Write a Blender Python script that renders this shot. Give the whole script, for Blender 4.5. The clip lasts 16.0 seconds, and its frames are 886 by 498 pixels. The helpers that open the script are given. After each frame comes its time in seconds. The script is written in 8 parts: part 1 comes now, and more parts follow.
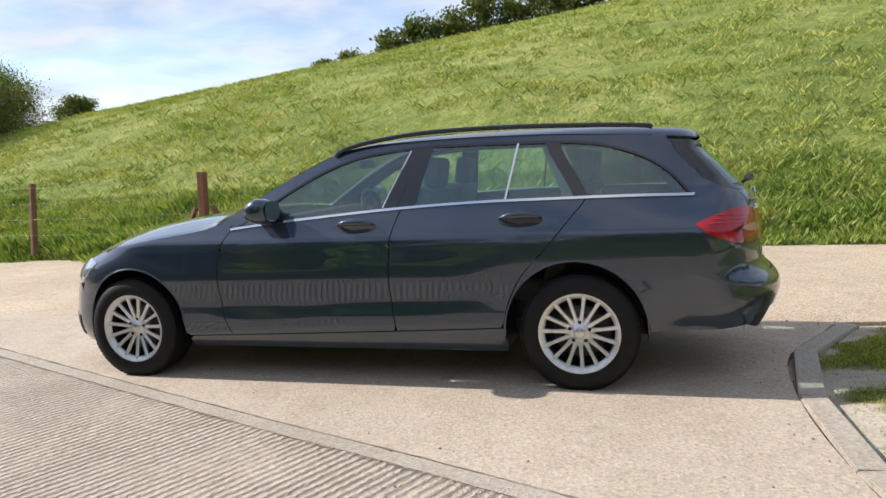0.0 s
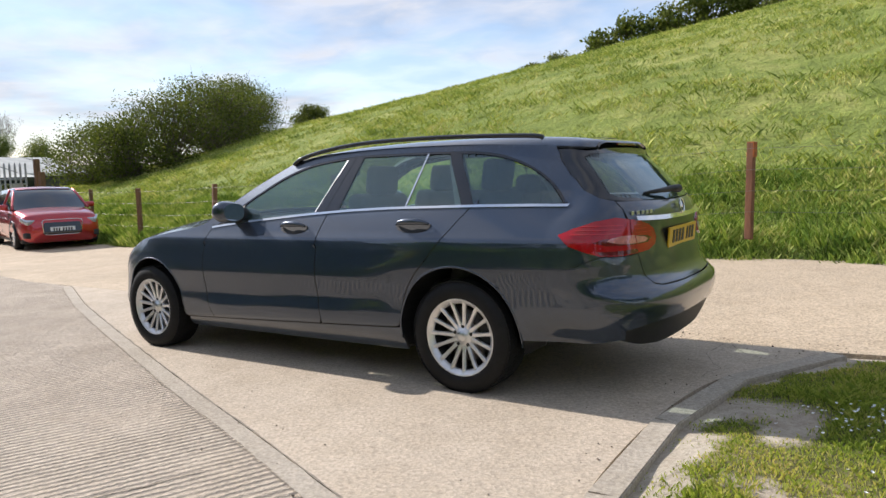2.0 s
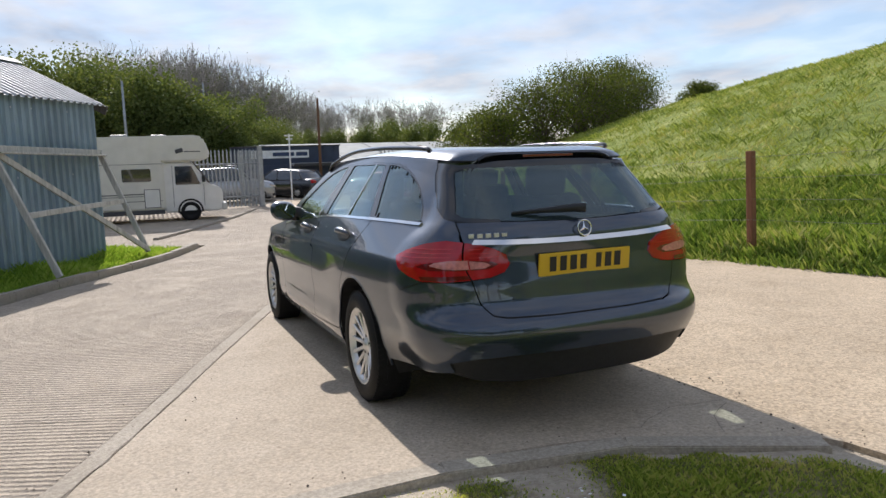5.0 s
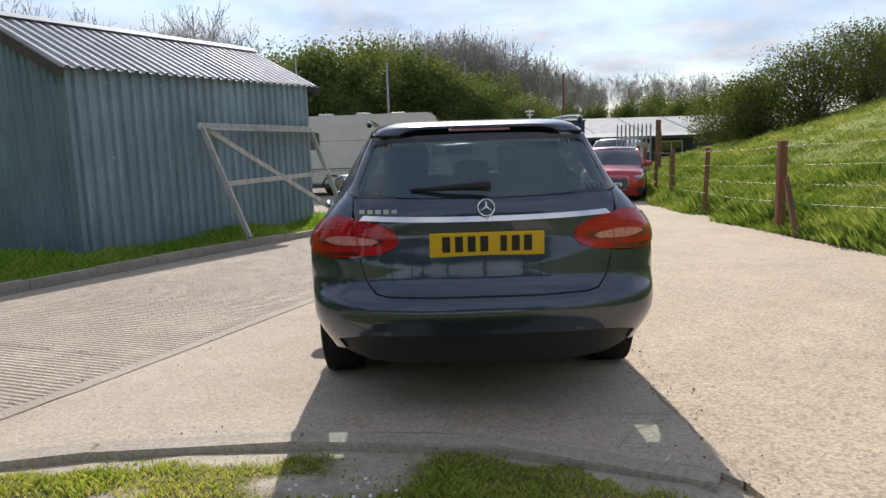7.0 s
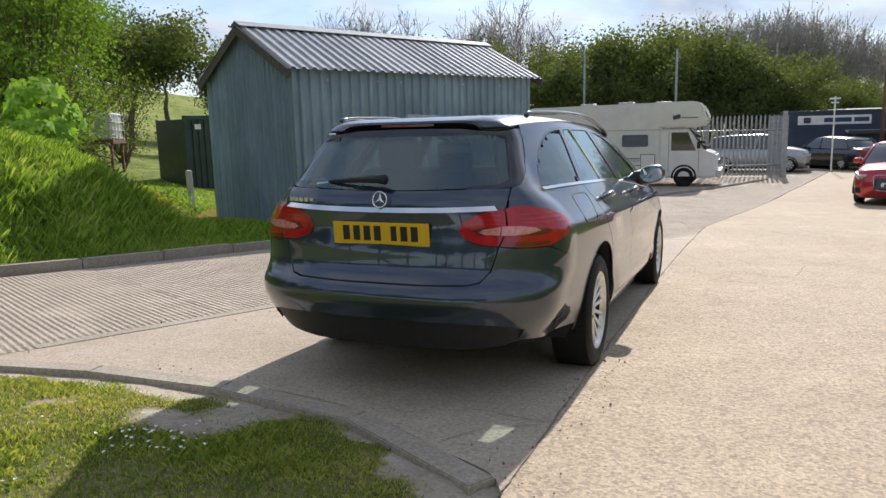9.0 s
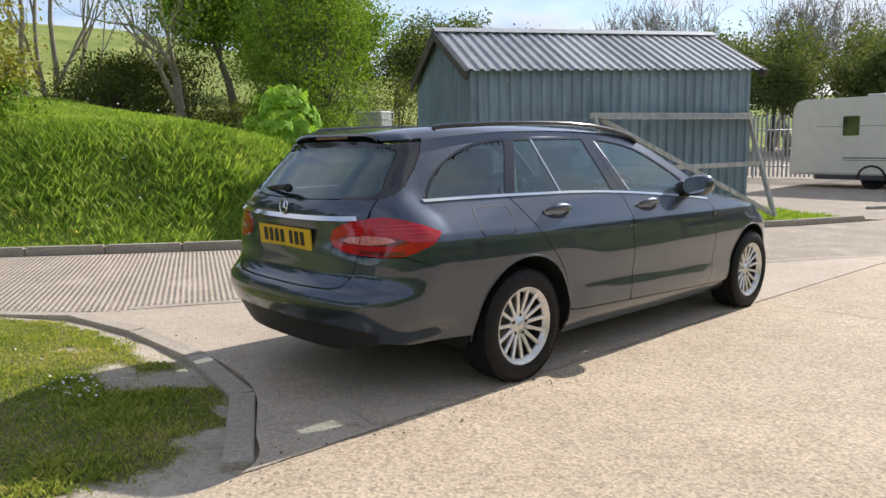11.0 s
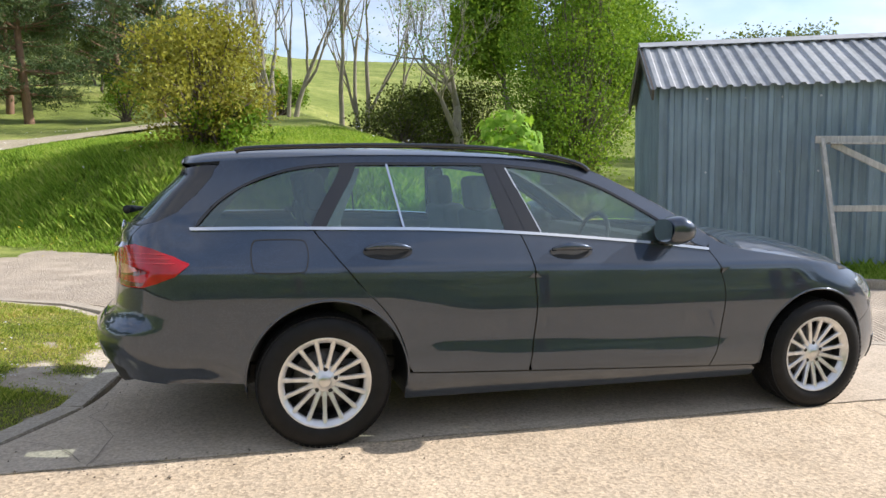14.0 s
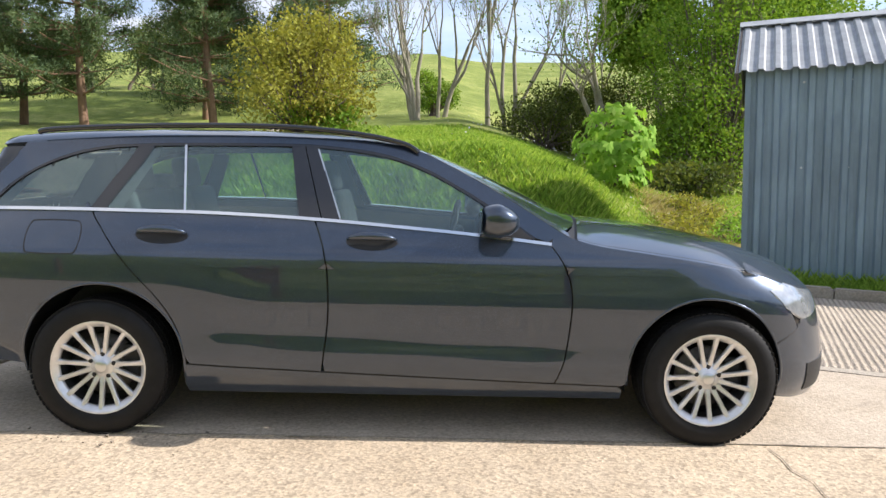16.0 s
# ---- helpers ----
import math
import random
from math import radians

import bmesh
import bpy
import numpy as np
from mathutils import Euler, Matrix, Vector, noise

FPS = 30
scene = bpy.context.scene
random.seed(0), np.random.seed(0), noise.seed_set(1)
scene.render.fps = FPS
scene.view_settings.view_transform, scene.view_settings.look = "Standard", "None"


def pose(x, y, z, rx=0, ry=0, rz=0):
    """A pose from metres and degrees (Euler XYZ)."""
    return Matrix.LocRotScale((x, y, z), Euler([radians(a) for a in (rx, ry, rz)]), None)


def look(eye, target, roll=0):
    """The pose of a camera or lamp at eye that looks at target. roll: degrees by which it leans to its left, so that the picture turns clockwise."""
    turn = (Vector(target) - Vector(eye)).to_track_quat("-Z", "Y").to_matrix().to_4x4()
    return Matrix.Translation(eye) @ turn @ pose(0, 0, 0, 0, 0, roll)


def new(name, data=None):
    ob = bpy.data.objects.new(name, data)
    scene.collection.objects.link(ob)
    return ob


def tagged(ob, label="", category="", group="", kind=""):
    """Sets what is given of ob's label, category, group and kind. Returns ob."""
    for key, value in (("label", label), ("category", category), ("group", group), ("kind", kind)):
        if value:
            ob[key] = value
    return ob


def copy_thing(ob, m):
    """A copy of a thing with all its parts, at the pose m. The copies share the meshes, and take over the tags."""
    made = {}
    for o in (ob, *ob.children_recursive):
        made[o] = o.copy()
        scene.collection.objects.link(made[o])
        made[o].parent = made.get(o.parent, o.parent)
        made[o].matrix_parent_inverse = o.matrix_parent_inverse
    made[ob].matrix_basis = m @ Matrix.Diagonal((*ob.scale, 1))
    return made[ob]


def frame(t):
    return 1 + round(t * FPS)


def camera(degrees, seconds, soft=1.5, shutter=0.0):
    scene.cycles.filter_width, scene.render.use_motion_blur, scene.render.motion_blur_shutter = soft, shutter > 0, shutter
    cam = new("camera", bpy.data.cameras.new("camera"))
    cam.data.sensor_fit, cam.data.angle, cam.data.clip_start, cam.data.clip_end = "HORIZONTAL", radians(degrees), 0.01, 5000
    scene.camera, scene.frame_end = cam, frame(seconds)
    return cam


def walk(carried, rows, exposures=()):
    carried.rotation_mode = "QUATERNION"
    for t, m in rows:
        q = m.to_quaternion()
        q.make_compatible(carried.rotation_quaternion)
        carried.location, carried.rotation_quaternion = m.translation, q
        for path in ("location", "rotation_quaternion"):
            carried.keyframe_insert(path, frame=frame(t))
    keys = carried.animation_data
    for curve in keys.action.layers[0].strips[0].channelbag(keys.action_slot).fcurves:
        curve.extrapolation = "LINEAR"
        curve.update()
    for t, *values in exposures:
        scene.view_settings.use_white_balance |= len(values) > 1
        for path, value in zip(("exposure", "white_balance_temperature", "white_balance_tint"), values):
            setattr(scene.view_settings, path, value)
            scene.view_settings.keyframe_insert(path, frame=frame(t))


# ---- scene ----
cam = camera(63.6, 16.0)
PATH = [
    (0, (-0.315, 4.666, 1.266), (0.228, 2.758, 1.012), -0.8),
    (0.5, (-0.801, 4.61, 1.255), (-0.087, 2.756, 1.028), -0.8),
    (1, (-1.25, 4.545, 1.283), (-0.417, 2.743, 1.047), -0.8),
    (1.5, (-1.674, 4.375, 1.257), (-0.731, 2.628, 1.019), -0.8),
    (2, (-2.101, 4.137, 1.286), (-0.986, 2.494, 1.046), -0.7),
    (2.5, (-2.496, 3.894, 1.323), (-1.271, 2.332, 1.078), -0.7),
    (3, (-2.8, 3.538, 1.362), (-1.419, 2.113, 1.111), -0.7),
    (3.2, (-2.919, 3.391, 1.378), (-1.491, 2.014, 1.118), -0.5),
    (5.3, (-3.918, 1.739, 1.426), (-2.057, 1.058, 1.152), -1.4),
    (5.5, (-3.955, 1.582, 1.424), (-2.076, 0.953, 1.151), -1.3),
    (6, (-4.06, 1.16, 1.409), (-2.143, 0.673, 1.112), -1.5),
    (6.5, (-4.103, 0.74, 1.371), (-2.139, 0.519, 1.061), -1.6),
    (7, (-4.137, 0.266, 1.373), (-2.164, 0.225, 1.049), -1.7),
    (7.5, (-4.186, -0.22, 1.39), (-2.225, -0.025, 1.05), -1.7),
    (8, (-4.143, -0.693, 1.353), (-2.21, -0.306, 1.017), -1.7),
    (8.5, (-4.101, -1.173, 1.365), (-2.207, -0.62, 1.033), -1.8),
    (9, (-3.976, -1.635, 1.356), (-2.165, -0.853, 1.026), -1.5),
    (9.2, (-3.897, -1.832, 1.352), (-2.119, -0.975, 1.032), -1.6),
    (11.3, (-2.717, -3.589, 1.409), (-1.454, -2.075, 1.081), -1.5),
    (11.5, (-2.567, -3.706, 1.401), (-1.352, -2.151, 1.075), -1.3),
    (12, (-2.187, -3.977, 1.427), (-1.121, -2.316, 1.106), -1.3),
    (12.5, (-1.753, -4.159, 1.4), (-0.869, -2.39, 1.099), -1.3),
    (13, (-1.308, -4.188, 1.381), (-0.509, -2.375, 1.106), -1.2),
    (13.5, (-0.815, -4.202, 1.368), (-0.152, -2.332, 1.117), -1.1),
    (14, (-0.334, -4.179, 1.331), (0.207, -2.268, 1.097), -1.1),
    (14.5, (0.151, -4.208, 1.324), (0.525, -2.256, 1.102), -1.1),
    (15, (0.654, -4.202, 1.273), (0.885, -2.227, 1.057), -1.1),
    (15.5, (1.131, -4.179, 1.252), (1.274, -2.196, 1.036), -1.1),
    (16, (1.581, -4.106, 1.194), (1.601, -2.118, 0.976), -1.0),
]
walk(cam, [(t, look(eye, target, roll)) for t, eye, target, roll in PATH],
     [(t, ev, 6200, 15) for t, ev in ((0, 0.42), (3, 0.28), (5.5, 0.16), (9, 0.22), (11.5, 0.38), (12.5, 0.48), (14.5, 0.66), (16, 0.74))])

# ---- sky and sun ----
SUN_EL, SUN_AZ = 32.5, -0.5          # degrees above the horizon; azimuth from +x towards +y
world = bpy.data.worlds.new("sky")
scene.world = world
world.use_nodes = True
wn, wl = world.node_tree.nodes, world.node_tree.links
wn.clear()
w_out, w_bg = wn.new("ShaderNodeOutputWorld"), wn.new("ShaderNodeBackground")
w_sky = wn.new("ShaderNodeTexSky")
w_sky.sky_type, w_sky.sun_disc = "NISHITA", False
w_sky.sun_elevation, w_sky.sun_rotation = radians(SUN_EL), radians(90 - SUN_AZ)
w_sky.air_density, w_sky.dust_density, w_sky.ozone_density = 1.0, 0.2, 1.8
w_tc, w_map = wn.new("ShaderNodeTexCoord"), wn.new("ShaderNodeMapping")
w_sep, w_div = wn.new("ShaderNodeSeparateXYZ"), wn.new("ShaderNodeVectorMath")
w_den, w_com = wn.new("ShaderNodeMath"), wn.new("ShaderNodeCombineXYZ")
w_den.operation = "ADD"
w_den.inputs[1].default_value = 0.16
w_div.operation = "DIVIDE"
wl.new(w_tc.outputs["Generated"], w_sep.inputs[0])
wl.new(w_sep.outputs["Z"], w_den.inputs[0])
for k in range(3):
    wl.new(w_den.outputs[0], w_com.inputs[k])
wl.new(w_tc.outputs["Generated"], w_div.inputs[0])
wl.new(w_com.outputs[0], w_div.inputs[1])
w_map.inputs["Scale"].default_value = (0.9, 1.0, 0.0)
w_map.inputs["Location"].default_value = (2.3, 0.4, 0.0)
wl.new(w_div.outputs[0], w_map.inputs[0])
w_n1, w_n2 = wn.new("ShaderNodeTexNoise"), wn.new("ShaderNodeTexNoise")
for n, sc, det, dist in ((w_n1, 1.0, 8.0, 0.2), (w_n2, 3.0, 6.0, 0.3)):
    n.inputs["Scale"].default_value, n.inputs["Detail"].default_value = sc, det
    n.inputs["Roughness"].default_value, n.inputs["Distortion"].default_value = 0.52, dist
    wl.new(w_map.outputs[0], n.inputs["Vector"])
w_add = wn.new("ShaderNodeMath")
w_add.operation = "MULTIPLY_ADD"
w_add.inputs[1].default_value = 0.35
wl.new(w_n2.outputs["Fac"], w_add.inputs[0])
wl.new(w_n1.outputs["Fac"], w_add.inputs[2])
w_ramp = wn.new("ShaderNodeValToRGB")
w_ramp.color_ramp.elements[0].position, w_ramp.color_ramp.elements[1].position = 0.6, 0.82
w_ramp.color_ramp.elements[0].color = (0.5, 0.5, 0.5, 1)
w_ramp.color_ramp.elements[1].color = (0.92, 0.92, 0.92, 1)
wl.new(w_add.outputs[0], w_ramp.inputs[0])
w_mix = wn.new("ShaderNodeMixRGB")
w_tone = wn.new("ShaderNodeValToRGB")
w_tone.color_ramp.elements[0].position, w_tone.color_ramp.elements[1].position = 0.36, 0.62
w_tone.color_ramp.elements[0].color, w_tone.color_ramp.elements[1].color = (0.54, 0.63, 0.76, 1), (0.93, 0.94, 0.95, 1)
wl.new(w_n2.outputs["Fac"], w_tone.inputs[0])
w_gain = wn.new("ShaderNodeMixRGB")
w_gain.blend_type = "MULTIPLY"
w_gain.inputs[0].default_value = 1.0
w_gain.inputs[2].default_value = (4.5, 4.5, 4.5, 1)
wl.new(w_tone.outputs[0], w_gain.inputs[1])
wl.new(w_gain.outputs[0], w_mix.inputs[2])
wl.new(w_ramp.outputs[0], w_mix.inputs[0])
wl.new(w_sky.outputs[0], w_mix.inputs[1])
wl.new(w_mix.outputs[0], w_bg.inputs["Color"])
w_bg.inputs["Strength"].default_value = 0.15
wl.new(w_bg.outputs[0], w_out.inputs[0])

sun = new("sun", bpy.data.lights.new("sun", "SUN"))
sun.data.energy, sun.data.angle, sun.data.color = 4.5, radians(0.6), (1.0, 0.94, 0.84)
sun.matrix_world = look((math.cos(radians(SUN_AZ)) * 40, math.sin(radians(SUN_AZ)) * 40, 40 * math.tan(radians(SUN_EL))), (0, 0, 0))

# ---- tools ----
def mesh_ob(name, verts, faces, mat=None, parent=None, label="", smooth=False):
    """One mesh object from vertices and faces (lists or arrays)."""
    me = bpy.data.meshes.new(name)
    if isinstance(faces, np.ndarray):
        v, f = np.asarray(verts, np.float32), faces
        n = f.shape[1]
        me.vertices.add(len(v))
        me.vertices.foreach_set("co", v.ravel())
        me.loops.add(f.size)
        me.loops.foreach_set("vertex_index", f.astype(np.int32).ravel())
        me.polygons.add(len(f))
        me.polygons.foreach_set("loop_start", np.arange(0, f.size, n, dtype=np.int32))
        me.update(calc_edges=True)
    else:
        me.from_pydata([tuple(map(float, p)) for p in verts], [], [tuple(map(int, p)) for p in faces])
        me.update()
    if mat:
        me.materials.append(mat)
    if smooth:
        me.polygons.foreach_set("use_smooth", np.ones(len(me.polygons), bool))
    ob = new(name, me)
    if parent:
        ob.parent = parent
    if label:
        ob["label"] = label
    return ob


def part(name, bm, mat, parent, label="", smooth=False):
    me = bpy.data.meshes.new(name)
    bm.normal_update()
    bm.to_mesh(me)
    bm.free()
    me.materials.append(mat)
    if smooth:
        me.polygons.foreach_set("use_smooth", np.ones(len(me.polygons), bool))
    ob = new(name, me)
    if parent:
        ob.parent = parent
    if label:
        ob["label"] = label
    return ob


def empty(name, m=None, label="", category="", group=""):
    ob = new(name)
    ob.empty_display_size = 0.2
    if m is not None:
        ob.matrix_world = m
    return tagged(ob, label, category, group)


def bm_box(bm, size, m=None, bevel=0.0, seg=2):
    """A box of that size round the origin, moved by m, with rounded edges."""
    made = bmesh.ops.create_cube(bm, size=1.0, matrix=Matrix.Diagonal((*size, 1)))["verts"]
    if bevel:
        edges = list({e for v in made for e in v.link_edges})
        res = bmesh.ops.bevel(bm, geom=edges, offset=bevel, segments=seg, affect="EDGES", profile=0.6)
        made = list({v for f in res["faces"] for v in f.verts} | {v for v in made if v.is_valid})
    if m is not None:
        bmesh.ops.transform(bm, matrix=m, verts=made)
    return made


def box(name, size, m, mat, parent=None, label="", bevel=0.01, seg=2):
    bm = bmesh.new()
    bm_box(bm, size, m, bevel, seg)
    return part(name, bm, mat, parent, label)


def tube_data(pts, radii, sides=8, cap=True):
    """Vertices and faces of a tube along pts."""
    pts = [Vector(p) for p in pts]
    if not hasattr(radii, "__len__"):
        radii = [radii] * len(pts)
    verts, faces = [], []
    up = Vector((0.13, 0.31, 0.94)).normalized()
    for i, p in enumerate(pts):
        d = (pts[min(i + 1, len(pts) - 1)] - pts[max(i - 1, 0)]).normalized()
        a = d.cross(up)
        if a.length < 0.05:
            a = d.cross(Vector((1, 0, 0)))
        a.normalize()
        b = d.cross(a)
        for k in range(sides):
            t = 2 * math.pi * k / sides
            verts.append(p + float(radii[i]) * (math.cos(t) * a + math.sin(t) * b))
    for i in range(len(pts) - 1):
        for k in range(sides):
            faces.append((i * sides + k, i * sides + (k + 1) % sides, (i + 1) * sides + (k + 1) % sides, (i + 1) * sides + k))
    if cap:
        faces.append(tuple(range(sides))[::-1])
        faces.append(tuple((len(pts) - 1) * sides + k for k in range(sides)))
    return verts, faces


def tube(name, pts, radii, mat, parent=None, label="", sides=8, smooth=True):
    v, f = tube_data(pts, radii, sides)
    return mesh_ob(name, v, f, mat, parent, label, smooth)


def lathe_data(profile, seg=48, axis="y"):
    """A ring of (radius, offset) pairs turned round the y axis."""
    verts, faces = [], []
    n = len(profile)
    for k in range(seg):
        c, s = math.cos(2 * math.pi * k / seg), math.sin(2 * math.pi * k / seg)
        for r, o in profile:
            verts.append((r * c, o, r * s))
    for k in range(seg):
        for i in range(n - 1):
            a, b = k * n + i, ((k + 1) % seg) * n + i
            faces.append((a, a + 1, b + 1, b))
    return verts, faces


def clip_cell(poly, x0, x1, y0, y1):
    """The part of a polygon that lies in a cell."""
    for axis, lim, sign in ((0, x0, 1), (0, x1, -1), (1, y0, 1), (1, y1, -1)):
        out = []
        for i in range(len(poly)):
            p, q = poly[i - 1], poly[i]
            dp, dq = sign * (p[axis] - lim), sign * (q[axis] - lim)
            if (dp >= 0) != (dq >= 0):
                t = dp / (dp - dq)
                c = (p[0] + t * (q[0] - p[0]), p[1] + t * (q[1] - p[1]))
                out.append((lim, c[1]) if axis == 0 else (c[0], lim))
            if dq >= 0:
                out.append(q)
        poly = out
        if len(poly) < 3:
            return []
    return poly


def sheet_data(poly, dx, dy):
    """A polygon in the plane cut into cells: points and faces, with points shared."""
    xs, ys = [p[0] for p in poly], [p[1] for p in poly]
    index, pts, faces = {}, [], []
    for i in range(math.floor(min(xs) / dx), math.ceil(max(xs) / dx)):
        strip = clip_cell(poly, i * dx, (i + 1) * dx, min(ys) - 1, max(ys) + 1)
        if not strip:
            continue
        sy = [p[1] for p in strip]
        for j in range(math.floor(min(sy) / dy), math.ceil(max(sy) / dy)):
            cell = clip_cell(strip, i * dx, (i + 1) * dx, j * dy, (j + 1) * dy)
            face = []
            for p in cell:
                key = (round(p[0], 5), round(p[1], 5))
                if key not in index:
                    index[key] = len(pts)
                    pts.append(key)
                if index[key] not in face:
                    face.append(index[key])
            if len(face) >= 3:
                a = sum(pts[face[k - 1]][0] * pts[face[k]][1] - pts[face[k]][0] * pts[face[k - 1]][1] for k in range(len(face)))
                if abs(a) > 1e-8:
                    faces.append(face if a > 0 else face[::-1])
    return pts, faces


def smooth_line(pts, n=8, closed=False):
    """Catmull-Rom through 2D or 3D points."""
    p = [np.array(q, float) for q in pts]
    out, m = [], len(p)
    for i in range(m if closed else m - 1):
        a, b, c, d = (p[(i + k) % m] if closed else p[min(max(i + k, 0), m - 1)] for k in (-1, 0, 1, 2))
        for k in range(n):
            t = k / n
            out.append(tuple(0.5 * (2 * b + (c - a) * t + (2 * a - 5 * b + 4 * c - d) * t * t + (3 * b - a - 3 * c + d) * t**3)))
    if not closed:
        out.append(tuple(p[-1]))
    return out


def sstep(a, b, x):
    t = np.clip((np.asarray(x, float) - a) / (b - a), 0, 1)
    return t * t * (3 - 2 * t)


# ---- materials ----
def material(name, build):
    m = bpy.data.materials.new(name)
    m.use_nodes = True
    nt = m.node_tree
    b = nt.nodes["Principled BSDF"]
    build(nt, b)
    return m


def node(nt, kind, **inputs):
    n = nt.nodes.new(kind)
    for k, v in inputs.items():
        n.inputs[k.replace("_", " ")].default_value = v
    return n


def coords(nt, scale=(1, 1, 1), rot=(0, 0, 0)):
    tc, mp = nt.nodes.new("ShaderNodeTexCoord"), nt.nodes.new("ShaderNodeMapping")
    nt.links.new(tc.outputs["Object"], mp.inputs[0])
    mp.inputs["Scale"].default_value, mp.inputs["Rotation"].default_value = scale, rot
    return mp.outputs[0]


def ramp(nt, fac, stops):
    r = nt.nodes.new("ShaderNodeValToRGB")
    e = r.color_ramp.elements
    while len(e) < len(stops):
        e.new(0.5)
    for el, (p, c) in zip(e, stops):
        el.position, el.color = p, (*c, 1) if len(c) == 3 else c
    nt.links.new(fac, r.inputs[0])
    return r.outputs[0]


def noise_tex(nt, vec, scale, detail=6, rough=0.55, dist=0.0):
    n = node(nt, "ShaderNodeTexNoise", Scale=scale, Detail=detail, Roughness=rough, Distortion=dist)
    if vec is not None:
        nt.links.new(vec, n.inputs["Vector"])
    return n.outputs["Fac"]


def mixc(nt, fac, a, b, kind="MIX"):
    m = nt.nodes.new("ShaderNodeMixRGB")
    m.blend_type = kind
    for i, v in ((0, fac), (1, a), (2, b)):
        if isinstance(v, (int, float)):
            m.inputs[i].default_value = v
        elif isinstance(v, tuple):
            m.inputs[i].default_value = (*v, 1)
        else:
            nt.links.new(v, m.inputs[i])
    return m.outputs[0]


def bump(nt, b, height, strength, dist, prev=None):
    n = node(nt, "ShaderNodeBump", Strength=strength, Distance=dist)
    nt.links.new(height, n.inputs["Height"])
    if prev is not None:
        nt.links.new(prev, n.inputs["Normal"])
    if b is not None:
        nt.links.new(n.outputs[0], b.inputs["Normal"])
    return n.outputs[0]


def plain(name, col, rough=0.5, metal=0.0, vary=0.12, scale=6.0, coat=0.0, grain=0.0, spec=0.5):
    """Paint, plastic or metal with faint dirt and grain."""
    def build(nt, b):
        v = coords(nt)
        f = noise_tex(nt, v, scale)
        lo, hi = tuple(c * (1 - vary) for c in col), tuple(min(1, c * (1 + vary)) for c in col)
        nt.links.new(ramp(nt, f, [(0.3, lo), (0.7, hi)]), b.inputs["Base Color"])
        g = nt.nodes.new("ShaderNodeMapRange")
        g.inputs["To Min"].default_value, g.inputs["To Max"].default_value = rough * 0.85, min(1, rough * 1.15)
        nt.links.new(noise_tex(nt, v, scale * 3.1), g.inputs["Value"])
        nt.links.new(g.outputs[0], b.inputs["Roughness"])
        b.inputs["Metallic"].default_value = metal
        b.inputs["Specular IOR Level"].default_value = spec
        b.inputs["Coat Weight"].default_value = coat
        if grain:
            bump(nt, b, noise_tex(nt, v, 90, 3), grain, 0.004)
    return material(name, build)


def ground_mix(nt):
    """World-size coordinates for ground materials."""
    g = nt.nodes.new("ShaderNodeNewGeometry")
    return g.outputs["Position"]


def concrete(name, base, grooves=0.0, angle=0.0, speck=0.5):
    def build(nt, b):
        v = ground_mix(nt)
        big, mid, fine = noise_tex(nt, v, 0.45, 5, 0.6), noise_tex(nt, v, 2.6, 6, 0.65, 0.4), noise_tex(nt, v, 55, 4, 0.7)
        col = ramp(nt, big, [(0.3, tuple(c * 0.86 for c in base)), (0.7, tuple(c * 1.1 for c in base))])
        col = mixc(nt, ramp(nt, mid, [(0.42, (0, 0, 0)), (0.72, (0.55, 0.55, 0.55))]), col, tuple(c * k for c, k in zip(base, (0.74, 0.71, 0.66))))
        vor = node(nt, "ShaderNodeTexVoronoi", Scale=70.0)
        nt.links.new(v, vor.inputs["Vector"])
        stones = ramp(nt, vor.outputs["Color"], [(0.0, (0.62, 0.6, 0.57)), (0.5, (1, 0.98, 0.95)), (1.0, (1.25, 1.2, 1.12))])
        col = mixc(nt, speck, col, stones, "MULTIPLY")
        col = mixc(nt, 0.6, col, ramp(nt, fine, [(0.3, (0.55, 0.53, 0.5)), (0.7, (1.3, 1.29, 1.25))]), "MULTIPLY")
        stain = noise_tex(nt, v, 1.3, 8, 0.75, 1.2)
        col = mixc(nt, ramp(nt, stain, [(0.62, (0, 0, 0)), (0.75, (0.5, 0.5, 0.5))]), col, tuple(c * 0.55 for c in base))
        nt.links.new(col, b.inputs["Base Color"])
        b.inputs["Roughness"].default_value = 0.88
        b.inputs["Specular IOR Level"].default_value = 0.3
        n = bump(nt, None, fine, 0.5, 0.006)
        n = bump(nt, b, vor.outputs["Distance"], 0.35, 0.004, n)
        if grooves:
            mp = nt.nodes.new("ShaderNodeMapping")
            mp.inputs["Rotation"].default_value = (0, 0, radians(angle))
            nt.links.new(v, mp.inputs[0])
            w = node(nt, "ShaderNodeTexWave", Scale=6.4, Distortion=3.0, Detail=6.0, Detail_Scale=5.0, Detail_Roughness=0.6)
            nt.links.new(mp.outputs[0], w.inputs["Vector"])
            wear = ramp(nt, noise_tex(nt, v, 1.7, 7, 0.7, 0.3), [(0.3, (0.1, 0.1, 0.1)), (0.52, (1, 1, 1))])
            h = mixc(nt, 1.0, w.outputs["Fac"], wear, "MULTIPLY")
            # the wave's valleys also go darker, towards half the base colour
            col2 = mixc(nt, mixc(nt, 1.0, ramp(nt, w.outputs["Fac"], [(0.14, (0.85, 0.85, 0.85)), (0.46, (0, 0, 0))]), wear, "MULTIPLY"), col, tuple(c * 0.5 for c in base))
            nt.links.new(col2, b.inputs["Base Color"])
            bump(nt, b, h, grooves, 0.03, n)
    return material(name, build)


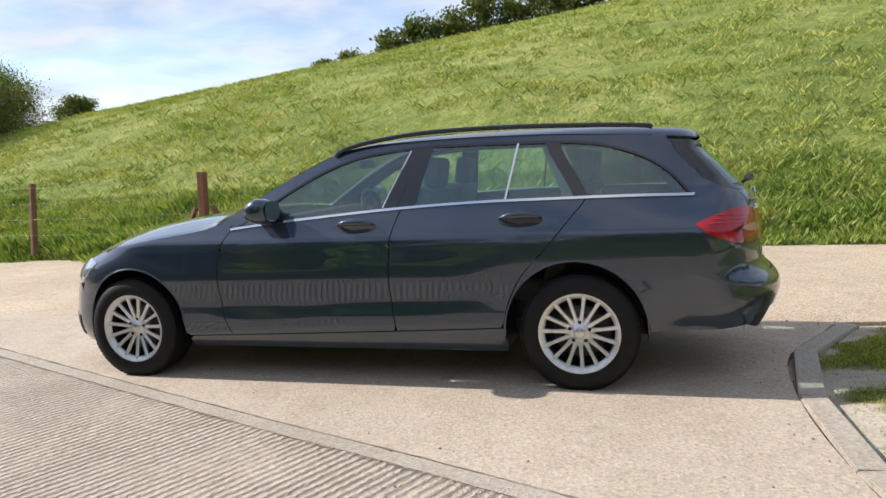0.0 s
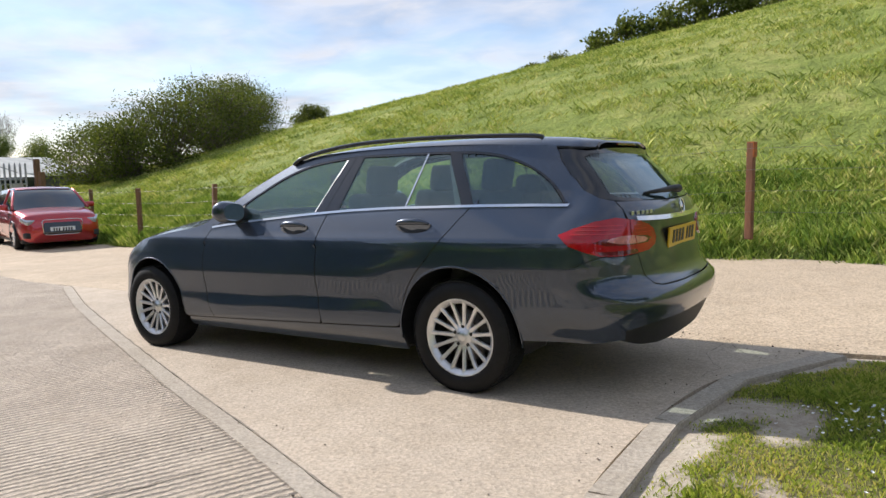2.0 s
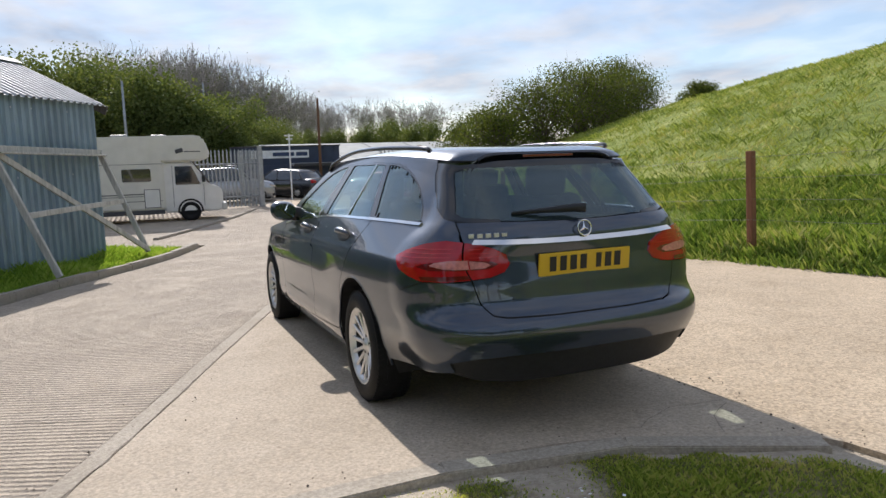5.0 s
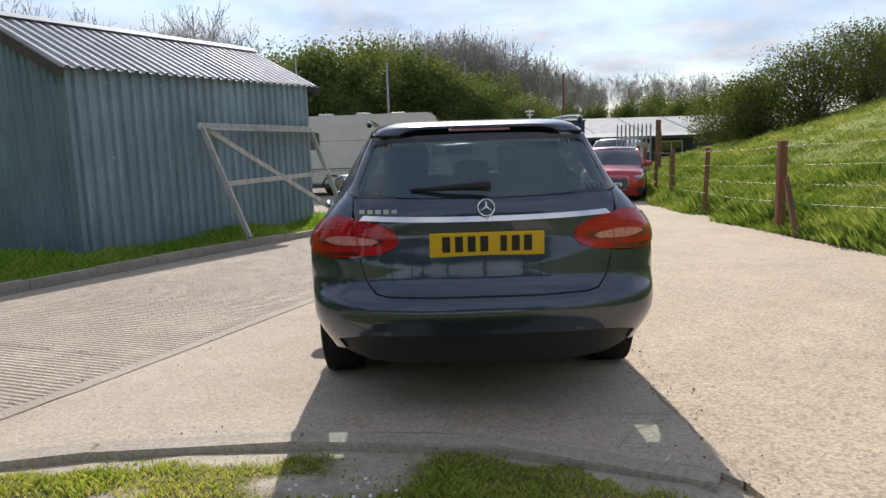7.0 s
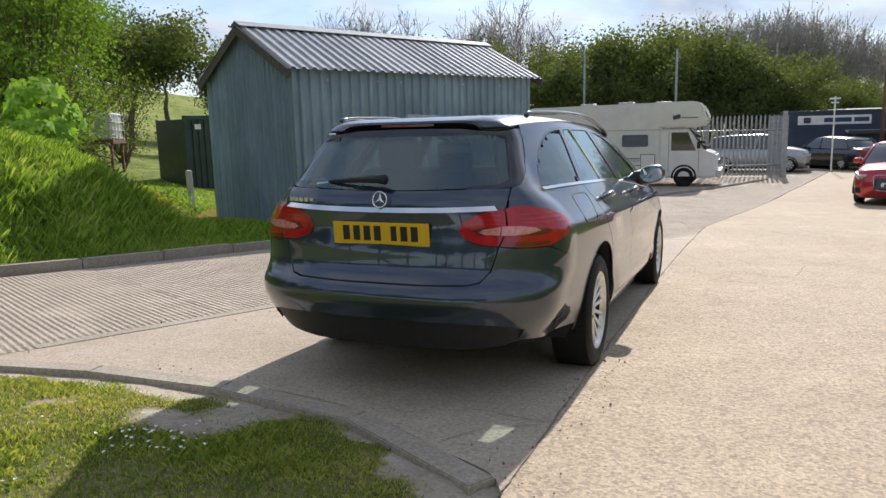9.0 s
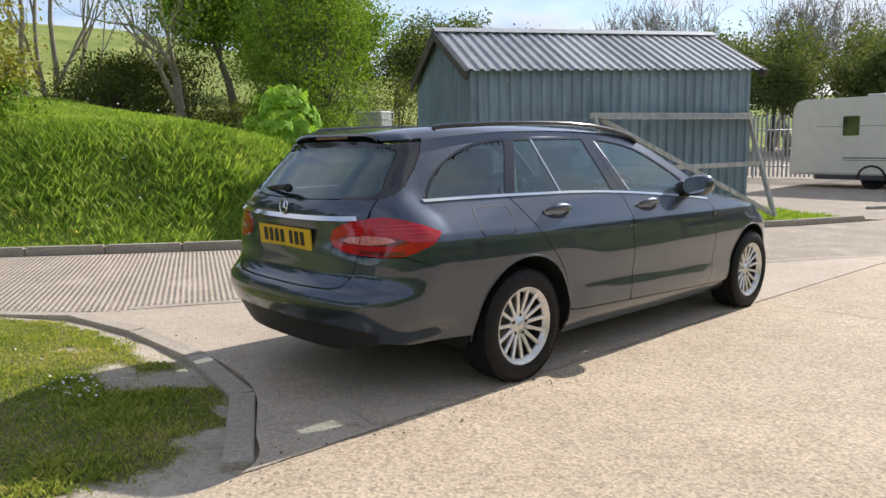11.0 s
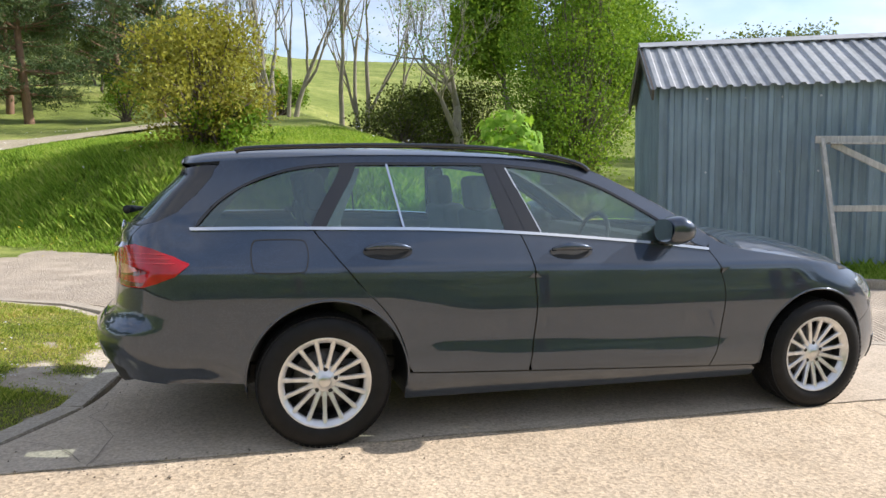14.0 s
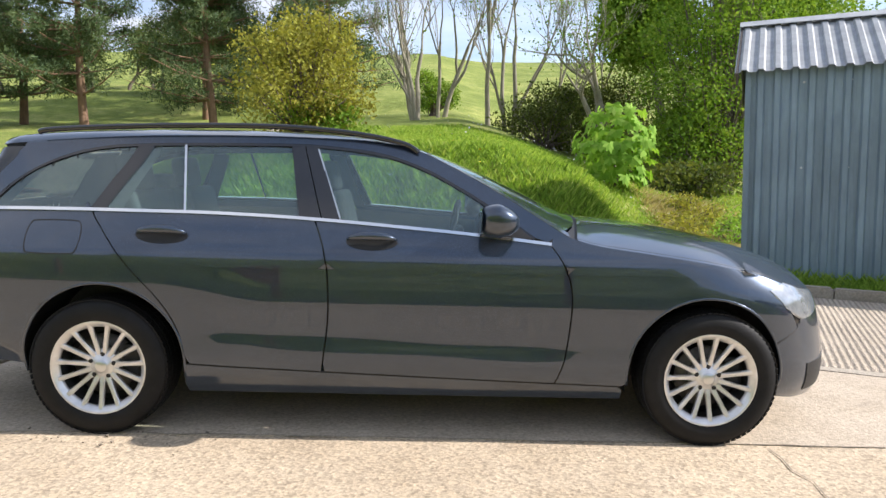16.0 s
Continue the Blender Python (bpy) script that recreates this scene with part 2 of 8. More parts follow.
def foliage(name, cols, trans=0.35, rough=0.7, patch=0.55, swing=0.9):
    """Leaves or grass: each island of the mesh takes a shade of its own, and lets some light through."""
    def build(nt, b):
        g = nt.nodes.new("ShaderNodeNewGeometry")
        big = noise_tex(nt, g.outputs["Position"], patch, 4)
        k = nt.nodes.new("ShaderNodeMath")
        k.operation = "MULTIPLY_ADD"
        k.inputs[1].default_value = 0.6
        nt.links.new(g.outputs["Random Per Island"], k.inputs[0])
        sh = nt.nodes.new("ShaderNodeMath")
        sh.operation = "MULTIPLY_ADD"
        sh.inputs[1].default_value, sh.inputs[2].default_value = swing, 0.2 - swing / 2
        nt.links.new(big, sh.inputs[0])
        nt.links.new(sh.outputs[0], k.inputs[2])
        n = len(cols)
        c = ramp(nt, k.outputs[0], [(0.08 + 0.84 * i / max(1, n - 1), q) for i, q in enumerate(cols)])
        nt.links.new(c, b.inputs["Base Color"])
        b.inputs["Roughness"].default_value = rough
        b.inputs["Specular IOR Level"].default_value = 0.1
        t = nt.nodes.new("ShaderNodeBsdfTranslucent")
        warm = mixc(nt, 1.0, c, (1.25, 1.2, 0.6), "MULTIPLY")
        nt.links.new(warm, t.inputs["Color"])
        mx = nt.nodes.new("ShaderNodeMixShader")
        mx.inputs[0].default_value = trans
        nt.links.new(b.outputs[0], mx.inputs[1])
        nt.links.new(t.outputs[0], mx.inputs[2])
        nt.links.new(mx.outputs[0], nt.nodes["Material Output"].inputs["Surface"])
    return material(name, build)


def soil_grass(name, greens, dirt, patch=0.5, relief=0.0):
    """Turf seen from above: greens with worn, pale soil between."""
    def build(nt, b):
        v = ground_mix(nt)
        big, mid, fine = noise_tex(nt, v, 0.14, 5, 0.6), noise_tex(nt, v, 1.1, 7, 0.65, 0.5), noise_tex(nt, v, 14, 6, 0.7)
        a = mixc(nt, 0.5, mid, big)
        col = ramp(nt, a, [(0.3, greens[0]), (0.5, greens[1]), (0.68, greens[2])])
        col = mixc(nt, 0.6, col, ramp(nt, fine, [(0.3, (0.45, 0.45, 0.4)), (0.7, (1.4, 1.4, 1.25))]), "MULTIPLY")
        if patch:
            s = noise_tex(nt, v, 1.7, 6, 0.6, 0.3)
            col = mixc(nt, ramp(nt, s, [(patch, (0, 0, 0)), (patch + 0.08, (1, 1, 1))]), col, dirt)
        nt.links.new(col, b.inputs["Base Color"])
        b.inputs["Roughness"].default_value = 0.95
        b.inputs["Specular IOR Level"].default_value = 0.15
        n = bump(nt, b, fine, 0.8, 0.05)
        if relief:
            bump(nt, b, noise_tex(nt, v, 1.9, 5, 0.6, 0.4), 0.7, relief, n)
    return material(name, build)


def worn_turf(name):
    """Thin turf over pale sandy soil; the mesh says where the soil lies bare, and grain breaks its edge."""
    def build(nt, b):
        v = ground_mix(nt)
        fine, mid, grit = noise_tex(nt, v, 26, 6, 0.7), noise_tex(nt, v, 3.2, 6, 0.65, 0.4), node(nt, "ShaderNodeTexVoronoi", Scale=60.0)
        nt.links.new(v, grit.inputs["Vector"])
        at = nt.nodes.new("ShaderNodeAttribute")
        at.attribute_name = "bare"
        k = nt.nodes.new("ShaderNodeMath")
        k.operation = "MULTIPLY_ADD"
        k.inputs[1].default_value = 0.75
        nt.links.new(fine, k.inputs[0])
        nt.links.new(at.outputs["Fac"], k.inputs[2])
        green = ramp(nt, mid, [(0.3, (0.085, 0.1, 0.032)), (0.5, (0.16, 0.155, 0.06)), (0.7, (0.3, 0.25, 0.14))])
        green = mixc(nt, 0.7, green, ramp(nt, fine, [(0.3, (0.4, 0.4, 0.35)), (0.7, (1.4, 1.4, 1.3))]), "MULTIPLY")
        soil = ramp(nt, mid, [(0.3, (0.33, 0.27, 0.2)), (0.55, (0.47, 0.41, 0.32)), (0.75, (0.56, 0.5, 0.4))])
        soil = mixc(nt, 0.5, soil, ramp(nt, grit.outputs["Color"], [(0.0, (0.6, 0.57, 0.53)), (0.5, (1, 1, 1)), (1.0, (1.2, 1.18, 1.15))]), "MULTIPLY")
        nt.links.new(mixc(nt, ramp(nt, k.outputs[0], [(0.62, (0, 0, 0)), (0.98, (1, 1, 1))]), green, soil), b.inputs["Base Color"])
        b.inputs["Roughness"].default_value = 0.95
        b.inputs["Specular IOR Level"].default_value = 0.15
        n = bump(nt, None, fine, 0.7, 0.02)
        bump(nt, b, grit.outputs["Distance"], 0.4, 0.006, n)
    return material(name, build)


M_GROUND = soil_grass("turf", [(0.1, 0.14, 0.034), (0.235, 0.285, 0.07), (0.43, 0.42, 0.15)], (0.3, 0.24, 0.16), 0, 0.3)
M_ISLAND = worn_turf("worn_turf")
M_GRASS = foliage("grass_blades", [(0.09, 0.165, 0.024), (0.2, 0.33, 0.045), (0.33, 0.47, 0.08), (0.5, 0.54, 0.17)], 0.45, patch=0.9)
M_SHORT = foliage("island_grass_blades", [(0.12, 0.18, 0.035), (0.25, 0.33, 0.065), (0.42, 0.46, 0.11), (0.6, 0.5, 0.24)], 0.45, patch=2.6, swing=1.1)
M_VERGE = foliage("verge_grass_blades", [(0.07, 0.13, 0.024), (0.16, 0.25, 0.045), (0.3, 0.38, 0.085), (0.52, 0.5, 0.2)], 0.28, patch=1.1, swing=1.2)
M_HILLGRASS = foliage("hill_grass", [(0.13, 0.19, 0.04), (0.25, 0.325, 0.065), (0.42, 0.46, 0.11), (0.6, 0.55, 0.22)], 0.2, patch=1.0, swing=1.7)
M_STRAW = foliage("dry_straw", [(0.3, 0.26, 0.1), (0.42, 0.36, 0.17), (0.52, 0.45, 0.25), (0.3, 0.36, 0.08)], 0.3)
M_ROAD = concrete("smooth_concrete", (0.55, 0.458, 0.345), speck=1.0)
M_SLAB = concrete("trowelled_concrete", (0.54, 0.462, 0.368), speck=0.45)
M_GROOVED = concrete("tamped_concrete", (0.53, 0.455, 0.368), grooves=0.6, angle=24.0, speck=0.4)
M_EDGE = concrete("kerb_concrete", (0.46, 0.41, 0.34), speck=0.4)
M_KERB = concrete("weathered_kerb", (0.38, 0.345, 0.295), speck=0.5)
M_CLOD = plain("soil_crumbs", (0.2, 0.165, 0.125), 0.95, vary=0.5, scale=30)
M_CRACK = plain("joint_dirt", (0.24, 0.205, 0.16), 0.95, vary=0.3, scale=20)
M_DIRT = soil_grass("pale_dirt", [(0.4, 0.34, 0.25), (0.45, 0.39, 0.29), (0.5, 0.43, 0.33)], (0.35, 0.3, 0.22), 0)

# ---- ground ----
def road_z(x):
    return np.interp(x, [-60, -20, -8, 0, 13, 17, 22, 30, 60, 300], [1.9, 0.8, 0.335, 0, -0.545, -0.66, -0.74, -0.82, -0.9, -1.0])


VERGE = ([-60, -20, -3, 0, 4, 8, 13, 20, 30, 60], [-6, -5.5, -5.35, -5.55, -5.0, -5.0, -5.35, -6.3, -9, -22])
KERB = ([-1.6, 0, 0.9, 1.9, 3.8, 6.5, 8.45, 10, 12.2], [6.9, 5.98, 5.48, 5.0, 4.25, 3.1, 2.05, 1.4, 0.75])
BANK = ([-60, -14, -7, -4.2, -1.6, 0, 2, 3.8, 5.0, 6.5, 9, 14, 60], [10.5, 10.2, 9.6, 8.6, 7.05, 6.25, 5.3, 4.9, 7.2, 8.6, 9.5, 12, 20])


def terrain(x, y):
    """The height of the turf."""
    x, y = np.asarray(x, float), np.asarray(y, float)
    base = road_z(x)
    # grass hill beyond the fence
    d = np.interp(x, *VERGE) - y
    crest = np.interp(x, [-60, -30, 0, 6, 12, 19, 22.5, 27, 36, 50, 90], [16, 15, 10.8, 9.7, 8.8, 7.75, 7.3, 6.8, 5.0, 2.8, 1.5])
    f = np.interp(d / 37.0, [0, 0.02, 0.1, 0.4, 0.65, 0.85, 1, 1.15, 1.6, 4], [0, 0.015, 0.115, 0.5, 0.745, 0.9, 0.98, 1.0, 0.97, 0.8])
    hill = np.where(d > 0, (crest - base) * f, 0)
    # bank and fields on the other side
    e = y - np.interp(x, *BANK)
    tall = np.interp(x, [-60, -6, -2, 2.5, 5, 7, 11, 60], [1.0, 1.1, 1.5, 1.5, 0.95, 0.6, 0.2, 0.0]) + 0.1
    bank = np.where(e > 0, tall * sstep(0, np.interp(x, [-6, -2], [4.5, 3.0]), e) + 0.105 * np.clip(e - 2.5, 0, 30), 0)
    far = np.clip(y - 36, 0, 110) * 0.185 * sstep(95, 50, x)
    wood = np.clip(np.hypot(x - 5, y) - 62, 0, 200) * 0.09 * sstep(10, 40, x) * sstep(-45, -10, y) * sstep(60, 30, y)
    return base + hill + bank + far + wood + 0.05 * sstep(0.3, 2.0, d) + 0.0


def graded(lo, hi, step, grow, mid0, mid1):
    """Coordinates that are close together between mid0 and mid1 and spread out beyond."""
    out = list(np.arange(mid0, mid1 + 1e-6, step))
    s = step
    while out[-1] < hi:
        s *= grow
        out.append(out[-1] + s)
    s = step
    while out[0] > lo:
        s *= grow
        out.insert(0, out[0] - s)
    return np.array(out)


def on_road(x, y):
    """1 on the concrete, 0 on turf."""
    return (y > np.interp(x, *VERGE)) & (y < np.interp(x, [-60, -1.6, 0, 3.8, 6.5, 10, 12.2, 12.3, 60], [8.5, 7.0, 6.1, 4.35, 3.2, 1.5, 0.85, 12, 25]))


gx, gy = graded(-420, 900, 0.45, 1.14, -9, 26), graded(-700, 700, 0.45, 1.14, -14, 24)
GX, GY = np.meshgrid(gx, gy, indexing="ij")
GZ = terrain(GX, GY)
rough_ground = np.array([noise.noise((float(a) * 0.35, float(b) * 0.35, 0.0)) for a, b in zip(GX.ravel(), GY.ravel())]).reshape(GX.shape)
off_road = ~on_road(GX, GY)
GZ = GZ + np.where((GX < -1.0) & (GY < 4) & (GY > -3), -0.1, 0.0) + np.where(off_road, 0.10 * rough_ground * np.clip(np.minimum(np.abs(GY - np.interp(GX, *VERGE)), 3) / 3, 0.1, 1), -0.12)
SHEET_Z = GZ
nx, ny = GX.shape
idx = np.arange(nx * ny).reshape(nx, ny)
quads = np.stack([idx[:-1, :-1], idx[1:, :-1], idx[1:, 1:], idx[:-1, 1:]], -1).reshape(-1, 4)
ground = tagged(mesh_ob("ground", np.stack([GX, GY, GZ], -1).reshape(-1, 3), quads, M_GROUND, smooth=True), "rolling green grass hillside and verges", "ground", kind="structure")


def slab(name, outline, mat, label, lift=0.0, cell=0.5, thick=0.12, category="pavement"):
    """A concrete slab with edges that go down into the ground."""
    pts, faces = sheet_data(outline, cell, cell)
    verts = [(x, y, float(road_z(x)) + lift) for x, y in pts]
    n = len(verts)
    edge = [(x, y, float(road_z(x)) + lift) for x, y in outline]
    m = len(edge)
    verts += edge + [(x, y, z - thick) for x, y, z in edge]
    faces = list(faces) + [(n + i, n + (i + 1) % m, n + m + (i + 1) % m, n + m + i) for i in range(m)]
    return tagged(mesh_ob(name, verts, faces, mat), label, category, kind="structure")


ISLAND_EDGE = smooth_line([(-14, -1.9), (-9, -1.6), (-5, -1.25), (-2.6, -0.98), (-1.72, -0.86), (-1.46, -0.5), (-1.17, 0.07), (-1.08, 0.7), (-1.08, 1.4), (-1.16, 2.1), (-1.32, 2.7), (-1.7, 3.15), (-2.6, 3.6), (-4.2, 4.2), (-7, 5.2), (-14, 6.8)], 6)
SEAM_L = [(-1.3, 2.64), (-0.97, 2.49), (-0.55, 2.32), (-0.2, 2.17), (0.7, 1.82), (1.27, 1.61), (2.15, 1.27), (3.43, 0.77), (4.16, 0.48), (5.66, -0.13), (7.4, -0.93)]
SEAM_R = [(-1.72, -0.87), (0, -0.86), (3.0, -0.85), (5.5, -0.89), (7.4, -0.94), (8.76, -1.0), (13, -1.7), (19.3, -2.75), (33.6, -5.3), (60, -10)]
right_road = slab("right_road", SEAM_R + [(60, -22), (30, -9.2), (20, -6.5), (13, -5.5), (8, -5.15), (4, -5.15), (0, -5.7), (-3, -5.5), (-20, -5.7), (-60, -6.2), (-60, -3.5), (-14, -1.9), (-9, -1.6), (-5, -1.25), (-2.6, -0.98)], M_ROAD, "pale exposed-aggregate concrete road beside the hill", 0.0, 1.0, category="road")
mid = [p for p in ISLAND_EDGE if -0.87 < p[1] < 2.75 and p[0] > -1.75]
middle_slab = slab("middle_slab", [(-1.71, -0.866)] + [(x, y + 0.004) for x, y in SEAM_R[1:5]] + [(x, y - 0.004) for x, y in SEAM_L[:0:-1]] + mid[::-1], M_SLAB, "pale trowelled concrete slab under the estate car", 0.004, 0.5)
left_out = [(x, y + 0.003) for x, y in SEAM_L[1:]] + [(x, y + 0.003) for x, y in SEAM_R[5:]] + [(60, 25), (30, 14), (18, 12), (12.3, 9), (12.25, 0.72), (10, 1.36), (8.45, 2.01), (6.5, 3.06), (3.8, 4.21), (1.9, 4.96), (0.9, 5.44), (0, 5.94), (-1.6, 6.86), (-3.4, 8.6), (-5.0, 10.2), (-8.6, 10.4), (-14, 9.8), (-14, 6.8), (-7, 5.2), (-4.2, 4.2), (-2.6, 3.6), (-1.7, 3.15), (-1.32, 2.75)]
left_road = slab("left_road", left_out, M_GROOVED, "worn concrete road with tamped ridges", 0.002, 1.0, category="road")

# ---- island, kerbs, joints ----
def rz(x):
    return float(road_z(x))


def turf_patch(name, outline, mat, label, height, cell=0.12):
    pts, faces = sheet_data(outline, cell, cell)
    verts = [(x, y, rz(x) + height(x, y)) for x, y in pts]
    return tagged(mesh_ob(name, verts, faces, mat, smooth=True), label, "ground", kind="structure")




NEAR_EDGE = np.array([p for p in ISLAND_EDGE if p[0] > -6])


def edge_gap(x, y):
    """How far a place on the island lies from the slab's edge."""
    a, b = NEAR_EDGE[:-1], NEAR_EDGE[1:]
    p, d = np.array((x, y)), b - a
    t = np.clip(((p - a) * d).sum(1) / (d * d).sum(1), 0, 1)
    return float(np.hypot(*(a + d * t[:, None] - p).T).min())


def bare(x, y):
    """1 where the island's soil is trodden bare, 0 under thick grass."""
    e = edge_gap(x, y) if x > -5.5 else 1.0
    w = float(np.interp(y, [-1.2, -0.45, -0.25, 0.3, 0.42, 0.5, 0.62, 1.0, 1.6, 2.4, 2.9, 3.6], [0.34, 0.3, 0.14, 0.08, 0.0, 0.08, 0.26, 0.3, 0.26, 0.3, 0.32, 0.2]))
    n = noise.noise((x * 3.1, y * 3.1, 3.0)) * 0.12 + noise.noise((x * 9, y * 9, 6.0)) * 0.07
    m = 0.5 + (w - e + n) / 0.16
    for cx, cy, rx, ry in ((-1.38, 0.5, 0.33, 0.25), (-1.66, 0.72, 0.14, 0.3), (-1.42, -0.15, 0.07, 0.13)):
        m = max(m, 1.35 - math.hypot((x - cx) / rx, (y - cy) / ry) + 2.6 * n)
    m = max(m, (noise.noise((x * 1.5, y * 1.5, 12.0)) + n * 2.4 - 0.4) * 2.6)
    return min(1.0, max(0.0, m))


def island_h(x, y):
    lump = noise.noise((x * 1.3, y * 1.3, 4.0)) * 0.02 + noise.noise((x * 5, y * 5, 9.0)) * 0.006
    g = edge_gap(x, y) if x > -5.5 else 1.0
    h = -0.032 + 0.04 * float(sstep(0.0, 0.45, g)) + 0.03 * min(1.0, max(0.0, (-1.3 - x) / 1.2)) + lump
    e = y + 0.12 * min(1.0, max(0.0, (-1.75 - x) / 0.7)) - float(np.interp(x, [-60, -14, -9, -5, -2.6, -1.72], [-3.4, -1.9, -1.6, -1.25, -0.98, -0.86]))
    return -0.03 + (h + 0.03) * float(sstep(0.0, 0.3, e)) if x < -1.7 else h


isl_outline = [(x, y - 0.12 * min(1.0, max(0.0, (-1.75 - x) / 0.7))) if y < 0 else (x, y) for x, y in ISLAND_EDGE] + [(-60, 9), (-60, -3.52)]
for nm, x0, x1, cell in (("island_turf", -5.0, 0.0, 0.05), ("island_turf_beyond", -60.0, -5.0, 0.5)):
    turf = turf_patch(nm, clip_cell(isl_outline, x0, x1, -10, 20), M_ISLAND, "worn grass island with bare pale soil", island_h, cell)
    mask = turf.data.attributes.new("bare", "FLOAT", "POINT")
    mask.data.foreach_set("value", np.array([bare(v.co.x, v.co.y) for v in turf.data.vertices], np.float32))
kerb_inner = tagged(new("island_edging"), "flush concrete edging round the grass island", "kerb", kind="structure")
line = [p for p in ISLAND_EDGE if p[0] > -4.5 and p[1] > -0.84]


def resample(pts, step):
    out, left = [pts[0]], step
    for a, b in zip(pts, pts[1:]):
        d = math.dist(a, b)
        while d >= left:
            t = left / d
            a = tuple(p + (q - p) * t for p, q in zip(a, b))
            out.append(a)
            d -= left
            left = step
        left -= d
    return out


def stones(parent, pts, length, width, up, deep, mat, side=1.0, name="kerb_stone", base=rz):
    """Kerb stones end to end along a line, each one a piece of its own."""
    q = resample(pts, length)
    rnd = random.Random(5)
    for a, b in zip(q, q[1:]):
        d = Vector((b[0] - a[0], b[1] - a[1]))
        n = Vector((-d.y, d.x)).normalized() * width * side
        g = d.normalized() * 0.006
        h = up + rnd.uniform(-0.008, 0.008)
        bm = bmesh.new()
        low, high = [], []
        for (x, y) in ((a[0] + g.x, a[1] + g.y), (b[0] - g.x, b[1] - g.y), (b[0] - g.x + n.x, b[1] - g.y + n.y), (a[0] + g.x + n.x, a[1] + g.y + n.y)):
            low.append(bm.verts.new((x, y, base(x) - deep)))
            high.append(bm.verts.new((x, y, base(x) + h)))
        bm.faces.new(high), bm.faces.new(low[::-1])
        for i in range(4):
            bm.faces.new((low[i], low[(i + 1) % 4], high[(i + 1) % 4], high[i]))
        bmesh.ops.recalc_face_normals(bm, faces=bm.faces)
        bmesh.ops.bevel(bm, geom=[e for e in bm.edges if e.verts[0] in high and e.verts[1] in high], offset=min(0.018, up * 0.5), segments=2, affect="EDGES")
        part(name, bm, mat, parent)


stones(kerb_inner, line, 0.9, 0.13, 0.012, 0.1, M_EDGE, 1.0, "edging_stone")
kerb_left = tagged(new("road_kerb"), "weathered concrete kerb below the grass bank", "kerb", kind="structure")
KLINE = smooth_line(list(zip(*KERB)), 6)
stones(kerb_left, KLINE, 0.915, 0.14, 0.105, 0.15, M_KERB, 1.0)
# gentle step that goes on past the yard mouth
kerb_far = tagged(new("yard_kerb"), "low concrete kerb at the yard mouth", "kerb", kind="structure")
stones(kerb_far, [(14.5, 1.6), (17.5, 0.4), (21, -1.0), (25.5, -2.5)], 0.915, 0.14, 0.06, 0.15, M_KERB, 1.0)


def crack(name, pts, width, lift=0.006, mat=None, parent=None, wob=0.02, seed=1, vary=0.4):
    """A thin uneven joint or crack lying on the concrete."""
    rnd = random.Random(seed)
    q = resample(pts, 0.12)
    V, F = [], []
    for i, (x, y) in enumerate(q):
        a, b = q[max(i - 1, 0)], q[min(i + 1, len(q) - 1)]
        n = Vector((-(b[1] - a[1]), b[0] - a[0])).normalized()
        w, o = width * rnd.uniform(1 - vary, 1 + 0.75 * vary) / 2, rnd.uniform(-wob, wob)
        for s in (w, -w):
            px, py = x + n.x * (o + s), y + n.y * (o + s)
            V.append((px, py, rz(px) + lift))
        if i:
            F.append((2 * i - 2, 2 * i - 1, 2 * i + 1, 2 * i))
    return mesh_ob(name, V, F, mat or M_CRACK, parent)


crack("joint", [(x, y) for x, y in SEAM_L], 0.008, 0.008, parent=middle_slab, wob=0.006, vary=0.8)
crack("joint", SEAM_R[:8], 0.005, 0.008, parent=right_road, wob=0.008, seed=2, vary=0.9)
crack("slab_margin", smooth_line([(x + 0.02, y + 0.055) for x, y in SEAM_L[1:]], 4), 0.105, 0.0065, M_EDGE, left_road, 0.003, vary=0.05)
crack("joint", smooth_line([(x + 0.042, y + 0.112) for x, y in SEAM_L[1:]], 4), 0.005, 0.0075, parent=left_road, wob=0.006, seed=31, vary=0.9)
crack("joint", [(3.12, -0.9), (3.18, -3.0), (3.3, -5.1)], 0.008, 0.005, parent=right_road, seed=3)
crack("joint", [(-6.2, -1.6), (-6.0, -5.2)], 0.008, 0.005, parent=right_road, seed=4)
crack("joint", [(9.2, -1.1), (9.5, -5.0)], 0.008, 0.005, parent=right_road, seed=5)
crack("crack", [(3.15, -1.7), (3.7, -2.1), (4.4, -2.2), (5.3, -2.9)], 0.006, 0.005, parent=right_road, seed=6)
crack("crack", [(-1.05, -0.86), (-0.98, -0.5), (-1.14, -0.2), (-1.06, 0.1)], 0.005, 0.009, parent=middle_slab, seed=7)
crack("crack", [(-1.4, -0.5), (-1.15, -0.62), (-1.05, -0.86)], 0.005, 0.009, parent=middle_slab, seed=8)
crack("crack", [(-4.0, -1.5), (-3.2, -2.4), (-3.6, -3.4), (-3.1, -4.5)], 0.006, 0.005, parent=right_road, seed=9)
crack("joint", [(0.4, 2.3), (1.6, 5.0)], 0.008, 0.007, parent=left_road, seed=10)
crack("joint", [(5.1, 0.55), (6.4, 3.05)], 0.008, 0.007, parent=left_road, seed=11)
